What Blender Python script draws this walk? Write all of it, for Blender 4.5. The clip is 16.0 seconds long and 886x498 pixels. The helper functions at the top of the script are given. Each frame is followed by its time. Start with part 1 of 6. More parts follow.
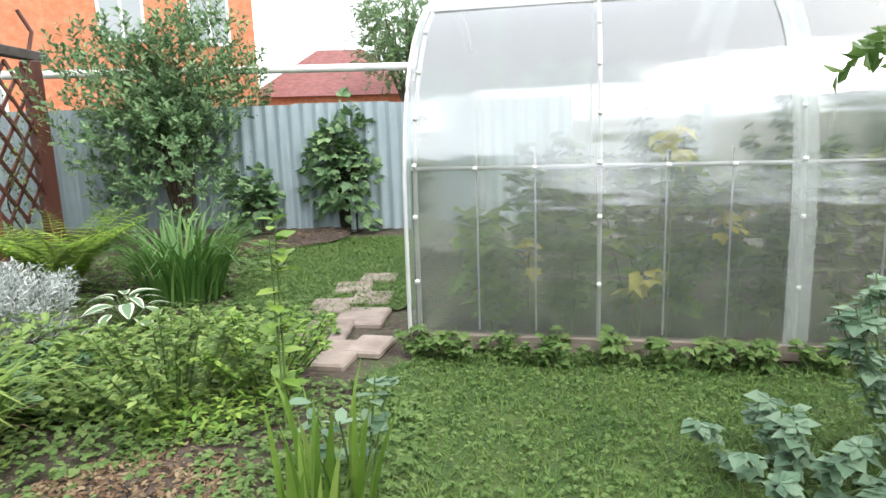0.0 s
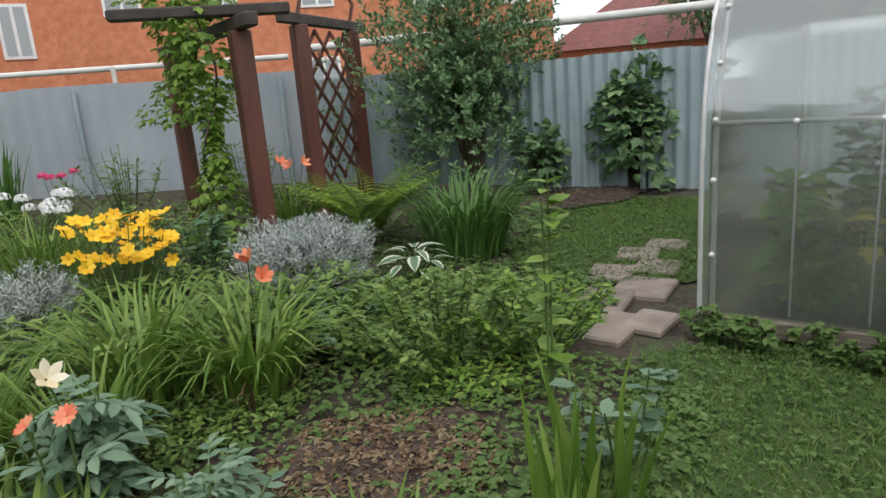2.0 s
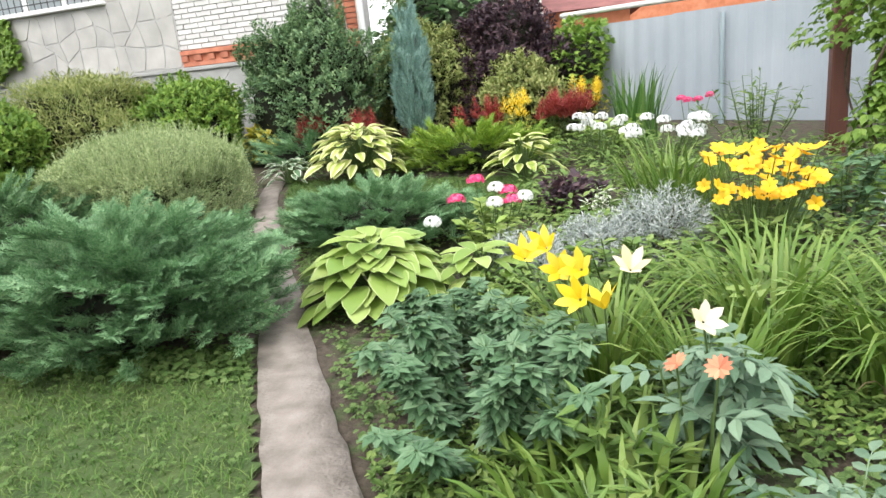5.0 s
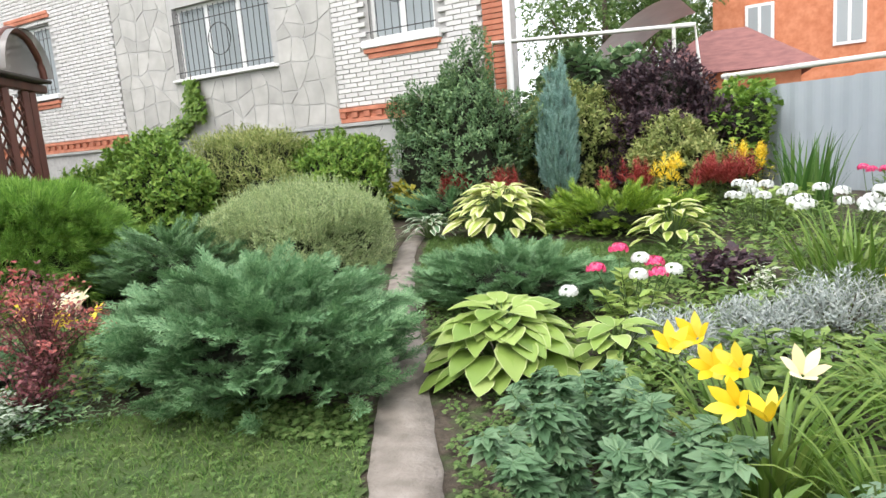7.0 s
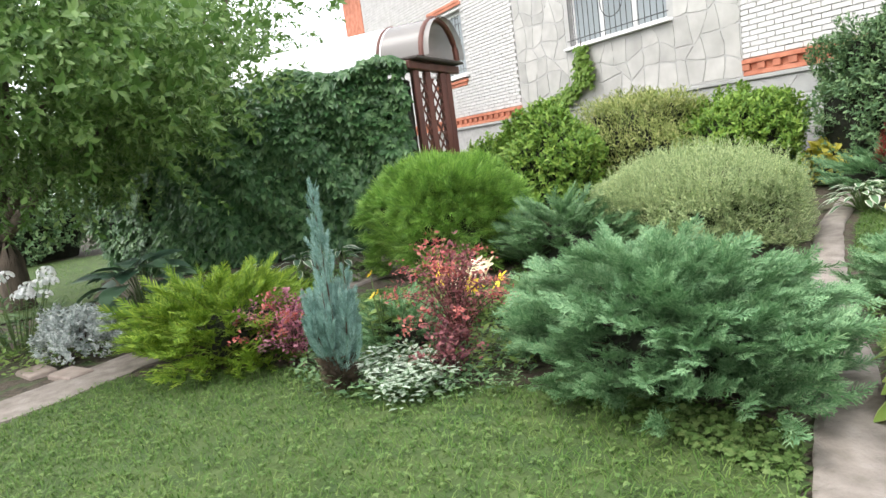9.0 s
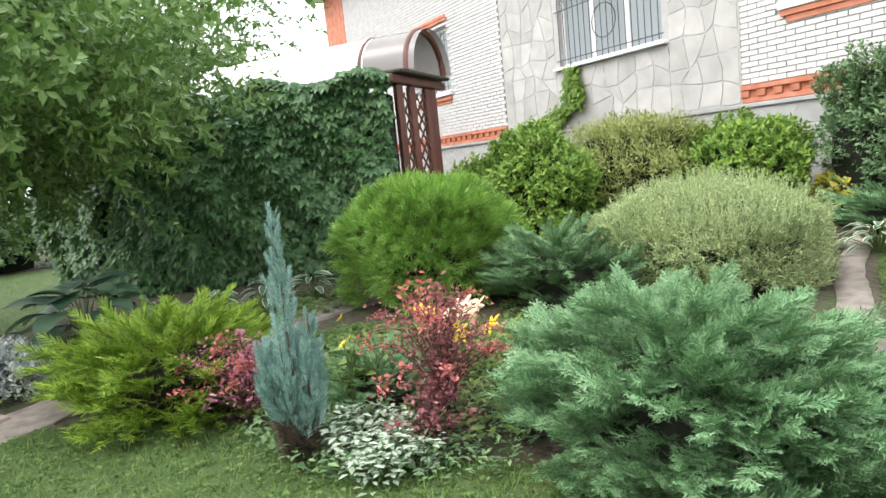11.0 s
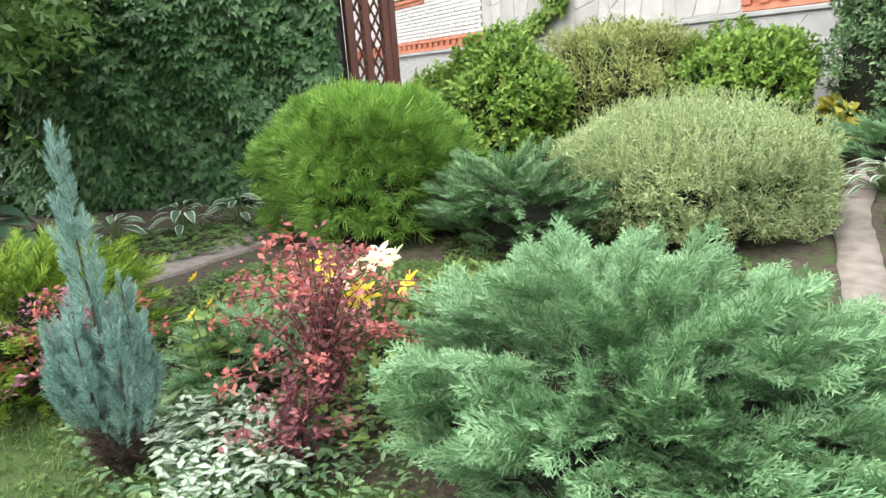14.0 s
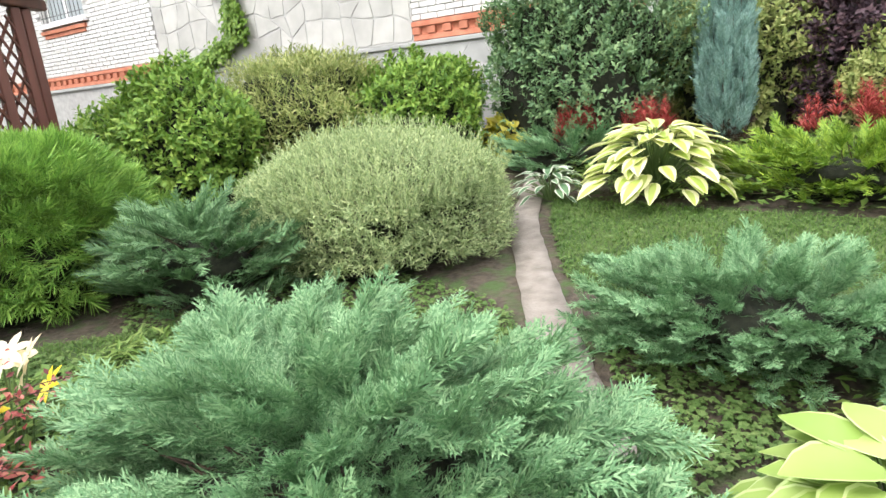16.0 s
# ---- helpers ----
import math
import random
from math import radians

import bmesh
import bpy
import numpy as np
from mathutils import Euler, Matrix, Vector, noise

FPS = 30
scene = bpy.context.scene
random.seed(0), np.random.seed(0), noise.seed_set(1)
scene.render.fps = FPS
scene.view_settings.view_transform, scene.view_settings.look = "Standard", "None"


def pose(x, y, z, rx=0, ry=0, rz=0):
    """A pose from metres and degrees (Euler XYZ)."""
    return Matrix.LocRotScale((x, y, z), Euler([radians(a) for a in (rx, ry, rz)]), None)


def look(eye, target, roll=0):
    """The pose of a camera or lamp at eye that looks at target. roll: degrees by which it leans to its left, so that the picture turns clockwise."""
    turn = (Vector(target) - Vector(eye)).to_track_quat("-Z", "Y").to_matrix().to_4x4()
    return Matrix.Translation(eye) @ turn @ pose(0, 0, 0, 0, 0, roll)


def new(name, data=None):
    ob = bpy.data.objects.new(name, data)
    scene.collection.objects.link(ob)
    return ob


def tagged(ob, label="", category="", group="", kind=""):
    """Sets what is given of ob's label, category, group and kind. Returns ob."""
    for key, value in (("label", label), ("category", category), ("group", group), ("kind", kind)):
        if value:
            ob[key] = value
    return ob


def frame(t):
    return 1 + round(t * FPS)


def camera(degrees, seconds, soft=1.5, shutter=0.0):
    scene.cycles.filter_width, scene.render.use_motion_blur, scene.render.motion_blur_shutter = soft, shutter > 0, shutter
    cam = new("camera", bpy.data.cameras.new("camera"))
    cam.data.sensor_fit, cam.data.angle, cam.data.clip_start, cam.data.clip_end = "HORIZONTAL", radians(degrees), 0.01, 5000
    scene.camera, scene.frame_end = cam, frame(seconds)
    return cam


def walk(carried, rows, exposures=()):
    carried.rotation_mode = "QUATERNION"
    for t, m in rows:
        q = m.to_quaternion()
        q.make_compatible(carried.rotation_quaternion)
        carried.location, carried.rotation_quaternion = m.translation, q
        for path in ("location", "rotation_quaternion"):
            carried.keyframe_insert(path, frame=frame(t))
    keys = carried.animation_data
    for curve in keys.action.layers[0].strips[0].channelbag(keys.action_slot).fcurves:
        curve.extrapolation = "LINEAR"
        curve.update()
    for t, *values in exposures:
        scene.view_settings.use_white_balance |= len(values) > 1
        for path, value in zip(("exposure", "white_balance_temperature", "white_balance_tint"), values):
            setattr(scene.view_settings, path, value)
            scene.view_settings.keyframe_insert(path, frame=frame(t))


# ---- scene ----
cam = camera(68.6, 16.0)

PATH = [
    (0, (-0.074, -0.286, 1.259), (1.591, 0.755, 0.883), -1.9),
    (0.5, (-0.045, -0.158, 1.29), (1.747, 0.695, 1.04), -1.7),
    (1, (0.016, -0.122, 1.275), (1.695, 0.905, 0.925), -3.9),
    (1.5, (0.062, -0.102, 1.246), (1.507, 1.234, 0.892), -4.8),
    (1.8, (0.152, -0.167, 1.301), (1.336, 1.39, 0.881), -4.9),
    (2, (0.142, -0.151, 1.25), (1.181, 1.495, 0.789), -4.5),
    (2.5, (0.14, -0.147, 1.228), (0.797, 1.645, 0.63), -0.4),
    (3, (0.147, -0.13, 1.225), (0.591, 1.685, 0.512), -0.9),
    (3.5, (0.112, -0.088, 1.225), (0.198, 1.788, 0.537), -3.7),
    (4, (0.057, 0.029, 1.223), (-0.205, 1.902, 0.572), -4.3),
    (4.5, (-0.003, 0.143, 1.234), (-0.366, 2.023, 0.656), -6.8),
    (4.7, (-0.04, 0.162, 1.248), (-0.523, 2.022, 0.696), -6.5),
    (6.8, (-0.073, 0.382, 1.278), (-0.916, 2.163, 0.936), -3.5),
    (7, (-0.089, 0.383, 1.281), (-1.078, 2.092, 0.961), -4.5),
    (7.5, (-0.2, 0.402, 1.265), (-1.493, 1.888, 0.92), -5.5),
    (8, (-0.293, 0.493, 1.236), (-1.802, 1.746, 0.844), -5.6),
    (8.5, (-0.41, 0.538, 1.245), (-2.064, 1.598, 0.871), -6.4),
    (9, (-0.434, 0.511, 1.325), (-2.19, 1.415, 1.014), -7.7),
    (9.2, (-0.438, 0.508, 1.343), (-2.215, 1.371, 1.03), -7.2),
    (11.3, (-1.096, 0.831, 1.358), (-2.811, 1.822, 1.086), -5.4),
    (11.5, (-1.141, 0.866, 1.355), (-2.852, 1.848, 1.028), -5.5),
    (12, (-1.26, 1.005, 1.345), (-2.972, 1.977, 0.99), -4.2),
    (12.5, (-1.328, 1.173, 1.337), (-3.056, 2.106, 0.959), -4.7),
    (13, (-1.425, 1.285, 1.325), (-3.124, 2.253, 0.905), -4.0),
    (13.5, (-1.529, 1.406, 1.332), (-3.211, 2.389, 0.88), -4.1),
    (14, (-1.6, 1.555, 1.319), (-3.266, 2.526, 0.787), -4.2),
    (14.5, (-1.704, 1.776, 1.296), (-3.386, 2.714, 0.755), -3.1),
    (15, (-1.7, 1.872, 1.325), (-3.366, 2.791, 0.71), -7.1),
    (15.5, (-1.62, 1.935, 1.357), (-3.099, 3.158, 0.793), -5.1),
    (16, (-1.66, 1.91, 1.35), (-2.776, 3.483, 0.818), -5.9),
]
EXPOSURE = [(0, 1.1), (0.25, 0.7), (0.5, 0.4), (1, 0.05), (1.5, -0.1), (2.0, -0.05), (2.5, 0.15), (3.0, 0.65), (3.5, 0.92), (4.5, 1.0), (7, 0.85), (9, 1.1), (12, 1.15), (14.5, 1.3), (16, 1.3)]
walk(cam, [(t, look(eye, target, roll)) for t, eye, target, roll in PATH], EXPOSURE)

# ---------- world, sun ----------
world = bpy.data.worlds.new("overcast_sky")
scene.world = world
world.use_nodes = True
wt = world.node_tree
wt.nodes.clear()
sky = wt.nodes.new("ShaderNodeTexSky")
sky.sky_type = "NISHITA"
sky.sun_disc = False
sky.sun_elevation = radians(48)
sky.sun_rotation = radians(150)
sky.dust_density = 6.0
sky.ozone_density = 0.5
cloud = wt.nodes.new("ShaderNodeMixRGB")
cloud.inputs[0].default_value = 0.82
cloud.inputs[2].default_value = (9.6, 9.9, 10.4, 1)
bg = wt.nodes.new("ShaderNodeBackground")
bg.inputs[1].default_value = 0.15
wo = wt.nodes.new("ShaderNodeOutputWorld")
wt.links.new(sky.outputs[0], cloud.inputs[1])
wt.links.new(cloud.outputs[0], bg.inputs[0])
wt.links.new(bg.outputs[0], wo.inputs[0])
sun_data = bpy.data.lights.new("sun", "SUN")
sun_data.energy = 1.1
sun_data.angle = radians(25)
sun_data.color = (1.0, 0.97, 0.92)
sun = new("sun", sun_data)
sun.matrix_world = look((0, 0, 20), (7, 12, 0))

# ---------- materials ----------
def base_mat(name, rough=0.6, metal=0.0):
    m = bpy.data.materials.new(name)
    m.use_nodes = True
    b = m.node_tree.nodes["Principled BSDF"]
    b.inputs["Roughness"].default_value = rough
    b.inputs["Metallic"].default_value = metal
    return m, m.node_tree, b


def ramp(nt, stops):
    r = nt.nodes.new("ShaderNodeValToRGB")
    el = r.color_ramp.elements
    while len(el) < len(stops):
        el.new(0.5)
    for e, (p, c) in zip(el, stops):
        e.position = p
        e.color = (*c, 1)
    return r


def tex_noise(nt, scale, detail=4.0, stretch=None):
    co = nt.nodes.new("ShaderNodeTexCoord")
    n = nt.nodes.new("ShaderNodeTexNoise")
    n.inputs["Scale"].default_value = scale
    n.inputs["Detail"].default_value = detail
    if stretch:
        mp = nt.nodes.new("ShaderNodeMapping")
        mp.inputs["Scale"].default_value = stretch
        nt.links.new(co.outputs["Object"], mp.inputs[0])
        nt.links.new(mp.outputs[0], n.inputs[0])
    else:
        nt.links.new(co.outputs["Object"], n.inputs[0])
    return n


def bump(nt, b, n, strength, dist=0.01):
    u = nt.nodes.new("ShaderNodeBump")
    u.inputs["Strength"].default_value = strength
    u.inputs["Distance"].default_value = dist
    nt.links.new(n.outputs[0], u.inputs["Height"])
    nt.links.new(u.outputs[0], b.inputs["Normal"])


def leaf_mat(name, c1, c2, c3, rough=0.5, thin=0.3):
    """Leaves: colour differs from leaf to leaf and in broad patches; light passes through."""
    m, nt, b = base_mat(name, rough)
    g = nt.nodes.new("ShaderNodeNewGeometry")
    n = tex_noise(nt, 3.0, 3)
    mix = nt.nodes.new("ShaderNodeMath")
    mix.operation = "MULTIPLY_ADD"
    mix.inputs[1].default_value = 0.7
    half = nt.nodes.new("ShaderNodeMath")
    half.operation = "MULTIPLY"
    half.inputs[1].default_value = 0.35
    nt.links.new(n.outputs[0], half.inputs[0])
    oi = nt.nodes.new("ShaderNodeObjectInfo")
    both = nt.nodes.new("ShaderNodeMath")
    both.operation = "ADD"
    one = nt.nodes.new("ShaderNodeMath")
    one.operation = "FRACT"
    nt.links.new(g.outputs["Random Per Island"], both.inputs[0])
    nt.links.new(oi.outputs["Random"], both.inputs[1])
    nt.links.new(both.outputs[0], one.inputs[0])
    nt.links.new(one.outputs[0], mix.inputs[0])
    nt.links.new(half.outputs[0], mix.inputs[2])
    r = ramp(nt, [(0.12, c1), (0.5, c2), (0.92, c3)])
    nt.links.new(mix.outputs[0], r.inputs[0])
    nt.links.new(r.outputs[0], b.inputs["Base Color"])
    b.inputs["Specular IOR Level"].default_value = 0.35
    t = nt.nodes.new("ShaderNodeBsdfTranslucent")
    nt.links.new(r.outputs[0], t.inputs[0])
    mx = nt.nodes.new("ShaderNodeMixShader")
    mx.inputs[0].default_value = thin
    out = nt.nodes["Material Output"]
    nt.links.new(b.outputs[0], mx.inputs[1])
    nt.links.new(t.outputs[0], mx.inputs[2])
    nt.links.new(mx.outputs[0], out.inputs[0])
    return m


def solid_mat(name, c1, c2, scale=8.0, rough=0.7, bumps=0.3, metal=0.0, stretch=None, per_object=0.0, detail=6.0, dist=0.01):
    m, nt, b = base_mat(name, rough, metal)
    n = tex_noise(nt, scale, detail, stretch)
    r = ramp(nt, [(0.3, c1), (0.7, c2)])
    nt.links.new(n.outputs[0], r.inputs[0])
    last = r.outputs[0]
    if per_object:
        oi = nt.nodes.new("ShaderNodeObjectInfo")
        hs = nt.nodes.new("ShaderNodeHueSaturation")
        mr = nt.nodes.new("ShaderNodeMapRange")
        mr.inputs[3].default_value = 1 - per_object
        mr.inputs[4].default_value = 1 + per_object
        nt.links.new(oi.outputs["Random"], mr.inputs[0])
        nt.links.new(mr.outputs[0], hs.inputs["Value"])
        nt.links.new(last, hs.inputs["Color"])
        last = hs.outputs[0]
    nt.links.new(last, b.inputs["Base Color"])
    if bumps:
        n2 = tex_noise(nt, scale * 6, 5, stretch)
        bump(nt, b, n2, bumps, dist)
    return m


def ground_mat():
    m, nt, b = base_mat("garden_soil", 0.95)
    n1 = tex_noise(nt, 7.0, 6)
    n2 = tex_noise(nt, 24, 6)
    r1 = ramp(nt, [(0.3, (0.035, 0.026, 0.018)), (0.7, (0.10, 0.078, 0.056))])
    r2 = ramp(nt, [(0.5, (0, 0, 0)), (0.68, (1, 1, 1))])
    mx = nt.nodes.new("ShaderNodeMixRGB")
    mx.inputs[2].default_value = (0.05, 0.085, 0.022, 1)
    nt.links.new(n2.outputs[0], r1.inputs[0])
    nt.links.new(n1.outputs[0], r2.inputs[0])
    nt.links.new(r2.outputs[0], mx.inputs[0])
    nt.links.new(r1.outputs[0], mx.inputs[1])
    nt.links.new(mx.outputs[0], b.inputs["Base Color"])
    bump(nt, b, n2, 0.8, 0.03)
    return m


M = {}
M["soil"] = ground_mat()
M["turf"] = solid_mat("turf", (0.034, 0.066, 0.014), (0.078, 0.114, 0.030), 5, 0.9, 0.8, dist=0.02)
M["grass"] = leaf_mat("grass_blades", (0.052, 0.117, 0.019), (0.094, 0.192, 0.035), (0.202, 0.273, 0.078), 0.6, 0.35)
M["clover"] = leaf_mat("clover_leaves", (0.072, 0.136, 0.032), (0.120, 0.208, 0.056), (0.192, 0.264, 0.088), 0.6, 0.3)
M["path"] = solid_mat("worn_concrete", (0.17, 0.145, 0.122), (0.30, 0.262, 0.23), 9, 0.95, 0.8, dist=0.012, detail=10.0)
M["slab"] = solid_mat("old_paving", (0.21, 0.165, 0.14), (0.34, 0.28, 0.24), 6, 0.9, 0.5, per_object=0.15)
M["mulch"] = solid_mat("bark_mulch", (0.022, 0.017, 0.013), (0.128, 0.090, 0.071), 18, 0.95, 0.9, dist=0.03)
M["twig"] = solid_mat("twig_bark", (0.05, 0.035, 0.025), (0.13, 0.09, 0.06), 20, 0.9, 0.4)
M["bark"] = solid_mat("tree_bark", (0.05, 0.04, 0.03), (0.14, 0.11, 0.085), 12, 0.95, 0.9, stretch=(1, 1, 0.25), dist=0.02)
# brown inner twigs, coloured near black to stand for shade between leaves
M["core"] = solid_mat("inner_twig_shade", (0.012, 0.016, 0.008), (0.035, 0.038, 0.02), 30, 0.95, 0.9, dist=0.03)
M["stem"] = solid_mat("green_stem", (0.06, 0.11, 0.03), (0.13, 0.19, 0.06), 15, 0.6, 0.1)
M["jun_blue"] = leaf_mat("blue_green_juniper", (0.078, 0.181, 0.076), (0.151, 0.294, 0.135), (0.315, 0.479, 0.249), 0.6, 0.2)
M["jun_dark"] = leaf_mat("dark_green_juniper", (0.070, 0.149, 0.060), (0.127, 0.243, 0.108), (0.238, 0.378, 0.181), 0.6, 0.2)
M["jun_gold"] = leaf_mat("golden_green_juniper", (0.098, 0.182, 0.021), (0.182, 0.308, 0.035), (0.392, 0.504, 0.070), 0.6, 0.25)
M["jun_spire"] = leaf_mat("steel_blue_juniper", (0.120, 0.228, 0.192), (0.204, 0.348, 0.300), (0.360, 0.516, 0.456), 0.6, 0.2)
M["pine"] = leaf_mat("bright_pine_needles", (0.095, 0.210, 0.037), (0.200, 0.378, 0.068), (0.378, 0.567, 0.126), 0.5, 0.25)
M["willow"] = leaf_mat("silvery_willow_leaves", (0.179, 0.254, 0.105), (0.329, 0.419, 0.194), (0.568, 0.628, 0.329), 0.6, 0.3)
M["hedge"] = leaf_mat("hedge_leaves", (0.089, 0.178, 0.030), (0.164, 0.297, 0.045), (0.327, 0.446, 0.089), 0.5, 0.3)
M["spirea"] = leaf_mat("olive_spirea_leaves", (0.138, 0.193, 0.048), (0.262, 0.317, 0.097), (0.469, 0.469, 0.193), 0.6, 0.3)
M["vine"] = leaf_mat("creeper_leaves", (0.025, 0.074, 0.025), (0.058, 0.137, 0.047), (0.137, 0.242, 0.095), 0.36, 0.2)
M["hop"] = leaf_mat("bright_vine_leaves", (0.09, 0.18, 0.025), (0.16, 0.28, 0.04), (0.28, 0.40, 0.08), 0.5, 0.35)
M["pear"] = leaf_mat("fruit_tree_leaves", (0.050, 0.116, 0.024), (0.105, 0.198, 0.046), (0.231, 0.341, 0.121), 0.42, 0.3)
M["fruit"] = solid_mat("green_fruit", (0.26, 0.34, 0.06), (0.40, 0.46, 0.12), 6, 0.4, 0.0)
M["dark"] = leaf_mat("dark_shrub_leaves", (0.072, 0.145, 0.065), (0.131, 0.232, 0.102), (0.261, 0.377, 0.174), 0.5, 0.25)
M["purple"] = leaf_mat("purple_shrub_leaves", (0.033, 0.019, 0.029), (0.065, 0.039, 0.052), (0.130, 0.072, 0.078), 0.5, 0.2)
M["barb"] = leaf_mat("red_barberry_leaves", (0.15, 0.05, 0.055), (0.26, 0.09, 0.095), (0.42, 0.18, 0.165), 0.5, 0.3)
M["barbtip"] = leaf_mat("young_barberry_leaves", (0.34, 0.07, 0.07), (0.50, 0.14, 0.13), (0.66, 0.28, 0.20), 0.5, 0.35)
M["barbdark"] = leaf_mat("dark_barberry_leaves", (0.08, 0.025, 0.035), (0.15, 0.05, 0.06), (0.28, 0.09, 0.10), 0.5, 0.25)
M["barbpink"] = leaf_mat("pink_barberry_leaves", (0.22, 0.06, 0.11), (0.42, 0.15, 0.22), (0.60, 0.32, 0.36), 0.5, 0.3)
M["hosta"] = leaf_mat("green_hosta_leaf", (0.18, 0.29, 0.06), (0.28, 0.40, 0.09), (0.40, 0.50, 0.16), 0.45, 0.25)
M["hosta_edge"] = leaf_mat("hosta_leaf_margin", (0.36, 0.46, 0.16), (0.46, 0.55, 0.22), (0.58, 0.64, 0.32), 0.45, 0.3)
M["cream"] = leaf_mat("cream_leaf_margin", (0.58, 0.60, 0.27), (0.72, 0.72, 0.38), (0.82, 0.80, 0.52), 0.45, 0.3)
M["hosta_mid"] = leaf_mat("variegated_leaf_middle", (0.30, 0.40, 0.07), (0.40, 0.50, 0.10), (0.52, 0.58, 0.18), 0.45, 0.25)
M["white_edge"] = leaf_mat("white_leaf_margin", (0.52, 0.56, 0.44), (0.66, 0.69, 0.56), (0.76, 0.78, 0.66), 0.5, 0.25)
M["nettle"] = leaf_mat("silvered_nettle_leaf", (0.30, 0.38, 0.28), (0.44, 0.51, 0.40), (0.60, 0.65, 0.55), 0.6, 0.25)
M["hosta_dark"] = leaf_mat("blue_hosta_leaf", (0.045, 0.10, 0.06), (0.075, 0.15, 0.085), (0.14, 0.23, 0.13), 0.45, 0.2)
M["peony"] = leaf_mat("blue_green_perennial_leaves", (0.06, 0.13, 0.06), (0.11, 0.21, 0.10), (0.20, 0.31, 0.17), 0.45, 0.25)
M["dahlia"] = leaf_mat("grey_green_dahlia_leaves", (0.085, 0.162, 0.093), (0.153, 0.246, 0.153), (0.238, 0.340, 0.221), 0.5, 0.25)
M["peren"] = leaf_mat("green_perennial_leaves", (0.08, 0.15, 0.03), (0.15, 0.25, 0.055), (0.27, 0.36, 0.10), 0.5, 0.3)
M["strap"] = leaf_mat("daylily_blades", (0.079, 0.158, 0.022), (0.141, 0.246, 0.040), (0.264, 0.352, 0.088), 0.42, 0.3)
M["strap_dark"] = leaf_mat("dark_strap_blades", (0.048, 0.120, 0.024), (0.084, 0.192, 0.042), (0.180, 0.300, 0.084), 0.42, 0.3)
M["fern"] = leaf_mat("fern_fronds", (0.103, 0.196, 0.017), (0.184, 0.310, 0.029), (0.322, 0.437, 0.057), 0.5, 0.35)
M["silver"] = leaf_mat("silver_felted_leaves", (0.26, 0.30, 0.28), (0.38, 0.42, 0.40), (0.55, 0.58, 0.55), 0.8, 0.15)
M["gold_leaf"] = leaf_mat("golden_leaves", (0.52, 0.50, 0.06), (0.68, 0.62, 0.09), (0.80, 0.74, 0.22), 0.5, 0.3)
M["p_yellow"] = leaf_mat("yellow_petals", (0.80, 0.55, 0.02), (0.86, 0.66, 0.04), (0.90, 0.76, 0.14), 0.5, 0.25)
M["p_amber"] = leaf_mat("amber_petals", (0.80, 0.42, 0.01), (0.86, 0.52, 0.015), (0.90, 0.62, 0.04), 0.5, 0.2)
M["p_cream"] = leaf_mat("cream_petals", (0.82, 0.66, 0.38), (0.86, 0.76, 0.55), (0.90, 0.84, 0.68), 0.5, 0.25)
M["p_coral"] = leaf_mat("coral_petals", (0.75, 0.15, 0.08), (0.82, 0.26, 0.14), (0.86, 0.38, 0.22), 0.5, 0.2)
M["p_pink"] = leaf_mat("crimson_pink_petals", (0.62, 0.02, 0.11), (0.74, 0.05, 0.19), (0.84, 0.20, 0.34), 0.5, 0.2)
M["p_white"] = leaf_mat("white_petals", (0.74, 0.76, 0.74), (0.82, 0.83, 0.82), (0.88, 0.88, 0.86), 0.5, 0.2)
M["p_red"] = leaf_mat("red_plume", (0.24, 0.035, 0.035), (0.40, 0.07, 0.06), (0.52, 0.14, 0.12), 0.7, 0.2)
M["centre"] = solid_mat("flower_centre", (0.25, 0.12, 0.02), (0.40, 0.2, 0.03), 30, 0.8, 0.3)
M["dry"] = leaf_mat("dry_leaves", (0.096, 0.056, 0.028), (0.176, 0.112, 0.064), (0.304, 0.240, 0.144), 0.8, 0.2)
M["post"] = solid_mat("brown_stained_timber", (0.075, 0.026, 0.018), (0.15, 0.052, 0.036), 7, 0.55, 0.35, stretch=(1, 1, 0.12), dist=0.004)
M["dark_wood"] = solid_mat("dark_old_timber", (0.03, 0.024, 0.02), (0.07, 0.055, 0.048), 9, 0.7, 0.4, dist=0.004)
M["wbrick"] = solid_mat("white_brick", (0.54, 0.525, 0.515), (0.67, 0.655, 0.645), 6, 0.85, 0.3, per_object=0.07, dist=0.004)
M["mortar"] = solid_mat("grey_mortar", (0.36, 0.35, 0.34), (0.47, 0.46, 0.45), 12, 0.95, 0.4, dist=0.004)
M["rbrick"] = solid_mat("red_brick", (0.42, 0.14, 0.08), (0.60, 0.24, 0.15), 6, 0.85, 0.3, per_object=0.12, dist=0.004)
M["stone"] = solid_mat("pale_flagstone", (0.37, 0.36, 0.34), (0.49, 0.48, 0.455), 3, 0.85, 0.3, per_object=0.13, dist=0.006)
M["joint"] = solid_mat("pale_stone_joint", (0.40, 0.395, 0.38), (0.46, 0.45, 0.44), 8, 0.9, 0.3, dist=0.004)
M["plinth"] = solid_mat("plinth_stone", (0.34, 0.34, 0.33), (0.47, 0.47, 0.46), 3, 0.9, 0.4, per_object=0.12)
M["white"] = solid_mat("white_paint", (0.72, 0.72, 0.71), (0.82, 0.82, 0.81), 4, 0.45, 0.05)
M["iron"] = solid_mat("black_iron", (0.02, 0.02, 0.02), (0.05, 0.05, 0.05), 10, 0.5, 0.1)
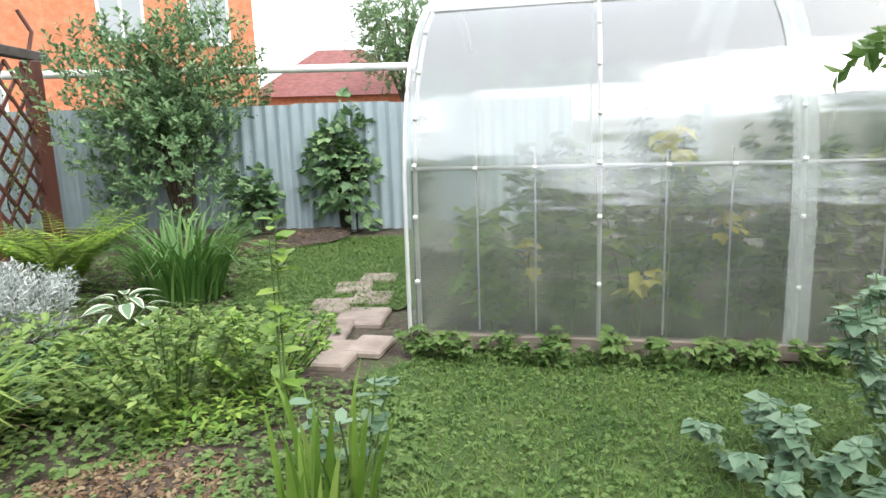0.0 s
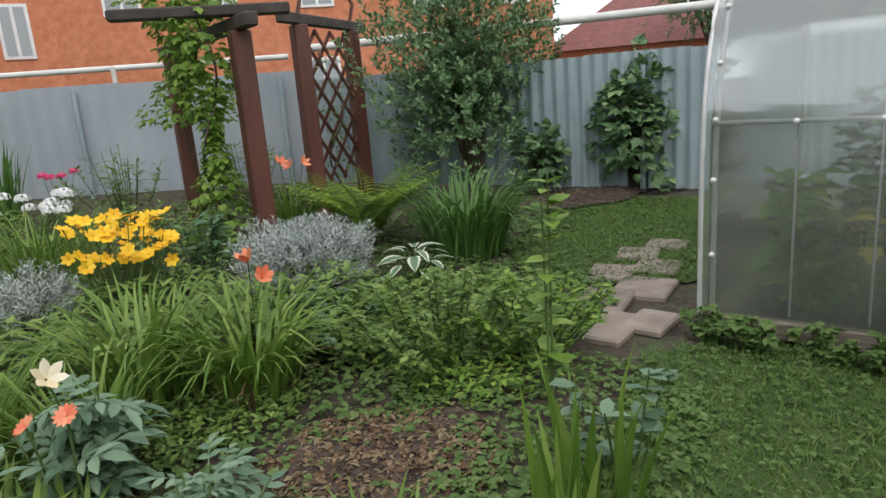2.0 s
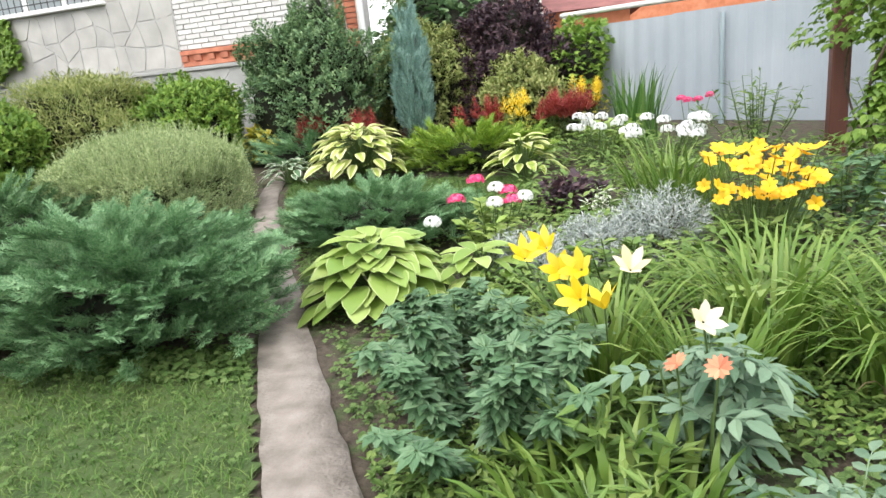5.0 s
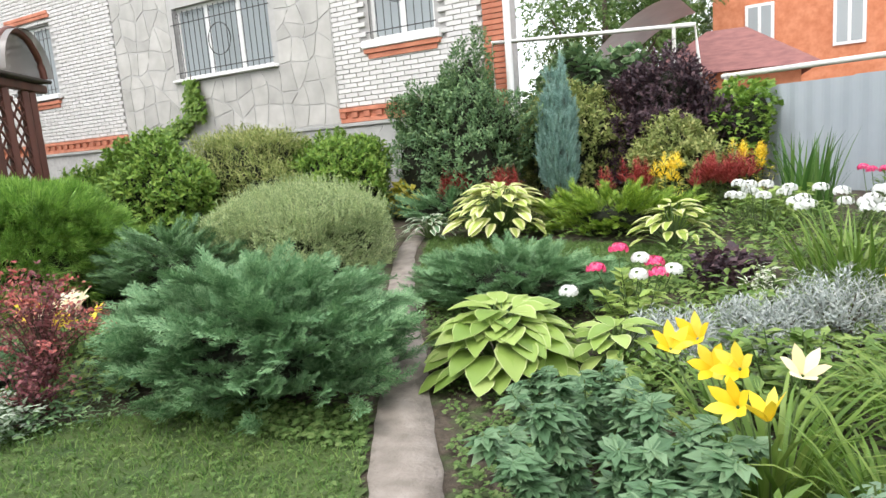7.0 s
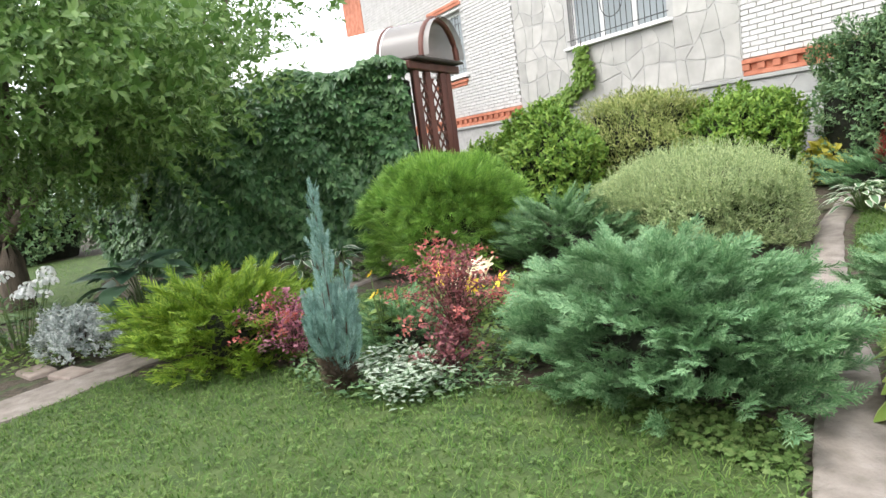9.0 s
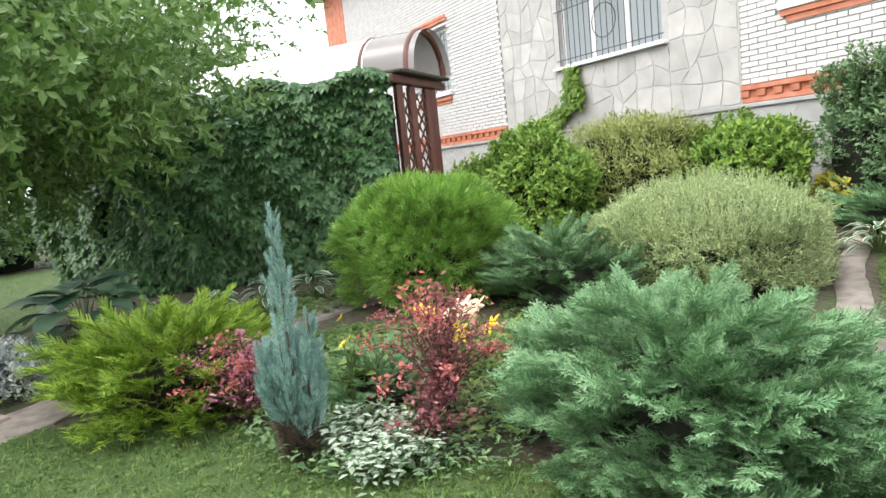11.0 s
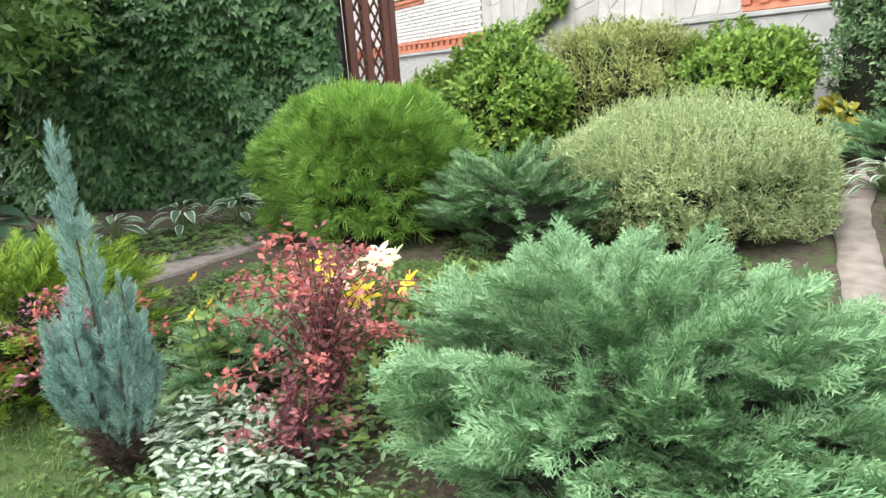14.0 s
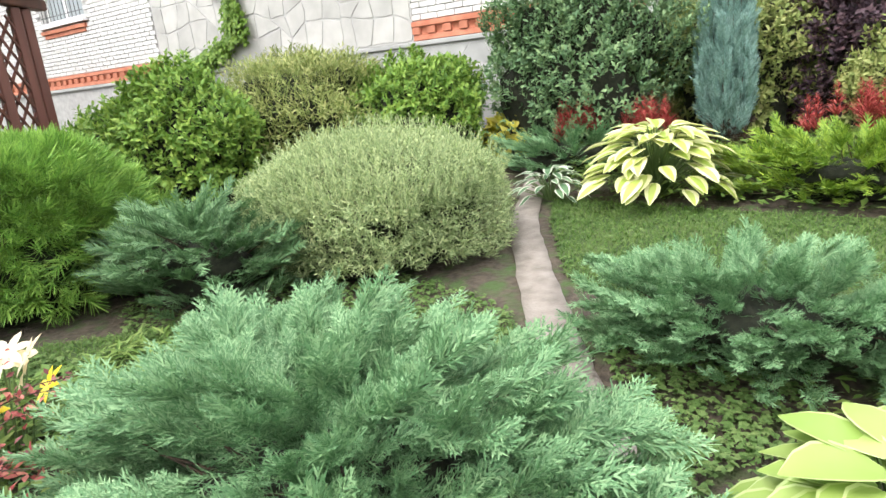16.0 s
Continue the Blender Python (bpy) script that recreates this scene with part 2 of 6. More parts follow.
M["curtain"] = solid_mat("pale_curtain", (0.45, 0.46, 0.48), (0.62, 0.63, 0.65), 3, 0.9, 0.3, stretch=(6, 6, 0.3))
M["galv"] = solid_mat("galvanised_steel", (0.27, 0.34, 0.37), (0.37, 0.44, 0.47), 2.0, 0.5, 0.05, 0.15)
M["grey_steel"] = solid_mat("grey_painted_steel", (0.30, 0.34, 0.38), (0.38, 0.42, 0.46), 1.2, 0.5, 0.05)
M["pipe"] = solid_mat("whitewashed_pipe", (0.58, 0.57, 0.54), (0.74, 0.73, 0.70), 5, 0.6, 0.2)
M["roof_red"] = solid_mat("brown_red_roofing", (0.17, 0.065, 0.06), (0.27, 0.11, 0.10), 4, 0.8, 0.3, stretch=(1, 1, 3))
M["obrick"] = solid_mat("orange_brick", (0.50, 0.17, 0.08), (0.66, 0.27, 0.15), 5, 0.9, 0.2, per_object=0.1)
M["alu"] = solid_mat("aluminium_strip", (0.55, 0.56, 0.56), (0.70, 0.70, 0.70), 6, 0.45, 0.05, 0.3)
M["screw"] = solid_mat("white_cap", (0.75, 0.75, 0.74), (0.85, 0.85, 0.84), 5, 0.4, 0.0)
M["baseboard"] = solid_mat("weathered_board", (0.12, 0.10, 0.08), (0.24, 0.20, 0.16), 8, 0.85, 0.4, stretch=(0.2, 1, 1))


def glass_mat(name, tint, rough, alpha, ior=1.45, noise_scale=0.0):
    m, nt, b = base_mat(name, rough)
    b.inputs["Base Color"].default_value = (*tint, 1)
    b.inputs["Roughness"].default_value = rough
    tr = nt.nodes.new("ShaderNodeBsdfTransparent")
    tr.inputs[0].default_value = (*tint, 1)
    mx = nt.nodes.new("ShaderNodeMixShader")
    mx.inputs[0].default_value = alpha
    out = nt.nodes["Material Output"]
    nt.links.new(tr.outputs[0], mx.inputs[1])
    nt.links.new(b.outputs[0], mx.inputs[2])
    nt.links.new(mx.outputs[0], out.inputs[0])
    if noise_scale:
        n = tex_noise(nt, noise_scale, 2, (0.3, 0.3, 2.2))
        bump(nt, b, n, 0.25, 0.03)
    return m


M["glass"] = glass_mat("window_glass", (0.55, 0.6, 0.62), 0.05, 0.55)


def poly_mat():
    """Twin-wall polycarbonate: milky, light passes through softly, glossy outside."""
    m, nt, b = base_mat("polycarbonate", 0.16)
    b.inputs["Base Color"].default_value = (0.62, 0.66, 0.66, 1)
    b.inputs["Specular IOR Level"].default_value = 0.7
    b.inputs["Transmission Weight"].default_value = 0.0
    n = tex_noise(nt, 2.0, 3, (0.25, 0.25, 1.6))
    bump(nt, b, n, 0.5, 0.05)
    rf = nt.nodes.new("ShaderNodeBsdfRefraction")
    rf.inputs["Color"].default_value = (0.90, 0.93, 0.90, 1)
    rf.inputs["Roughness"].default_value = 0.25
    rf.inputs["IOR"].default_value = 1.03
    gl = nt.nodes.new("ShaderNodeBsdfGlossy")
    gl.inputs["Color"].default_value = (0.9, 0.92, 0.93, 1)
    gl.inputs["Roughness"].default_value = 0.13
    for s in b.inputs["Normal"].links:
        nt.links.new(s.from_socket, gl.inputs["Normal"])
    fr = nt.nodes.new("ShaderNodeFresnel")
    fr.inputs[0].default_value = 2.7
    tl = nt.nodes.new("ShaderNodeBsdfTranslucent")
    tl.inputs[0].default_value = (0.86, 0.89, 0.89, 1)
    df = nt.nodes.new("ShaderNodeBsdfDiffuse")
    df.inputs[0].default_value = (0.80, 0.82, 0.82, 1)
    milk = nt.nodes.new("ShaderNodeMixShader")
    milk.inputs[0].default_value = 0.5
    nt.links.new(tl.outputs[0], milk.inputs[1])
    nt.links.new(df.outputs[0], milk.inputs[2])
    m1 = nt.nodes.new("ShaderNodeMixShader")
    m1.inputs[0].default_value = 0.17
    m2 = nt.nodes.new("ShaderNodeMixShader")
    out = nt.nodes["Material Output"]
    clear = nt.nodes.new("ShaderNodeBsdfTransparent")
    clear.inputs[0].default_value = (0.86, 0.90, 0.86, 1)
    see = nt.nodes.new("ShaderNodeMixShader")
    see.inputs[0].default_value = 0.45
    nt.links.new(rf.outputs[0], see.inputs[1])
    nt.links.new(clear.outputs[0], see.inputs[2])
    nt.links.new(see.outputs[0], m1.inputs[1])
    nt.links.new(milk.outputs[0], m1.inputs[2])
    nt.links.new(fr.outputs[0], m2.inputs[0])
    nt.links.new(m1.outputs[0], m2.inputs[1])
    nt.links.new(gl.outputs[0], m2.inputs[2])
    nt.links.new(m2.outputs[0], out.inputs[0])
    return m


M["poly"] = poly_mat()
M["lap"] = glass_mat("sheet_overlap", (0.80, 0.83, 0.82), 0.3, 0.22)
M["smoke"] = glass_mat("brown_polycarbonate", (0.5, 0.47, 0.45), 0.2, 0.45)
M["white_poly"] = solid_mat("pale_roof_sheet", (0.68, 0.70, 0.72), (0.80, 0.82, 0.84), 2, 0.3, 0.05)

# ---------- geometry helpers ----------
RNG = np.random.default_rng(11)


def U(a, b, n=None):
    return RNG.uniform(a, b, n)


def gz(x, y):
    """Height of the ground."""
    return np.clip(0.07 * (np.asarray(y, float) - 4.0), 0.0, 0.4)


def unit(a):
    a = np.asarray(a, float)
    return a / np.maximum(np.linalg.norm(a, axis=-1, keepdims=True), 1e-9)


def geo_join(geos):
    vs, fs, ms, k = [], [], [], 0
    for g in geos:
        v, f = g[0], g[1]
        if len(v) == 0:
            continue
        vs.append(v)
        fs.append(np.asarray(f) + k)
        ms.append(g[2] if len(g) > 2 and g[2] is not None else np.zeros(len(f), int))
        k += len(v)
    return np.concatenate(vs), np.concatenate(fs), np.concatenate(ms)


SMOOTH = {"trunk", "limb", "pipe", "arch_rib", "roof_sheet", "cover_sheet", "rail", "fruit", "screw_cap", "ground", "path", "blade", "leaf", "stem",
          "flower", "downpipe", "edge_strip", "curtain", "strut", "support_bar", "inner_growth", "soil_mound"}


def mesh_of(name, geo, mats):
    """A mesh from arrays of points and four-cornered faces."""
    v, f = np.asarray(geo[0], np.float32), np.asarray(geo[1], np.int32)
    me = bpy.data.meshes.new(name)
    me.vertices.add(len(v))
    me.vertices.foreach_set("co", v.ravel())
    me.loops.add(f.size)
    me.loops.foreach_set("vertex_index", f.ravel())
    me.polygons.add(len(f))
    me.polygons.foreach_set("loop_start", np.arange(0, f.size, f.shape[1], dtype=np.int32))
    for mm in mats if isinstance(mats, (list, tuple)) else [mats]:
        me.materials.append(mm)
    if len(geo) > 2 and geo[2] is not None:
        me.polygons.foreach_set("material_index", np.asarray(geo[2], np.int32))
    if name not in SMOOTH:
        me.polygons.foreach_set("use_smooth", np.zeros(len(f), bool))
    me.update(calc_edges=True)
    me.validate()
    return me


def thing(name, label, category, at=(0, 0, 0), group="", kind=""):
    ob = new(name)
    ob.location = at
    ob.empty_display_size = 0.1
    return tagged(ob, label, category, group, kind)


def gpart(name, geo, mats, parent, label="", at=(0, 0, 0)):
    ob = new(name, mesh_of(name, geo, mats))
    ob.parent = parent
    ob.location = at
    if name.endswith(("_cluster", "_growth", "_blades")):
        ob["kind"] = "stuff"
    return tagged(ob, label)


def struct(name, geo, mats, label, category, kind="structure"):
    return tagged(new(name, mesh_of(name, geo, mats)), label, category, "", kind)


def box_geo(x0, x1, y0, y1, z0, z1):
    v = np.array([(x, y, z) for z in (z0, z1) for y in (y0, y1) for x in (x0, x1)], float)
    f = np.array([(0, 2, 3, 1), (4, 5, 7, 6), (0, 1, 5, 4), (2, 6, 7, 3), (0, 4, 6, 2), (1, 3, 7, 5)])
    return v, f


def bevel_box(x0, x1, y0, y1, z0, z1, b=0.006):
    """A block with worn edges: a box whose ends step in a little on every side."""
    def ring(a, z):
        c = b
        p = [(x0 + a + c, y0 + a), (x1 - a - c, y0 + a), (x1 - a, y0 + a + c), (x1 - a, y1 - a - c),
             (x1 - a - c, y1 - a), (x0 + a + c, y1 - a), (x0 + a, y1 - a - c), (x0 + a, y0 + a + c)]
        return [(q[0], q[1], z) for q in p]
    rings = [ring(b, z0), ring(0, z0 + b), ring(0, z1 - b), ring(b, z1)]
    v = np.array([p for r in rings for p in r], float)
    f = []
    for k in range(3):
        for i in range(8):
            f.append((k * 8 + i, k * 8 + (i + 1) % 8, k * 8 + 8 + (i + 1) % 8, k * 8 + 8 + i))
    for k, o in ((0, 0), (24, 1)):
        for q in ((0, 1, 2, 3), (0, 3, 4, 7), (4, 5, 6, 7)):
            f.append(tuple(k + i for i in (q if o else q[::-1])))
    return v, np.array(f)


def turn_z(geo, a, at=(0, 0, 0)):
    c, s = math.cos(a), math.sin(a)
    r = np.array([[c, -s, 0], [s, c, 0], [0, 0, 1]])
    return (np.asarray(geo[0]) @ r.T + np.asarray(at), *geo[1:])


def tube(points, radii, sides=7):
    p = np.asarray(points, float)
    r = np.broadcast_to(np.asarray(radii, float), (len(p),))
    t = unit(np.gradient(p, axis=0))
    ref = np.where(np.abs(t[:, 2:3]) > 0.9, [[1.0, 0, 0]], [[0, 0, 1.0]])
    a = unit(np.cross(t, ref))
    b = np.cross(t, a)
    ang = np.arange(sides) * 2 * np.pi / sides
    v = (p[:, None] + r[:, None, None] * (np.cos(ang)[None, :, None] * a[:, None] + np.sin(ang)[None, :, None] * b[:, None])).reshape(-1, 3)
    i = np.arange(len(p) - 1)[:, None] * sides
    j = np.arange(sides)[None]
    k = (j + 1) % sides
    f = np.stack([i + j, i + k, i + sides + k, i + sides + j], -1).reshape(-1, 4)
    return v, f


def scatter(tmpl, P, Y, Z, S):
    """Copies of a template (pointing along y, its face up along z) joined into one set of faces."""
    tv, tf = np.asarray(tmpl[0], float), np.asarray(tmpl[1])
    P, Y, Z = np.atleast_2d(P), unit(np.atleast_2d(Y)), np.atleast_2d(Z)
    S = np.broadcast_to(np.asarray(S, float), (len(P),))
    X = unit(np.cross(Y, Z))
    Zn = np.cross(X, Y)
    R = np.stack([X, Y, Zn], 1)
    v = P[:, None] + S[:, None, None] * np.einsum("vi,nij->nvj", tv, R)
    f = tf[None] + (np.arange(len(P)) * len(tv))[:, None, None]
    mi = None if len(tmpl) < 3 or tmpl[2] is None else np.tile(tmpl[2], len(P))
    return v.reshape(-1, 3), f.reshape(-1, tf.shape[1]), mi


def leaf_geo(length=1.0, width=0.5, fold=0.15, droop=0.2, rows=3, edge=0.0):
    """A leaf with a midrib fold and a drooping tip. edge: width share of a margin of another colour."""
    t = np.linspace(0, 1, rows + 1)
    w = width / 2 * np.sin(np.pi * np.clip(t * 0.93 + 0.05, 0, 1)) ** 0.8
    w[-1] = 0.004
    cols = [-1, -(1 - edge), 0, 1 - edge, 1] if edge else [-1, 0, 1]
    v = [(c * w[i], length * t[i], abs(c) * fold * w[i] - droop * length * t[i] ** 2) for i in range(rows + 1) for c in cols]
    n = len(cols)
    f = [(i * n + k, i * n + k + 1, (i + 1) * n + k + 1, (i + 1) * n + k) for i in range(rows) for k in range(n - 1)]
    mi = np.array([1 if edge and k in (0, n - 2) else 0 for i in range(rows) for k in range(n - 1)])
    return np.array(v), np.array(f), mi


def blade_geo(length, width, arch, rows=5):
    """A strap leaf that rises and arches over."""
    t = np.linspace(0, 1, rows + 1)
    a = radians(82) - arch * t ** 1.4
    dy, dz = np.cos(a) * length / rows, np.sin(a) * length / rows
    y, z = np.concatenate([[0], np.cumsum(dy[:-1])]), np.concatenate([[0], np.cumsum(dz[:-1])])
    w = width / 2 * np.clip(1.15 - t ** 2.2 * 1.12, 0.03, 1)
    v = [(c * w[i], y[i], z[i] + abs(c) * w[i] * 0.35) for i in range(rows + 1) for c in (-1, 0, 1)]
    f = [(i * 3 + k, i * 3 + k + 1, i * 3 + 4 + k, i * 3 + 3 + k) for i in range(rows) for k in (0, 1)]
    return np.array(v), np.array(f)


LEAF = leaf_geo(1, 0.5, 0.25, 0.15, 2)
NARROW = leaf_geo(1, 0.2, 0.3, 0.1, 2)


def twig_geo(n=9, leaf=NARROW, size=0.42, spread=0.8):
    """A twig with leaves set alternately along it."""
    st = (np.array([(-0.012, 0, 0), (0.012, 0, 0), (0.006, 1, 0), (-0.006, 1, 0)]), np.array([(0, 1, 2, 3)]))
    ang = np.arange(n) * 2.4
    Y = np.stack([np.cos(ang) * spread, np.full(n, 0.7), np.sin(ang) * spread], 1)
    P = np.stack([np.zeros(n), np.linspace(0.05, 0.95, n), np.zeros(n)], 1)
    g = scatter((leaf[0], leaf[1]), P, Y, np.tile((0.0, 1.0, 0.2), (n, 1)) + U(-0.3, 0.3, (n, 3)), U(0.7, 1.1, n) * size)
    v, f, _ = geo_join([(st[0], st[1]), (g[0], g[1])])
    return v, f


def creeper_geo():
    """A five-fingered creeper leaf."""
    a = np.radians([-75, -38, 0, 38, 75])
    Y = np.stack([np.sin(a), np.cos(a), np.full(5, -0.25)], 1)
    v, f, _ = scatter((LEAF[0], LEAF[1]), np.zeros((5, 3)), Y, np.tile((0, 0, 1.0), (5, 1)), [0.6, 0.85, 1, 0.85, 0.6])
    return v, f


def lobed_geo():
    """A broad three-lobed leaf."""
    a = np.radians([-55, 0, 55])
    Y = np.stack([np.sin(a), np.cos(a), np.full(3, -0.2)], 1)
    w = leaf_geo(1, 0.75, 0.2, 0.2, 2)
    v, f, _ = scatter((w[0], w[1]), np.zeros((3, 3)), Y, np.tile((0, 0, 1.0), (3, 1)), [0.75, 1, 0.75])
    return v, f


def feather_geo(pairs=11, seed=2, w=1.0, sub=2):
    """A flat, finely divided juniper shoot: short twiglets that branch again."""
    rr = np.random.default_rng(seed)
    q4 = np.array([(0, 1, 2, 3)])

    def bit(at, way, ln, half):
        b = (np.array([(-half * w, 0, 0), (half * w, 0, 0), (half * 0.35 * w, ln, 0), (-half * 0.35 * w, ln, 0)]), q4)
        return scatter(b, [at], [way], [(rr.uniform(-0.6, 0.6), rr.uniform(-0.3, 0.3), 1)], [1.0])
    geos = [bit((0, 0, 0), (0, 1, 0.04), 1.06, 0.013)]
    for k in range(pairs):
        t = 0.1 + 0.84 * k / pairs
        for sd in (-1, 1):
            ln = (0.30 * (1 - t) ** 0.8 + 0.10) * rr.uniform(0.75, 1.25)
            way = np.array((sd * rr.uniform(0.45, 0.8), 1, rr.uniform(-0.25, 0.45)))
            geos.append(bit((0, t, 0), way, ln, 0.016))
            un = way / np.linalg.norm(way)
            for m in range(sub):
                p = np.array((0, t, 0)) + un * ln * (0.35 + 0.4 * m / max(1, sub - 1))
                for s2 in (-1, 1):
                    geos.append(bit(p, un + np.array((s2 * 0.5 * un[1], -s2 * 0.5 * un[0], rr.uniform(-0.2, 0.4))), ln * 0.42, 0.014))
    v, f, _ = geo_join(geos)
    v[:, 2] += 0.10 * v[:, 1] - 0.2 * v[:, 1] ** 2
    return v, f


def pine_shoot_geo(n=34):
    """A pine shoot tip: a short stem set all round with forward-pointing needles."""
    rr = np.random.default_rng(4)
    nd = (np.array([(-0.022, 0, 0), (0.022, 0, 0), (0.009, 0.5, 0), (-0.009, 0.5, 0)]), np.array([(0, 1, 2, 3)]))
    ang = np.arange(n) * 2.4
    t = np.linspace(0, 1, n)
    el = 1.0 - 0.7 * t
    Y = np.stack([np.cos(ang) * el, np.full(n, 0.75), np.sin(ang) * el], 1)
    v, f, _ = scatter(nd, np.stack([np.zeros(n), 0.55 * t, np.zeros(n)], 1), Y, np.roll(Y, 1, 1), rr.uniform(0.75, 1.1, n))
    return v, f


def pinnate_geo():
    """A divided leaf: leaflets in pairs along a stalk and one at the tip."""
    lf = leaf_geo(1, 0.5, 0.25, 0.25, 3)[:2]
    P = [(0, t, 0) for t in (0.3, 0.3, 0.62, 0.62, 0.85)]
    Y = [(-1, 0.6, 0), (1, 0.6, 0), (-1, 0.75, 0.05), (1, 0.75, 0.05), (0, 1, -0.1)]
    v, f, _ = scatter(lf, np.array(P, float), np.array(Y, float), np.tile((0, 0, 1.0), (5, 1)), [0.42, 0.42, 0.5, 0.5, 0.55])
    stalk = tube([(0, 0, 0), (0, 0.5, 0.02), (0, 0.9, 0)], 0.014, 4)
    v, f, _ = geo_join([(v, f), stalk])
    v[:, 2] -= 0.22 * v[:, 1] ** 2
    return v, f


PINNATE = pinnate_geo()
FEATHER, FEATHER_SMALL = feather_geo(10, 2, 1.0, 2), feather_geo(9, 6, 1.5, 0)
PSHOOT = pine_shoot_geo()
WAND = twig_geo(20, NARROW, 0.16, 0.45)
TWIG, BTWIG = twig_geo(), twig_geo(8, LEAF, 0.45, 0.75)
CREEPER, LOBED = creeper_geo(), lobed_geo()


def lumps(d, seed, k=6.0, amt=0.13):
    """An uneven outline: a gentle swelling that depends on the direction."""
    r = np.random.default_rng(seed)
    out = np.zeros(len(d))
    for _ in range(7):
        w = unit(r.normal(size=3)) * k * r.uniform(0.5, 1.5)
        out += np.sin(d @ w + r.uniform(0, 6.3))
    return 1 + amt * out / 2.2


def dome(n, rx, ry, h, seed, low=-0.45, shell=0.35, amt=0.13, flat=0.5):
    """Points in the outer shell of a rounded bush standing on z=0, with their outward directions."""
    d = unit(RNG.normal(size=(n * 3, 3)))
    d = d[d[:, 2] > low][:n]
    k = lumps(d, seed, amt=amt) * (1 - shell * RNG.random(len(d)) ** 1.8)
    zc = h * (1 - flat)
    p = np.stack([d[:, 0] * rx * k, d[:, 1] * ry * k, zc + d[:, 2] * np.where(d[:, 2] > 0, h * flat, zc / abs(low - 1e-3) * 0.92) * k], 1)
    p[:, 2] = np.maximum(p[:, 2], 0.02)
    return p, d


# closed dark hull that fills a bush and paints the shade in its gaps
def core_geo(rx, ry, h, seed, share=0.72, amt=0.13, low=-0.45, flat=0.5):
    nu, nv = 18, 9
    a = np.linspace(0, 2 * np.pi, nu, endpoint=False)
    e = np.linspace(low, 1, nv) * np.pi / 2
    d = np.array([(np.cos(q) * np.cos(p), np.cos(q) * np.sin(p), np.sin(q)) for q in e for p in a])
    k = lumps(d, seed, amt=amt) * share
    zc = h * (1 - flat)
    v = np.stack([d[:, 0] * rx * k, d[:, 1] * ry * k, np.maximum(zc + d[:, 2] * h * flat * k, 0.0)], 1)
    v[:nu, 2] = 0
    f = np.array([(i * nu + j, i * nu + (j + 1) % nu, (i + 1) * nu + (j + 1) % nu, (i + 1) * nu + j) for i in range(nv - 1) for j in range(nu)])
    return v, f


def stems_geo(n, rx, ry, h, r0=0.008, seed=1, spread=0.6):
    geos = []
    for k in range(n):
        a, e = U(0, 6.28), math.sqrt(U(0, 1)) * spread
        tip = np.array([math.cos(a) * rx * e, math.sin(a) * ry * e, h * U(0.6, 0.85)])
        mid = tip * (0.4, 0.4, 0.5) + U(-0.02, 0.02, 3)
        geos.append(tube([tip * (0.1, 0.1, 0), mid, tip], [r0, r0 * 0.8, r0 * 0.4], 5))
    v, f, _ = geo_join(geos)
    return v, f


def bush(name, label, at, rx, ry, h, n, tmpl, size, mat, lean=(0, 0, 0.5), category="shrub", core=0.72, amt=0.13, stems=8,
         shell=0.35, turn=0.0, flat=0.5, low=-0.45, droop=0.0, group=""):
    seed = int(abs(at[0] * 731 + at[1] * 197)) + 3
    x, y = at[:2]
    ob = thing(name, label, category, (x, y, float(gz(x, y))), group)
    ob.rotation_euler = (0, 0, turn)
    p, d = dome(n, rx, ry, h, seed, low, shell, amt, flat)
    Y = d + np.asarray(lean, float) + RNG.normal(size=d.shape) * 0.35
    Z = np.tile((0.0, 0.0, 1.0), (len(d), 1)) + d * 0.8 + RNG.normal(size=d.shape) * 0.25
    Sz = size * U(0.65, 1.25, len(d))
    p = p - unit(Y) * Sz[:, None] * 0.55
    p[:, 2] = np.maximum(p[:, 2], 0.015)
    g = scatter(tmpl, p, Y, Z, Sz)
    g[0][:, 2] = np.maximum(g[0][:, 2], 0.004)
    gpart("foliage", g, mat, ob)
    # dark filler behind the leaves, its colour standing for inner shade
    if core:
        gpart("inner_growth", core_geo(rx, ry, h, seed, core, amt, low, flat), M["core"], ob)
    if stems:
        gpart("stem_cluster", stems_geo(stems, rx, ry, h, 0.012 if h > 0.8 else 0.006), M["twig"], ob)
    return ob


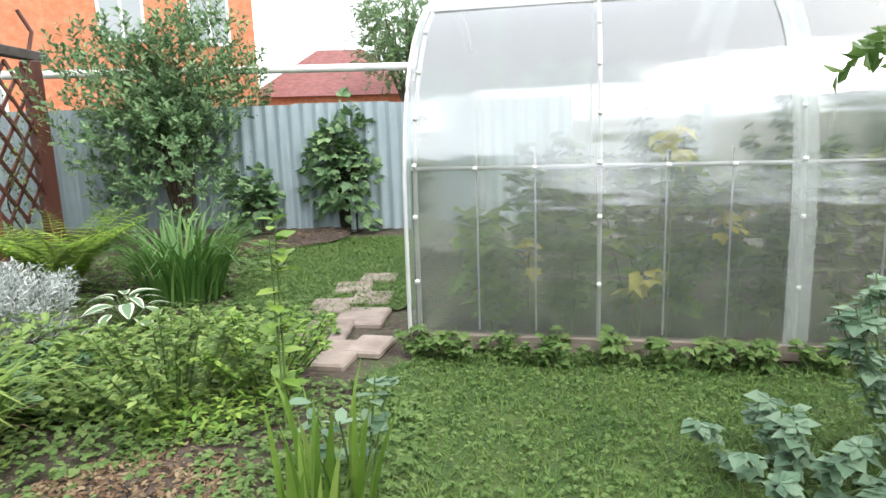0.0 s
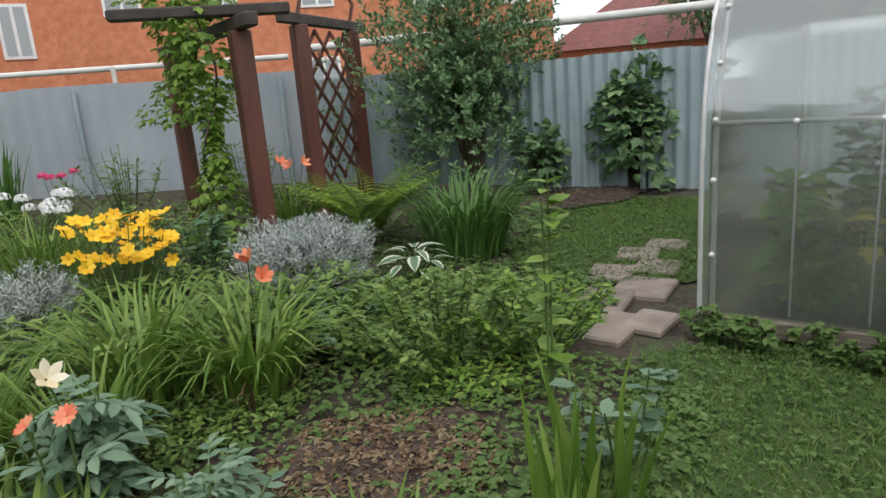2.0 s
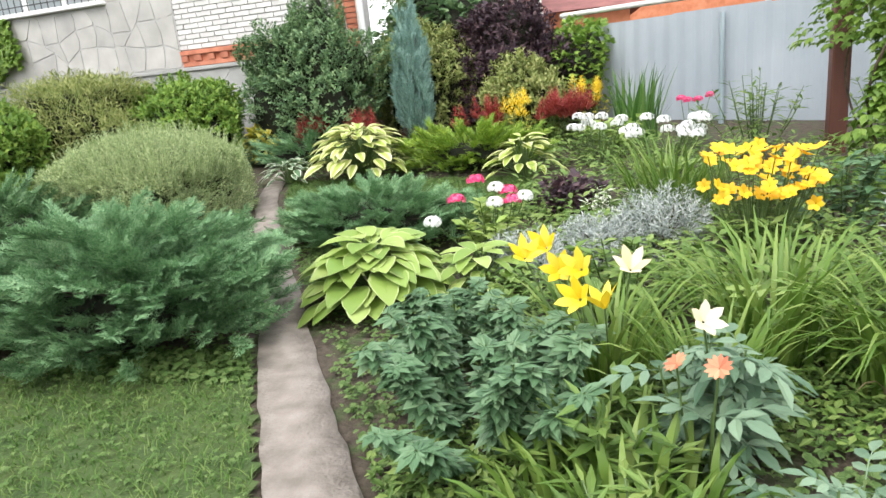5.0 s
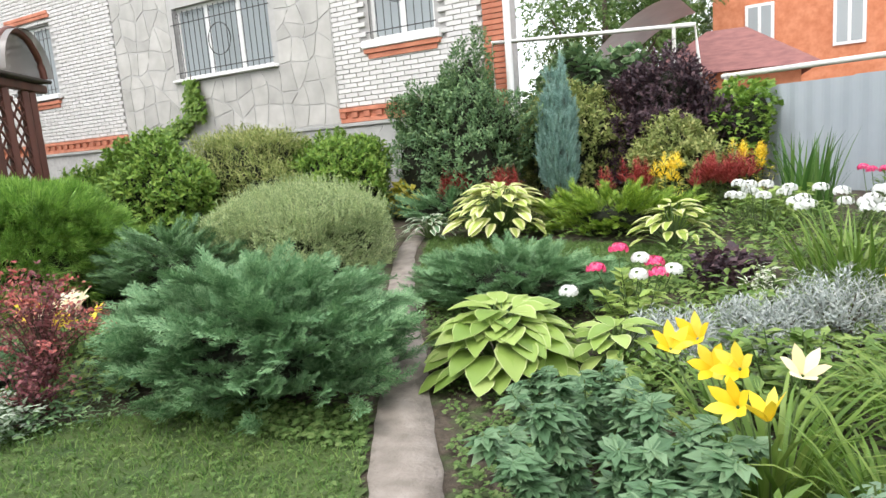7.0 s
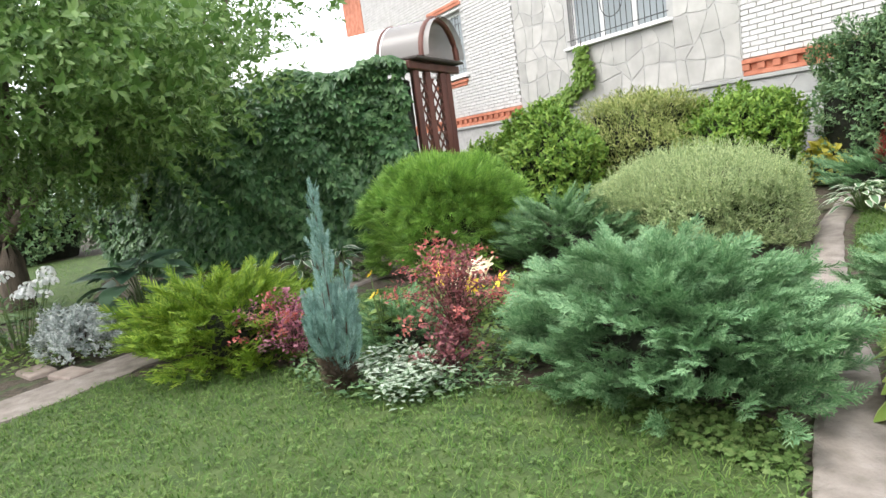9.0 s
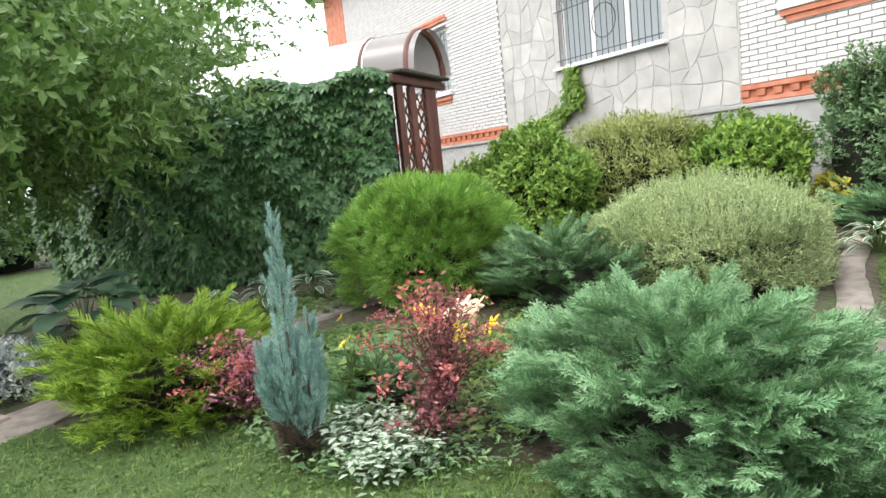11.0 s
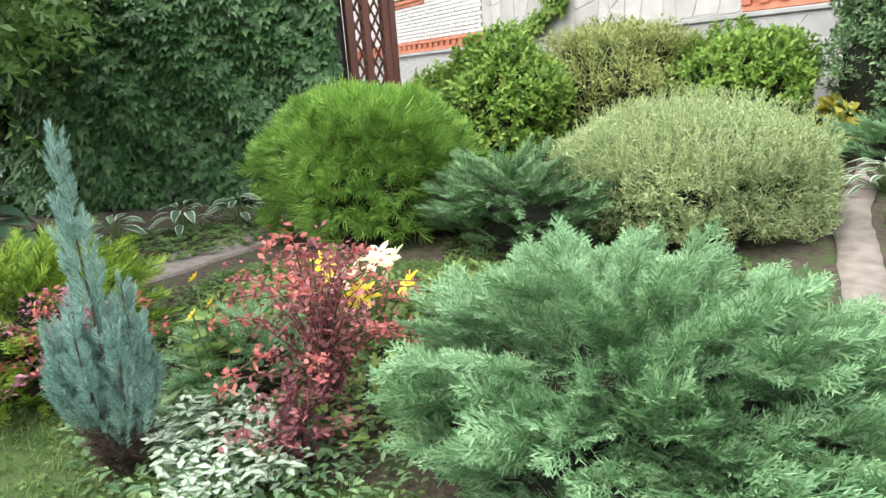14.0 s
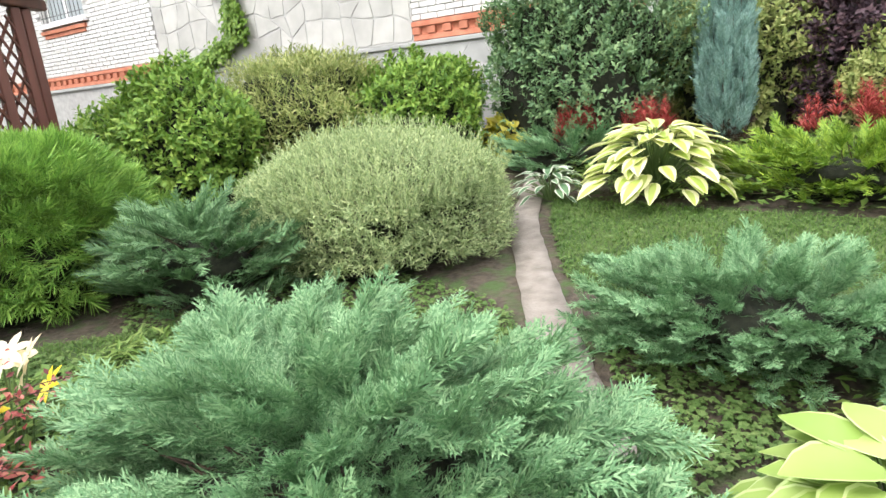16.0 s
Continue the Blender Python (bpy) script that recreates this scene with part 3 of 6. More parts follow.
def spire(name, label, at, r, h, n, mat, size=0.11, leaders=13, seed=3, bare=0.12, full=0.78):
    """A columnar conifer: upright leaders of different height pressed together, loose and twiggy at the foot."""
    rr = np.random.default_rng(seed)
    x, y = at[:2]
    ob = thing(name, label, "conifer", (x, y, float(gz(x, y))))
    P, Y, S = [], [], []
    for k in range(leaders):
        main = k == 0
        a = k * 2.4
        off = 0.0 if main else r * rr.uniform(0.3, 0.78)
        top = h if main else h * (full - 0.5 * off / r) * rr.uniform(0.85, 1.15)
        z0 = h * bare * rr.uniform(0.6, 1.8)
        m = int(n / leaders * (2.0 if main else 0.95))
        t = rr.random(m) ** 0.85
        b = rr.uniform(0, 6.28, m)
        fat = r * (0.5 if main else 0.3) * np.minimum(1.0, (t + 0.12) * 3.5) * (1 - t) ** 0.8 * np.sqrt(rr.random(m)) + 0.004
        ox, oy = math.cos(a) * off, math.sin(a) * off
        grow = np.minimum(1.0, 0.25 + t * 1.6)
        p = np.stack([ox * grow + np.cos(b) * fat, oy * grow + np.sin(b) * fat, z0 + t * (top - z0 - size * 0.8)], 1)
        P.append(p)
        Y.append(np.stack([np.cos(b) * 0.3 + ox * 0.8, np.sin(b) * 0.3 + oy * 0.8, np.full(m, 1.2)], 1) + rr.normal(size=(m, 3)) * 0.12)
        S.append(size * rr.uniform(0.6, 1.15, m) * (1.1 - 0.35 * t))
        gpart("leader", tube([(ox * 0.1, oy * 0.1, 0.0), (ox * 0.5, oy * 0.5, z0), (ox, oy, z0 + (top - z0) * 0.6), (ox, oy, top * 0.94)], [0.012 if main else 0.006, 0.008 if main else 0.005, 0.004, 0.002], 5), M["twig"], ob)
    P, Y, S = np.concatenate(P), np.concatenate(Y), np.concatenate(S)
    gpart("foliage", scatter(FEATHER_SMALL, P, Y, rr.normal(size=P.shape), S), mat, ob)
    q = int(n * 0.12)
    b = rr.uniform(0, 6.28, q)
    d = np.stack([np.cos(b), np.sin(b), rr.uniform(0.3, 1.6, q)], 1)
    p = np.stack([np.cos(b) * r * 0.3, np.sin(b) * r * 0.3, rr.uniform(0.02, h * 0.2, q)], 1) * rr.uniform(0.2, 1.0, (q, 1))
    gpart("dry_twig_growth", scatter(FEATHER_SMALL, p, d, rr.normal(size=p.shape), size * rr.uniform(0.6, 1.2, q)), M["twig"], ob, "bare brown twigs at the foot")["kind"] = "stuff"
    return ob


def juniper(name, label, at, rx, ry, h, n, mat, turn=0.0, size=0.15, tmpl=None, seed=1, per=9, rise=0.35, low=0.12):
    """A spreading juniper: arching limbs fan out from the middle, each ending in a ragged plume of fine shoots."""
    tmpl = FEATHER if tmpl is None else tmpl
    r = np.random.default_rng(seed)
    x, y = at[:2]
    ob = thing(name, label, "juniper", (x, y, float(gz(x, y))))
    ob.rotation_euler = (0, 0, turn)
    P, Y, Z, S = [], [], [], []
    for k in range(n):
        a = k * 2.39996 + r.uniform(-0.25, 0.25)
        e = 0.12 + 0.88 * math.sqrt((k + 0.5) / n)
        e *= r.uniform(0.86, 1.1)
        zt = h * (low + (1 - low) * math.sqrt(max(0.0, 1 - min(1.0, e) ** 3.2))) * r.uniform(0.82, 1.14)
        if k % 5 > 1:
            e = r.uniform(0.74, 1.1)
            zt = h * r.uniform(0.06, 0.8)
        tip = np.array((math.cos(a) * rx * e, math.sin(a) * ry * e, max(0.05, zt)))
        out = np.array((math.cos(a), math.sin(a), 0.0))
        L = max(0.22, 0.42 * math.hypot(rx, ry) * r.uniform(0.7, 1.15))
        way = unit(out * (0.35 + 0.75 * e) + (r.uniform(-0.3, 0.3), r.uniform(-0.3, 0.3), r.uniform(0.85, 1.2) - 0.6 * e))
        base = tip - way * L
        base[2] = max(base[2], 0.03)
        side = unit(np.cross(way, (0, 0, 1.0)))
        for j in range(per):
            t = 0.25 + 0.75 * j / (per - 1)
            p = base + (tip - base) * t + (0, 0, rise * L * 0.35 * math.sin(math.pi * t))
            sd = (-1, 1)[j % 2] * (0.75 * (1.15 - t))
            P.append(p - way * size * 0.3)
            Y.append(way + side * sd + (0, 0, r.uniform(-0.1, 0.3)) + r.normal(size=3) * 0.08)
            Z.append(np.array((0, 0, 1.0)) + out * 0.4 + r.normal(size=3) * 0.25)
            S.append(size * r.uniform(0.75, 1.15) * (1.1 - 0.25 * t))
        for j in range(2):
            P.append(tip - way * size * 0.55)
            Y.append(way + r.normal(size=3) * 0.14 + (0, 0, 0.12))
            Z.append(np.array((0, 0, 1.0)) + r.normal(size=3) * 0.5)
            S.append(size * r.uniform(1.0, 1.55))
        if k % 3 == 0:
            limb = [(tip[0] * 0.06, tip[1] * 0.06, 0.0), base * (0.7, 0.7, 0.8) + (0, 0, 0.02), base + (tip - base) * 0.7]
            gpart("limb", tube(limb, [0.012, 0.008, 0.003], 5), M["twig"], ob)
    g = scatter(tmpl, np.array(P), np.array(Y), np.array(Z), np.array(S))
    g[0][:, 2] = np.maximum(g[0][:, 2], 0.006)
    gpart("foliage", g, mat, ob)
    # dark filler under the plumes, shade put into its colour
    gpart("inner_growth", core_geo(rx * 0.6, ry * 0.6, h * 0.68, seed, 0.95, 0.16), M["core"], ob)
    return ob


def barberry(label, at, stems, reach, h, n, mat, tip_mat, seed, bend=(0, 0), leaf=0.028):
    """A barberry: thin arching stems set along their whole length with small oval leaves."""
    r = np.random.default_rng(seed)
    x, y = at[:2]
    ob = thing("barberry", label, "shrub", (x, y, float(gz(x, y))))
    P, Y, T = [], [], []
    for k in range(stems):
        a = k * 2.4 + r.uniform(-0.4, 0.4)
        e = math.sqrt((k + 0.6) / stems) * r.uniform(0.75, 1.15)
        hh = h * (1.05 - 0.45 * e * e) * r.uniform(0.75, 1.15)
        t = np.linspace(0, 1, 7)
        sx, sy = math.cos(a) * reach * e + bend[0] * r.uniform(0.2, 1), math.sin(a) * reach * e + bend[1] * r.uniform(0.2, 1)
        line = np.stack([sx * t ** 1.7, sy * t ** 1.7, hh * np.sin(t * 1.75) / math.sin(1.75)], 1) + r.normal(size=(7, 3)) * 0.012 * t[:, None]
        line[:, 2] = np.maximum(line[:, 2], 0.0)
        gpart("stem", tube(line, np.linspace(0.005, 0.0018, 7), 5), M["twig"], ob)
        q = 0.16 + 0.84 * r.random(n)
        p = np.stack([np.interp(q, t, line[:, c]) for c in range(3)], 1)
        twig = r.random(n) < 0.55
        p += np.where(twig[:, None], r.normal(size=(n, 3)) * 0.035, r.normal(size=(n, 3)) * 0.008)
        P.append(p)
        Y.append(r.normal(size=(n, 3)) * (0.8, 0.8, 0.5) + (0, 0, 0.45))
        T.append((q > 0.72) & (k % 3 != 0))
    P, Y, T = np.concatenate(P), np.concatenate(Y), np.concatenate(T)
    P[:, 2] = np.maximum(P[:, 2], 0.02)
    Z = r.normal(size=P.shape) * 0.5 + (0, 0, 1.0)
    S = leaf * r.uniform(0.6, 1.25, len(P))
    oval = leaf_geo(1, 0.62, 0.2, 0.1, 2)[:2]
    gpart("foliage", scatter(oval, P[~T], Y[~T], Z[~T], S[~T]), mat, ob)
    gpart("young_leaf_growth", scatter(oval, P[T], Y[T], Z[T], S[T]), tip_mat, ob, "brighter young leaves on the shoot tips")
    return ob


def hosta(name, label, at, r, h, n, leaf, mid, edge, edge_mat, group="", width=0.55):
    """A rosette of broad leaves on stalks."""
    x, y = at[:2]
    ob = thing(name, label, "hosta", (x, y, float(gz(x, y))), group)
    stalks = []
    for k in range(n):
        a = k * 2.399 + U(-0.3, 0.3)
        q = (k + 0.5) / n
        rad = r * (0.1 + 0.72 * q ** 0.8) * U(0.85, 1.12)
        z = h * (0.95 - 0.7 * q ** 1.6) * U(0.85, 1.1)
        base = np.array([math.cos(a) * rad * 0.72, math.sin(a) * rad * 0.72, z])
        ln = leaf * U(0.8, 1.15)
        t = leaf_geo(ln, ln * width * U(0.9, 1.15), U(0.1, 0.3), U(0.25, 0.55), 5, edge)
        dirn = (math.cos(a) + U(-0.3, 0.3), math.sin(a) + U(-0.3, 0.3), 0.4 - 0.5 * q)
        g = scatter(t, [base], [dirn], [(U(-0.2, 0.2), U(-0.2, 0.2), 1.0)], [1.0])
        g[0][:, 2] = np.maximum(g[0][:, 2], 0.012)
        gpart("leaf", g, [mid, edge_mat or mid], ob)
        stalks.append(tube([(math.cos(a) * 0.03, math.sin(a) * 0.03, 0), base * (0.5, 0.5, 0.6), base], [0.006, 0.005, 0.004], 4))
    v, f, _ = geo_join(stalks)
    gpart("stalk_cluster", (v, f), M["stem"], ob)
    return ob


def strap_clump(name, label, at, r, ln, n, mat, width=0.022, arch=(0.9, 2.0), category="perennial", dry=0):
    """A clump of arching strap leaves."""
    x, y = at[:2]
    ob = thing(name, label, category, (x, y, float(gz(x, y))))
    temps = [blade_geo(1, width / ln, U(*arch)) for _ in range(7)]
    meshes = [mesh_of("blade", t, mat) for t in temps]
    for k in range(n):
        a, rr = U(0, 6.28), r * math.sqrt(U(0, 1))
        b = a + U(-0.9, 0.9)
        s = ln * U(0.6, 1.1)
        o = new("blade", meshes[k % 7])
        o.parent = ob
        o.matrix_basis = Matrix.LocRotScale((math.cos(a) * rr, math.sin(a) * rr, 0), Euler((U(-0.12, 0.12), U(-0.1, 0.1), b - math.pi / 2)), (s, s, s))
    if dry:
        a = U(0, 6.28, dry)
        p = np.stack([np.cos(a) * r, np.sin(a) * r, np.zeros(dry)], 1)
        g = scatter(blade_geo(1, width / ln, 2.6), p, np.stack([np.cos(a), np.sin(a), np.zeros(dry)], 1), np.tile((0, 0, 1.0), (dry, 1)), ln * 0.55 * U(0.7, 1.1, dry))
        g[0][:, 2] = np.maximum(g[0][:, 2], 0.006)
        gpart("dry_blades", g, M["dry"], ob)
    return ob


def bloom_geo(petals=6, size=0.06, cup=0.6, width=0.5, curl=0.5):
    """An open flower facing along z."""
    a = np.arange(petals) * 2 * np.pi / petals
    t = leaf_geo(1, width, -0.2, curl, 4)
    Y = np.stack([np.cos(a), np.sin(a), np.full(petals, cup)], 1)
    Z = np.stack([-np.cos(a) * cup, -np.sin(a) * cup, np.ones(petals)], 1)
    v, f, _ = scatter((t[0], t[1]), np.stack([np.cos(a), np.sin(a), np.zeros(petals)], 1) * size * 0.05, Y, Z, np.full(petals, size))
    return v, f


def ball_geo(r, squash=1.0, nu=10, nv=6):
    e = np.linspace(-np.pi / 2, np.pi / 2, nv)
    v = np.array([(r * math.cos(q) * math.cos(p), r * math.cos(q) * math.sin(p), r * squash * math.sin(q)) for q in e for p in np.arange(nu) * 2 * np.pi / nu])
    f = np.array([(i * nu + j, i * nu + (j + 1) % nu, (i + 1) * nu + (j + 1) % nu, (i + 1) * nu + j) for i in range(nv - 1) for j in range(nu)])
    return v, f


def place(geo, at, facing):
    """A flower geometry moved to a spot and turned to face a way."""
    f = unit(np.asarray(facing, float))
    ref = np.array((0.0, 1.0, 0.0)) if abs(f[1]) < 0.9 else np.array((1.0, 0, 0))
    return scatter(geo, [at], [np.cross(np.cross(f, ref), f)], [f], [1.0])


def flowers(ob, spots, geo, mat, name="flower", centre=0.0, stem_base=None, label="", facing=None, stem_r=0.004):
    """Blooms on stems, each a part of its plant. spots are relative to the plant."""
    geos = []
    for s in spots:
        face = facing if facing is not None else (U(-0.5, 0.5), U(-1.0, 0.1), U(0.4, 1.0))
        g = place(geo, s, face)
        fl = gpart(name, g, mat, ob, label)
        if centre:
            gpart("centre", place((ball_geo(centre, 0.6)[0] + (0, 0, centre * 0.3), ball_geo(centre, 0.6)[1]), s, face), M["centre"], fl)
        b = np.array(stem_base if stem_base is not None else (s[0] * 0.4, s[1] * 0.4, 0.0), float)
        s = np.array(s, float)
        geos.append(tube([b, (b + s) / 2 + (U(-0.02, 0.02), U(-0.02, 0.02), 0.04), s], [stem_r * 1.2, stem_r, stem_r * 0.8], 5))
    v, f, _ = geo_join(geos)
    gpart("flower_stem_cluster", (v, f), M["stem"], ob)


def phlox_head(r=0.06, n=45):
    d = unit(RNG.normal(size=(n * 2, 3)))
    d = d[d[:, 2] > -0.2][:n]
    b = bloom_geo(5, 0.017, 0.1, 0.85, 0.1)
    g = [place(b, p * r * (1, 1, 0.7), p) for p in d]
    v, f, _ = geo_join(g)
    return v, f


def plume_geo(h=0.25, r=0.045, n=130):
    t = RNG.random(n)
    a = U(0, 6.28, n)
    rr = r * (1 - t) + 0.004
    p = np.stack([np.cos(a) * rr * 0.4, np.sin(a) * rr * 0.4, t * h], 1)
    Y = np.stack([np.cos(a), np.sin(a), np.full(n, 0.8)], 1)
    v, f, _ = scatter((NARROW[0], NARROW[1]), p, Y, np.tile((0, 0, 1.0), (n, 1)), (rr + 0.012))
    return v, f


def leafy(name, label, at, r, h, n, tmpl, size, mat, category="perennial", stems=14, droop=0.3, group=""):
    """A perennial of upright leafy stems."""
    x, y = at[:2]
    ob = thing(name, label, category, (x, y, float(gz(x, y))), group)
    a, q = U(0, 6.28, stems), np.sqrt(RNG.random(stems))
    tips = np.stack([np.cos(a) * r * q, np.sin(a) * r * q, h * (1 - 0.35 * q ** 2) * U(0.85, 1.08, stems)], 1)
    sg = [tube([(t[0] * 0.35, t[1] * 0.35, 0), (t[0] * 0.7, t[1] * 0.7, t[2] * 0.5), tuple(t)], [0.006, 0.005, 0.003], 5) for t in tips]
    v, f, _ = geo_join(sg)
    gpart("stem_cluster", (v, f), M["stem"], ob)
    k = RNG.integers(0, stems, n)
    t = 0.15 + 0.85 * RNG.random(n) ** 0.7
    p = np.stack([tips[k, 0] * (0.35 + 0.65 * t), tips[k, 1] * (0.35 + 0.65 * t), tips[k, 2] * t], 1)
    b = U(0, 6.28, n)
    Y = np.stack([np.cos(b), np.sin(b), U(-0.1, 0.7, n)], 1)
    g = scatter(tmpl, p, Y, np.tile((0, 0, 1.0), (n, 1)) + RNG.normal(size=(n, 3)) * 0.2, size * U(0.6, 1.2, n))
    g[0][:, 2] = np.maximum(g[0][:, 2], 0.006)
    gpart("foliage", g, mat, ob)
    return ob


def fern(name, label, at, ln, n):
    x, y = at[:2]
    ob = thing(name, label, "fern", (x, y, float(gz(x, y))))
    for k in range(n):
        a = k * 2.4 + U(-0.2, 0.2)
        L = ln * U(0.75, 1.1)
        t = np.linspace(0.1, 1, 22)
        ang = radians(76) - 1.15 * t
        ry = np.cumsum(np.cos(ang)) * L / 22
        rz = np.cumsum(np.sin(ang)) * L / 22
        P = np.stack([np.cos(a) * ry, np.sin(a) * ry, rz], 1)
        tang = unit(np.gradient(P, axis=0))
        side = np.array((-math.sin(a), math.cos(a), 0.0))
        w = L * 0.2 * np.sin(np.pi * np.clip(t * 0.85 + 0.12, 0, 1))
        geos = [tube(P, np.linspace(0.005, 0.002, 22), 4)]
        for sd in (-1, 1):
            Y = side * sd + tang * 0.45 + (0, 0, -0.15)
            g = scatter((NARROW[0], NARROW[1]), P, Y, np.tile((0, 0, 1.0), (22, 1)), w)
            geos.append((g[0], g[1]))
        v, f, _ = geo_join(geos)
        gpart("frond", (v, f), M["fern"], ob)
    return ob


def tree(name, label, at, h, trunk_r, crown, n, mat, size=0.08, seed=5, limbs=7, lean=(0, 0), fruit=0, trunk_h=1.2):
    """Trunk, limbs and a crown of leafy twigs in loose clumps. crown: (dx, dy, z, rx, ry, rz)."""
    x, y = at[:2]
    ob = thing(name, label, "tree", (x, y, float(gz(x, y))))
    dx, dy, cz, rx, ry, rz = crown
    top = np.array((dx, dy, cz + rz * 0.5))
    gpart("trunk", tube([(0, 0, -0.05), (0.02, 0.01, trunk_h * 0.5), (dx * 0.1, dy * 0.1, trunk_h), top * (0.5, 0.5, 0.6), top],
                        [trunk_r * 1.25, trunk_r, trunk_r * 0.85, trunk_r * 0.5, trunk_r * 0.15], 9), M["bark"], ob)
    cl = unit(RNG.normal(size=(26, 3))) * (0.45 + 0.5 * RNG.random((26, 1))) * (rx, ry, rz) + (dx, dy, cz)
    for c in cl[:limbs]:
        s = np.array((dx * 0.1, dy * 0.1, trunk_h)) * U(0.7, 1.1)
        gpart("limb", tube([s, (s + c) / 2 + (0, 0, 0.15), c], [trunk_r * 0.5, trunk_r * 0.3, trunk_r * 0.1], 6), M["bark"], ob)
    k = RNG.integers(0, 26, n)
    p = cl[k] + RNG.normal(size=(n, 3)) * np.array((rx, ry, rz)) * 0.2
    Y = (p - (dx, dy, cz)) / (rx, ry, rz) + RNG.normal(size=(n, 3)) * 0.5 + (0, 0, -0.25)
    g = scatter(BTWIG, p, Y, np.tile((0, 0, 1.0), (n, 1)) + RNG.normal(size=(n, 3)) * 0.3, size * 2.6 * U(0.7, 1.2, n))
    gpart("crown", g, mat, ob)
    for j in range(fruit):
        gpart("fruit", (ball_geo(0.03, 1.15)[0] + p[j * 37 % n], ball_geo(0.03)[1]), M["fruit"], ob)
    return ob

# ---------- ground, lawns, paths ----------
gx = np.concatenate([[-600, -200, -80, -40], np.linspace(-22, 14, 73), [30, 80, 200, 600]])
gy = np.concatenate([[-600, -200, -60, -20], np.linspace(-8, 14, 56), [30, 80, 200, 600]])
XX, YY = np.meshgrid(gx, gy)
near = np.exp(-((XX + 2) ** 2 + (YY - 3) ** 2) / 200)
ZZ = gz(XX, YY) + near * 0.012 * np.sin(XX * 3.1 + np.sin(YY * 2.3)) * np.sin(YY * 2.7) - 0.012
nxg = len(gx)
gf = np.array([(j * nxg + i, j * nxg + i + 1, (j + 1) * nxg + i + 1, (j + 1) * nxg + i) for j in range(len(gy) - 1) for i in range(nxg - 1)])
struct("ground", (np.stack([XX.ravel(), YY.ravel(), ZZ.ravel()], 1), gf), M["soil"], "dark garden soil with patches of moss and weeds", "ground")


def strip(name, pts, half, mat, label, z=0.012, thick=0.05):
    """A path slab strip along a line, with uneven edges and real thickness."""
    p = np.array(pts, float)
    s = np.concatenate([[0], np.cumsum(np.linalg.norm(np.diff(p, axis=0), axis=1))])
    m = int(s[-1] / 0.12)
    q = np.stack([np.interp(np.linspace(0, s[-1], m), s, p[:, k]) for k in (0, 1)], 1)
    for _ in range(4):
        q[1:-1] = (q[:-2] + 2 * q[1:-1] + q[2:]) / 4
    t = unit(np.gradient(q, axis=0))
    nrm = np.stack([t[:, 1], -t[:, 0]], 1)
    taper = np.linspace(*(half if isinstance(half, tuple) else (half, half)), m)
    wl, wr = taper * (1 + U(-0.08, 0.08, m)), taper * (1 + U(-0.08, 0.08, m))
    rows = []
    for k, (w, zz) in enumerate(((-wl, -thick), (-wl * 0.96, 0), (wl * 0, 0.004), (wr * 0.96, 0), (wr, -thick))):
        xy = q + nrm * np.asarray(w)[:, None]
        rows.append(np.column_stack([xy, gz(xy[:, 0], xy[:, 1]) + z + zz]))
    v = np.concatenate(rows)
    f = np.array([(k * m + i, (k + 1) * m + i, (k + 1) * m + i + 1, k * m + i + 1) for k in range(4) for i in range(m - 1)])
    return struct(name, (v, f), mat, label, "path")


PATH_LINE = np.array([(-0.2, 0.2), (-0.75, 1.3), (-1.35, 2.15), (-1.72, 2.72), (-2.2, 3.47), (-2.78, 4.33), (-3.21, 5.0), (-3.57, 5.58), (-3.95, 6.25), (-4.5, 7.6)])
strip("path", [(0.25, -1.6), (-0.2, 0.2), (-0.75, 1.3), (-1.05, 1.7), (-1.35, 2.15), (-1.72, 2.72), (-2.2, 3.47), (-2.78, 4.33), (-3.21, 5.0), (-3.57, 5.58), (-3.95, 6.25), (-4.5, 7.6), (-5.2, 8.6)],
      (0.185, 0.085), M["path"], "narrow worn concrete garden path between plants")
strip("path_left", [(-5.2, -2.2), (-5.35, -0.9), (-5.42, -0.25), (-5.9, 0.45), (-6.75, 1.8), (-7.25, 2.95), (-7.7, 4.6), (-8.9, 6.5)], 0.27, M["path"],
      "worn concrete path beside the flower bed", 0.01)


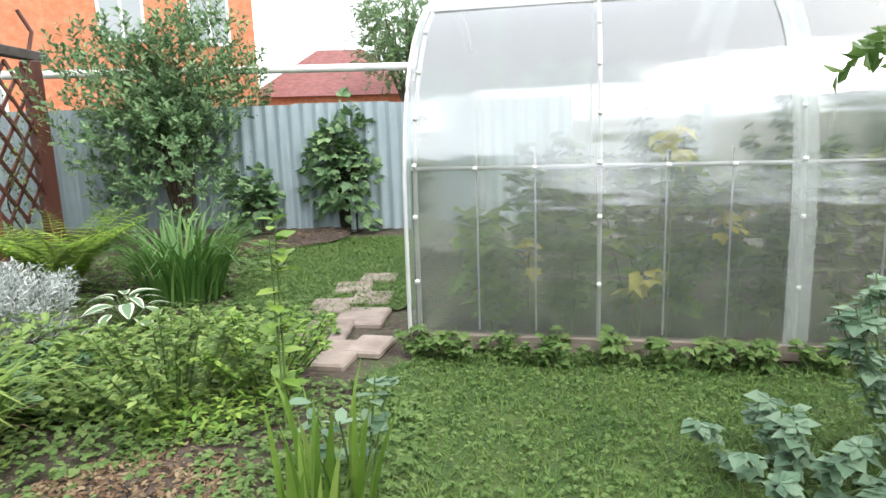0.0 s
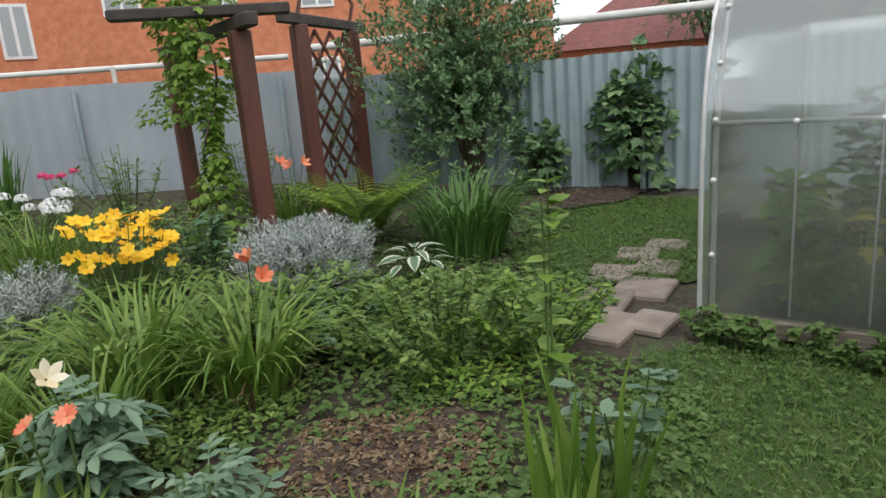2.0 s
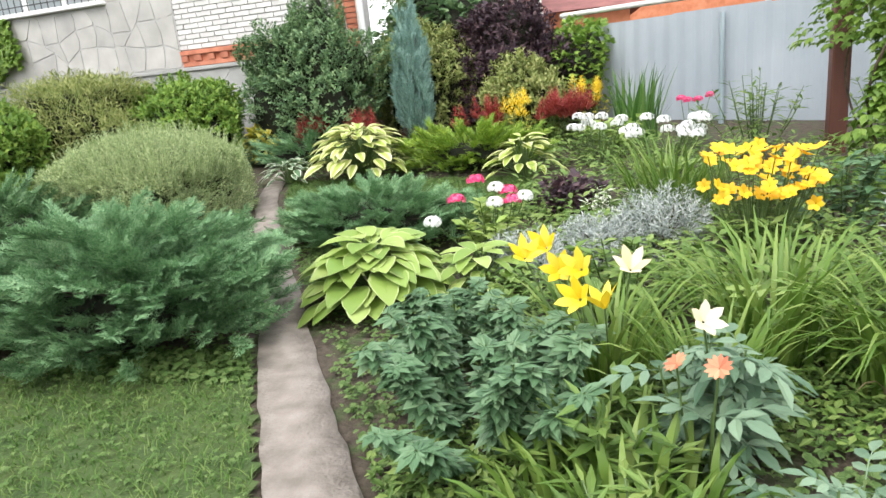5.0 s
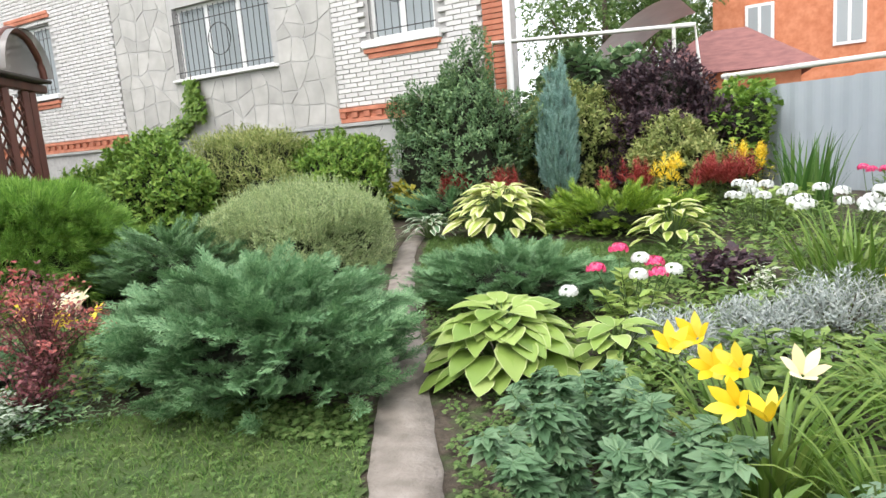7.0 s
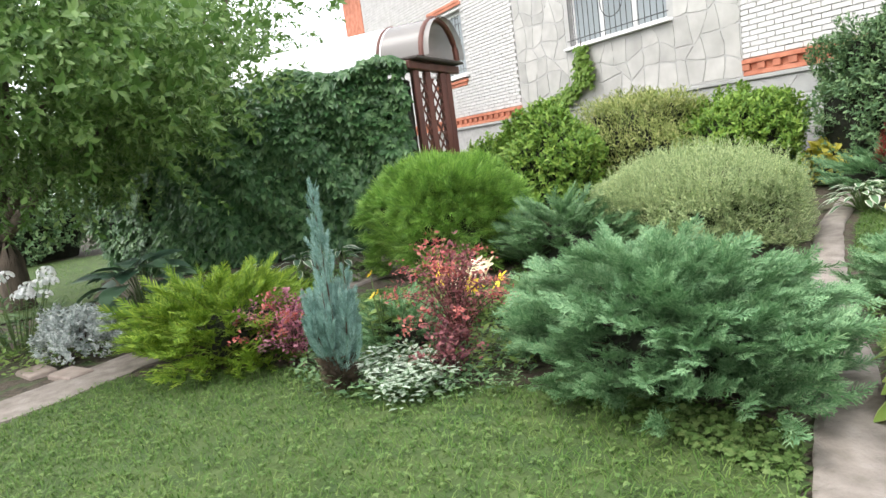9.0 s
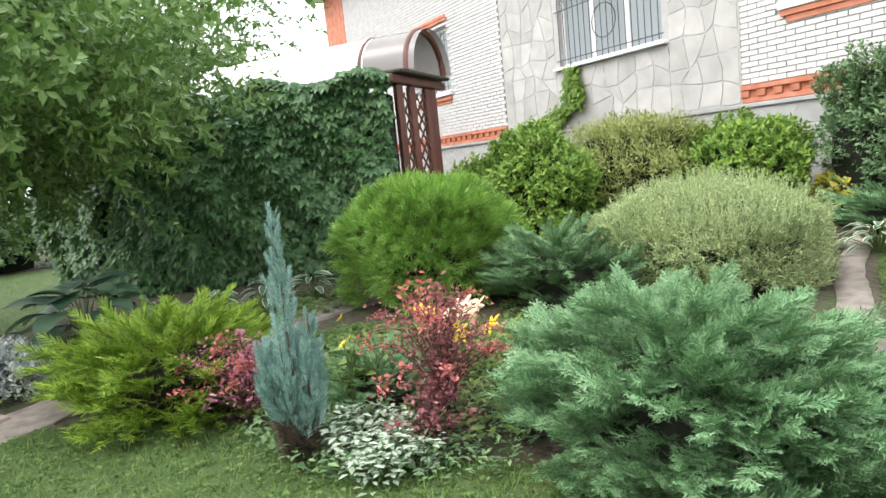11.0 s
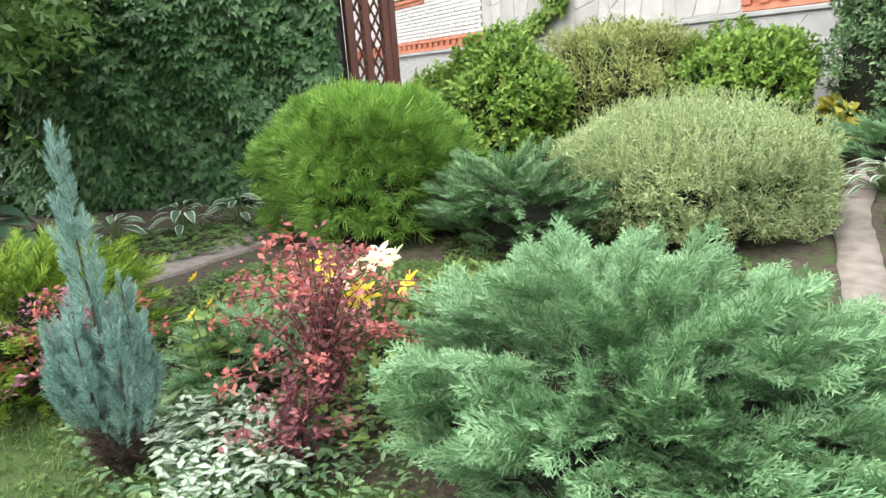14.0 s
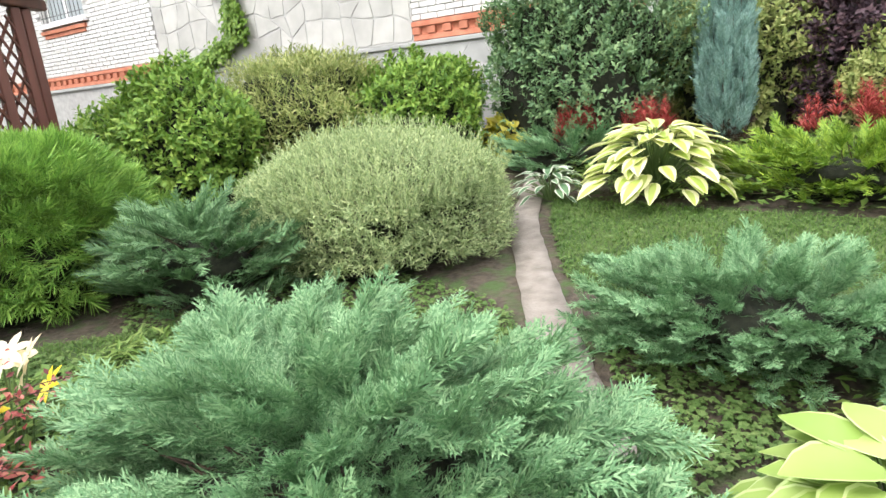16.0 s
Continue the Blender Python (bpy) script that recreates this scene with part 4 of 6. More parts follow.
def lawn(name, poly, n, label, clover=0):
    """A grass sheet with standing blades inside a polygon."""
    P = np.array(poly, float)
    lo, hi = P.min(0), P.max(0)

    def inside(q):
        c = np.zeros(len(q), bool)
        for a, b in zip(P, np.roll(P, -1, 0)):
            hit = ((a[1] > q[:, 1]) != (b[1] > q[:, 1])) & (q[:, 0] < (b[0] - a[0]) * (q[:, 1] - a[1]) / (b[1] - a[1] + 1e-9) + a[0])
            c ^= hit
        return c
    st = 0.05
    xs, ys = np.arange(lo[0], hi[0], st), np.arange(lo[1], hi[1], st)
    cells = np.array([(x, y) for x in xs for y in ys])
    cells = cells[inside(cells + st / 2)]
    v = (cells[:, None] + np.array([(0, 0), (st, 0), (st, st), (0, st)])[None]).reshape(-1, 2)
    sheet = (np.column_stack([v, gz(v[:, 0], v[:, 1]) + 0.004]), np.arange(len(v)).reshape(-1, 4))
    ob = struct(name, sheet, M["turf"], label, "lawn")
    q = U(lo, hi, (int(n * 2.2), 2))
    q = q[inside(q)][:n]
    m = len(q)
    a = U(0, 6.28, m)
    bl = (np.array([(-0.05, 0, 0), (0.05, 0, 0), (0.035, 0.5, 0.0), (-0.035, 0.5, 0.0), (0.004, 1.0, -0.25), (-0.004, 1.0, -0.25)]), np.array([(0, 1, 2, 3), (3, 2, 4, 5)]))
    Y = np.stack([np.cos(a), np.sin(a), U(0.5, 1.8, m)], 1)
    Z = np.stack([-np.cos(a), -np.sin(a), np.ones(m)], 1)
    g = scatter(bl, np.column_stack([q, gz(q[:, 0], q[:, 1])]), Y, Z, U(0.03, 0.065, m))
    tagged(new("grass", mesh_of("grass", g, M["grass"])), "short trodden green lawn grass", "grass", "", "stuff")
    if clover:
        q = q[:clover] + U(-0.03, 0.03, (min(clover, m), 2))
        a = U(0, 6.28, len(q))
        Y = np.stack([np.cos(a), np.sin(a), U(-0.1, 0.35, len(q))], 1)
        g = scatter(LOBED, np.column_stack([q, gz(q[:, 0], q[:, 1]) + U(0.015, 0.045, len(q))]), Y, np.tile((0, 0, 1.0), (len(q), 1)), U(0.012, 0.028, len(q)))
        tagged(new("clover", mesh_of("clover", g, M["clover"])), "low clover and weeds among the lawn grass", "clover", "", "stuff")
    return ob


lawn("lawn", [(0.0, -1.5), (-0.4, 0.2), (-1.0, 1.3), (-1.65, 2.3), (-2.0, 2.85), (-2.7, 2.7), (-3.4, 2.2), (-3.8, 1.75), (-4.6, 1.5), (-5.1, 1.0), (-5.55, 0.4), (-5.1, -0.3), (-5.0, -1.5)],
     52000, "trodden green lawn with clover beside the path", 5000)
lawn("lawn_greenhouse", [(0.2, -1.5), (0.55, 0.1), (1.2, 0.95), (1.9, 1.45), (2.4, 1.75), (2.85, 1.6), (3.3, 0.5), (3.9, -1.5)],
     36000, "green lawn in front of the greenhouse", 5000)
lawn("lawn_back", [(-1.0, 5.1), (-2.7, 5.0), (-3.2, 5.3), (-3.75, 6.3), (-4.0, 6.9), (-2.6, 6.7), (-1.2, 6.6), (-0.8, 5.8)], 20000, "bright green grass between the beds", 1500)
lawn("lawn_fence", [(2.75, 2.9), (3.3, 3.9), (4.9, 5.0), (6.0, 4.0), (5.2, 2.5), (4.0, 2.1), (3.5, 2.3)], 26000, "weedy grass before the fence", 4000)
lawn("lawn_middle", [(-2.6, 3.75), (-3.2, 4.6), (-5.2, 4.0), (-6.0, 3.2), (-6.4, 2.4), (-5.2, 2.4), (-4.2, 3.3)], 14000, "grass between the juniper and the round shrubs", 1500)
lawn("lawn_far", [(-9.0, -3.5), (-9.3, 0.2), (-16, 0.8), (-18, -5)], 14000, "far lawn under the fruit tree", 500)

# low weeds over the open soil of the beds
def weeds(cx, cy, rx, ry, n, tmpl, size, mat, label, z=0.05, name="groundcover"):
    a, q = U(0, 6.28, n), np.sqrt(RNG.random(n))
    p = np.stack([cx + np.cos(a) * q * rx, cy + np.sin(a) * q * ry], 1)
    for c0, c1 in zip(PATH_LINE[:-1], PATH_LINE[1:]):
        ab = c1 - c0
        k = np.clip(((p - c0) @ ab) / (ab @ ab), 0, 1)
        p = p[np.linalg.norm(p - c0 - k[:, None] * ab, axis=1) > 0.18]
    n = len(p)
    b = U(0, 6.28, n)
    Y = np.stack([np.cos(b), np.sin(b), U(-0.1, 0.8, n)], 1)
    g = scatter(tmpl, np.column_stack([p, gz(p[:, 0], p[:, 1]) + U(0.01, z, n)]), Y, np.tile((0, 0, 1.0), (n, 1)) + RNG.normal(size=(n, 3)) * 0.2, size * U(0.6, 1.3, n))
    g[0][:, 2] = np.maximum(g[0][:, 2], 0.003 + gz(g[0][:, 0], g[0][:, 1]))
    return tagged(new(name, mesh_of(name, g, mat)), label, "ground cover", "", "stuff")


weeds(-0.9, 4.6, 0.9, 1.3, 2200, LEAF, 0.05, M["peren"], "low green weeds covering the bed soil")
weeds(0.6, 2.4, 0.9, 0.8, 1800, LOBED, 0.035, M["clover"], "low weeds over the bed soil")
weeds(0.5, 5.6, 1.6, 1.5, 3500, LEAF, 0.07, M["peren"], "mixed green leaves filling the bed", 0.25)
weeds(-2.0, 7.6, 2.2, 0.9, 3500, LEAF, 0.07, M["peren"], "mixed green leaves filling the back bed", 0.2)
weeds(1.0, 1.7, 0.45, 0.4, 500, LOBED, 0.025, M["clover"], "sparse seedlings on the mulch", 0.02)
weeds(-0.75, 1.75, 0.25, 0.5, 700, LOBED, 0.025, M["clover"], "weeds along the path edge", 0.04)
weeds(-4.3, 1.9, 0.9, 0.5, 1600, LEAF, 0.05, M["dark"], "low dark leaves under the shrubs", 0.12)
weeds(1.9, 2.9, 0.8, 0.6, 1800, LOBED, 0.05, M["peren"], "green groundcover leaves near the silver bush", 0.15)

weeds(-0.6, 2.6, 0.8, 1.2, 3200, LOBED, 0.03, M["clover"], "weeds between the perennials and the path", 0.05)
weeds(-3.4, 3.6, 1.4, 0.7, 4200, LOBED, 0.03, M["clover"], "low weeds behind the big juniper", 0.05)
weeds(-4.6, 2.6, 1.2, 0.7, 2200, LEAF, 0.06, M["peren"], "low leaves among the shrubs", 0.14)
weeds(-2.4, 2.55, 0.8, 0.16, 500, LOBED, 0.04, M["clover"], "weeds under the juniper edge", 0.05)
weeds(1.6, 1.6, 0.7, 0.6, 1500, LOBED, 0.03, M["clover"], "weeds between mulch and lawn", 0.05)
weeds(2.2, 3.0, 1.0, 0.9, 3000, LOBED, 0.035, M["clover"], "weeds around the paving", 0.05)
weeds(0.9, 3.4, 0.9, 0.8, 2200, LEAF, 0.07, M["peren"], "green leaves filling the bed", 0.3)
weeds(-0.4, 4.0, 0.7, 0.8, 1800, LEAF, 0.06, M["peren"], "green leaves filling the bed", 0.2)
weeds(-6.3, 5.2, 1.6, 0.9, 1800, LOBED, 0.05, M["clover"], "weeds under the round shrubs", 0.06)
weeds(-7.6, 2.0, 0.7, 1.6, 1500, LOBED, 0.05, M["clover"], "weeds below the creeper", 0.06)

weeds(-2.35, 4.35, 0.55, 0.6, 2200, LOBED, 0.028, M["clover"], "weeds around the low juniper", 0.04)
weeds(-4.5, 4.35, 1.5, 0.7, 4500, LOBED, 0.03, M["clover"], "weeds before the round shrubs", 0.04)
weeds(-5.3, 2.6, 1.0, 0.8, 2600, LOBED, 0.035, M["clover"], "weeds beside the far path", 0.05)
weeds(-2.2, 3.3, 1.6, 0.9, 2500, LOBED, 0.028, M["clover"], "weeds along the path edge", 0.04)
weeds(3.0, 4.6, 1.5, 0.9, 3500, LOBED, 0.035, M["clover"], "weeds before the shrubs at the fence", 0.06)
weeds(0.9, 1.2, 0.8, 0.5, 1800, LOBED, 0.028, M["clover"], "weeds at the mulch edge", 0.04)
weeds(-7.2, 0.3, 1.0, 1.2, 2200, LEAF, 0.06, M["peren"], "green leaves by the far flowers", 0.12)

weeds(0.45, 2.6, 0.6, 0.45, 2000, LEAF, 0.04, M["peren"], "small mixed weeds among the daylilies", 0.08)
weeds(-0.5, 1.6, 0.55, 0.6, 2200, LEAF, 0.04, M["peren"], "small weeds under the peony", 0.08)
weeds(1.75, 2.15, 0.4, 0.4, 1000, LEAF, 0.04, M["hedge"], "small yellowing weeds beside the mulch", 0.08)
weeds(-4.1, 2.2, 0.9, 0.5, 2200, LEAF, 0.035, M["dark"], "dark low leaves between the barberries", 0.1)
weeds(-3.9, 3.6, 1.3, 0.5, 2600, NARROW, 0.09, M["peren"], "grassy weeds behind the big juniper", 0.06)

# mulch patch: chips and dry bits
def mulch(cx, cy, rx, ry, n, rim):
    a = np.linspace(0, 2 * np.pi, 40, endpoint=False)
    k = 1 + 0.12 * np.sin(a * 3 + 1) + 0.07 * np.sin(a * 7)
    rings = [np.stack([cx + np.cos(a) * rx * k * s, cy + np.sin(a) * ry * k * s, np.full(40, 0.002 + 0.05 * (1 - s ** 2))], 1) for s in (1.0, 0.8, 0.55, 0.3, 0.02)]
    v = np.concatenate(rings)
    f = np.array([(i * 40 + j, i * 40 + (j + 1) % 40, (i + 1) * 40 + (j + 1) % 40, (i + 1) * 40 + j) for i in range(4) for j in range(40)])
    struct("soil_mound", (v + (0, 0, float(gz(cx, cy))), f), M["mulch"], rim, "soil")
    q = np.sqrt(RNG.random(n)) * 0.97
    b = U(0, 6.28, n)
    p = np.stack([cx + np.cos(b) * q * rx, cy + np.sin(b) * q * ry, 0.004 + 0.05 * (1 - q ** 2) + float(gz(cx, cy))], 1)
    c = U(0, 6.28, n)
    g = scatter(LEAF, p, np.stack([np.cos(c), np.sin(c), U(0, 0.5, n)], 1), np.tile((0, 0, 1.0), (n, 1)) + RNG.normal(size=(n, 3)) * 0.5, U(0.012, 0.04, n))
    tagged(new("mulch", mesh_of("mulch", g, M["dry"])), "brown bark chips and dry leaves on bare soil", "mulch", "", "stuff")


mulch(0.98, 1.75, 0.52, 0.42, 2500, "bare dark soil under bark mulch")
mulch(5.3, 4.9, 1.0, 0.45, 900, "brown mulch strip at the fence foot")

# ---------- house ----------
FY = 9.1
house = thing("house", "two-storey house of white brick and pale flagstone with red brick bands", "house", (0, FY, 0))


def hp(name, geo, mat, parent=house, label=""):
    return gpart(name, geo, mat, parent, label)


def wall_with_holes(x0, x1, z0, z1, holes, y0, y1):
    """A thick wall cut by openings."""
    geos = []
    xs = sorted({x0, x1, *[h[0] for h in holes], *[h[1] for h in holes]})
    for a, b in zip(xs[:-1], xs[1:]):
        cuts = sorted([(h[2], h[3]) for h in holes if h[0] <= a and h[1] >= b])
        z = z0
        for c0, c1 in cuts:
            geos.append(box_geo(a, b, y0, y1, z, c0))
            z = c1
        geos.append(box_geo(a, b, y0, y1, z, z1))
    v, f, _ = geo_join(geos)
    return v, f


WIN = [(-16.1, -14.6, 3.0, 4.5), (-10.6, -8.2, 2.85, 4.15), (-6.15, -4.98, 2.95, 4.6)]
hp("wall", wall_with_holes(-22, -3.85, 0.0, 7.0, WIN, 0.03, 0.4), M["mortar"], label="mortar-coloured house wall")
sv = np.array([(x + k, y, z) for z in (0, 7.0) for x, y, k in ((-3.85, 0.4, 0), (-8.0, 9.0, 0), (-8.0, 9.0, -0.4), (-3.85, 0.4, -0.4))], float)
hp("side_wall", (sv, np.array([(0, 1, 5, 4), (1, 2, 6, 5), (2, 3, 7, 6), (3, 0, 4, 7), (4, 5, 6, 7), (3, 2, 1, 0)])), M["rbrick"], label="red brick side wall")
hp("stone_joint", wall_with_holes(-12.4, -6.87, 1.73, 5.3, [WIN[1]], -0.004, 0.028), M["joint"])
hp("stone_joint", box_geo(-13.6, -3.8, -0.062, -0.052, 0.28, 1.65), M["joint"])
hp("back_wall", box_geo(-22, -8.4, 8.6, 9.0, 0, 7.0), M["rbrick"])
hp("roof", box_geo(-22.4, -3.85, -0.5, 9.4, 7.0, 7.3), M["roof_red"])
hp("plinth", box_geo(-22, -3.8, -0.05, 0.03, 0.0, 1.66), M["mortar"])
hp("ledge", bevel_box(-22, -3.78, -0.1, 0.03, 1.66, 1.72, 0.01), M["plinth"], label="grey stone ledge")


def window(x0, x1, z0, z1, mull, grille, slab):
    w = tagged(new("window"), "white-framed window with black iron grille and drawn curtains")
    w.parent = house
    geos = [box_geo(x0, x1, 0.1, 0.16, z0, z0 + 0.06), box_geo(x0, x1, 0.1, 0.16, z1 - 0.06, z1), box_geo(x0, x0 + 0.06, 0.1, 0.16, z0 + 0.06, z1 - 0.06), box_geo(x1 - 0.06, x1, 0.1, 0.16, z0 + 0.06, z1 - 0.06)]
    for m in mull:
        geos.append(box_geo(m - 0.05, m + 0.05, 0.1, 0.16, z0 + 0.06, z1 - 0.06))
    v, f, _ = geo_join(geos)
    gpart("window_frame", (v, f), M["white"], w)
    edges = [x0 + 0.06, *[e for m in mull for e in (m - 0.05, m + 0.05)], x1 - 0.06]
    for a, b in zip(edges[::2], edges[1::2]):
        gpart("pane", box_geo(a, b, 0.125, 0.133, z0 + 0.06, z1 - 0.06), M["glass"], w)
    xs = np.linspace(x0 + 0.07, x1 - 0.07, 60)
    yy = 0.24 + 0.025 * np.sin(xs * 38)
    cv = np.concatenate([np.column_stack([xs, yy, np.full(60, z0 + 0.03)]), np.column_stack([xs, yy, np.full(60, z1 - 0.03)])])
    gpart("curtain", (cv, np.array([(i, i + 1, 61 + i, 60 + i) for i in range(59)])), M["curtain"], w)
    gpart("window_sill", bevel_box(x0 - 0.12, x1 + 0.12, -0.1, 0.1, z0 - slab, z0, 0.01), M["white"], w)
    if grille:
        gb = []
        for x in np.linspace(x0 + 0.04, x1 - 0.04, max(5, int((x1 - x0) / 0.13))):
            gb.append(tube([(x, -0.03, z0 + 0.03), (x, -0.03, z1 - 0.08)], 0.007, 5))
        for z in (z0 + 0.12, z1 - 0.3):
            gb.append(tube([(x0 - 0.05, -0.03, z), (x1 + 0.05, -0.03, z)], 0.009, 5))
        a = np.linspace(0, 2 * np.pi, 24)
        xc, zc, rr = (x0 + x1) / 2, (z0 + z1) / 2 - 0.05, 0.28
        gb.append(tube(np.column_stack([xc + rr * np.cos(a), np.full(24, -0.035), zc + rr * np.sin(a)]), 0.009, 5))
        for k in np.arange(x0 + 0.15, x1 - 0.1, 0.3):
            t = np.linspace(0, 5, 18)
            gb.append(tube(np.column_stack([k + 0.06 * np.cos(t) * (1 - t / 7), np.full(18, -0.035), z1 - 0.17 + 0.06 * np.sin(t) * (1 - t / 7)]), 0.006, 4))
        v, f, _ = geo_join(gb)
        gpart("grille", (v, f), M["iron"], w, "black wrought iron grille")
    return w


window(*WIN[0], [-15.35], True, 0.09)
window(*WIN[1], [-9.8, -9.0], True, 0.05)
window(*WIN[2], [-5.57], True, 0.12)

downpipe = hp("downpipe", tube([(-3.78, -0.1, 1.0), (-3.78, -0.1, 6.9)], 0.05, 10), M["white"], label="white rain downpipe")

# ---------- greenhouse ----------
GA = math.atan2(-0.939, 0.345)
green = thing("greenhouse", "arched greenhouse of milky twin-wall polycarbonate on a timber base", "greenhouse", (2.88, 1.76, 0))
green.rotation_euler = (0, 0, GA)
prof = [(0.0, 0.08), (0.0, 0.5), (0.005, 0.85), (0.03, 1.1), (0.10, 1.36), (0.24, 1.62), (0.48, 1.86), (0.85, 2.05), (1.3, 2.13), (1.75, 2.08), (2.2, 1.92), (2.5, 1.66), (2.62, 1.3), (2.64, 0.8), (2.64, 0.08)]
pr = np.array(prof)
for _ in range(2):
    mid = (pr[:-1] + pr[1:]) / 2
    q = np.empty((len(pr) + len(mid), 2))
    q[0::2], q[1::2] = pr, mid
    q[1:-1] = (q[:-2] + 2 * q[1:-1] + q[2:]) / 4
    pr = q


def sheet_geo(s0, s1, off=0.0):
    m = len(pr)
    cols = np.linspace(s0, s1, 9)
    v = np.array([(s, d + 0.004 * math.sin(s * 5 + z * 4) - off, z) for s in cols for d, z in pr])
    f = np.array([(i * m + j, (i + 1) * m + j, (i + 1) * m + j + 1, i * m + j + 1) for i in range(8) for j in range(m - 1)])
    return v, f


for a, b, o in ((-0.03, 2.06, 0.0), (1.94, 4.1, 0.008)):
    gpart("cover_sheet", sheet_geo(a, b, o), M["poly"], green, "milky polycarbonate sheet").visible_shadow = False
for s in (0.0, 4.08):
    ev = np.array([(s, d, z) for d, z in pr] + [(s, 1.32, 0.08)])
    n = len(pr)
    ef = np.array([(j, j + 1, n, n) for j in range(n - 1)])
    pairs = [(s, d, z) for d, z in pr[: n // 2]] + [(s, d, z) for d, z in pr[::-1][: n // 2]]
    h = n // 2
    gpart("end_sheet", (np.array(pairs), np.array([(j, j + 1, h + j + 1, h + j) for j in range(h - 1)])), M["poly"], green).visible_shadow = False
for s in (0.02, 1.02, 2.0, 3.0, 4.05):
    gpart("arch_rib", tube(np.column_stack([np.full(len(pr), s), pr[:, 0] + 0.025, pr[:, 1]]), 0.014, 6), M["alu"], green, "galvanised arch rib")
gpart("lap_band", sheet_geo(1.94, 2.06, 0.016), M["lap"], green, "whitish overlap of the two sheets").visible_shadow = False
gpart("edge_strip", tube(np.column_stack([np.full(len(pr), -0.035), pr[:, 0] - 0.004, pr[:, 1]]), 0.012, 6), M["alu"], green)
for z, d in ((1.02, 0.03), (1.95, 0.65)):
    gpart("rail", tube([(0, d + 0.012, z), (4.05, d + 0.012, z)], 0.013, 6), M["alu"], green)
# thin upright strips just inside the sheet, up to rail height
for s in (0.36, 0.68, 1.36, 1.68, 2.4, 2.75):
    gpart("support_bar", tube([(s, 0.06, 0.1), (s, 0.07, 1.1)], 0.006, 5), M["alu"], green)
for a, b in ((-0.05, 4.1),):
    gpart("base_board", bevel_box(a, b, -0.02, 0.05, 0.0, 0.09, 0.006), M["baseboard"], green)
    gpart("base_board", bevel_box(a, b, 2.6, 2.67, 0.0, 0.09, 0.006), M["baseboard"], green)
cap = ball_geo(0.016, 0.5, 8, 4)
spots = [(0.02, k) for k in range(3, len(pr) // 2, 4)] + [(1.02, k) for k in range(3, len(pr) // 2, 4)] + [(2.0, k) for k in range(3, len(pr) // 2, 4)]
for s, k in spots:
    gpart("screw_cap", (cap[0] @ np.array([[1, 0, 0], [0, 0, 1], [0, 1, 0]]) + (s, pr[k, 0] - 0.008, pr[k, 1]), cap[1]), M["screw"], green)
for s in (0.36, 0.68, 1.36, 1.68, 2.4, 2.75, 3.4):
    gpart("screw_cap", (cap[0] @ np.array([[1, 0, 0], [0, 0, 1], [0, 1, 0]]) + (s, 0.012, 1.02), cap[1]), M["screw"], green)
GR = Matrix.Translation((2.88, 1.76, 0)) @ Matrix.Rotation(GA, 4, "Z")


def in_gh(s, d):
    w = GR @ Vector((s, d, 0))
    return w.x, w.y


for s, d, h, m in ((0.35, 0.45, 0.75, "hop"), (0.85, 0.5, 1.05, "peren"), (1.35, 0.42, 1.25, "hop"), (1.9, 0.5, 1.3, "peren"), (2.5, 0.5, 1.4, "hosta"), (3.2, 0.5, 1.2, "peren"),
                   (0.7, 1.9, 1.3, "dark"), (1.5, 1.9, 1.5, "dark"), (2.5, 1.9, 1.5, "dark"), (3.4, 1.9, 1.4, "dark")):
    leafy("greenhouse_plant", "tall green vegetable plant growing inside the greenhouse", in_gh(s, d), 0.36, h, 230, LOBED, 0.15, M[m], "vegetable plant", 7, group="vegetables in the greenhouse")
for s, d, z in ((0.62, 0.25, 0.5), (1.25, 0.2, 0.35), (1.4, 0.22, 1.15), (1.75, 0.2, 0.7)):
    x, y = in_gh(s, d)
    yl = thing("yellow_leaf_plant", "plant with a few large yellowed leaves inside the greenhouse", "vegetable plant", (x, y, 0))
    g = scatter(LOBED, U(-0.08, 0.08, (9, 3)) + (0, 0, z), RNG.normal(size=(9, 3)), np.tile((0, 0, 1.0), (9, 1)), U(0.08, 0.13, 9))
    gpart("foliage", g, M["gold_leaf"], yl)
    gpart("stem", tube([(0, 0, 0), (0.02, 0, z)], 0.006, 5), M["stem"], yl)

# ---------- fences and pipes ----------
def corrugated(name, a, b, top, mat, label, amp=0.018, pitch=0.14):
    a, b = np.array(a, float), np.array(b, float)
    L = np.linalg.norm(b - a)
    t = (b - a) / L
    nrm = np.array((t[1], -t[0]))
    s = np.arange(0, L, pitch / 6)
    w = amp * np.clip(1.6 * np.sin(s / pitch * 2 * np.pi), -1, 1)
    xy = a + s[:, None] * t + w[:, None] * nrm
    z0 = gz(xy[:, 0], xy[:, 1])
    m = len(s)
    v = np.concatenate([np.column_stack([xy, z0 + 0.03]), np.column_stack([xy, np.full(m, top) + 0.008 * np.sin(np.floor(s / 1.1) * 4)])])
    f = np.array([(i, i + 1, m + i + 1, m + i) for i in range(m - 1)])
    ob = thing(name, label, "fence")
    sh = gpart("sheet", (v, f), mat, ob)
    so = sh.modifiers.new("thickness", "SOLIDIFY")
    so.thickness = 0.002
    for k in np.arange(0.3, L, 2.4):
        p = a + k * t - nrm * -0.0 - nrm * 0.06
        gpart("post", tube([(*p, float(gz(*p))), (*p, top - 0.05)], 0.03, 8), M["galv"], ob)
    return ob


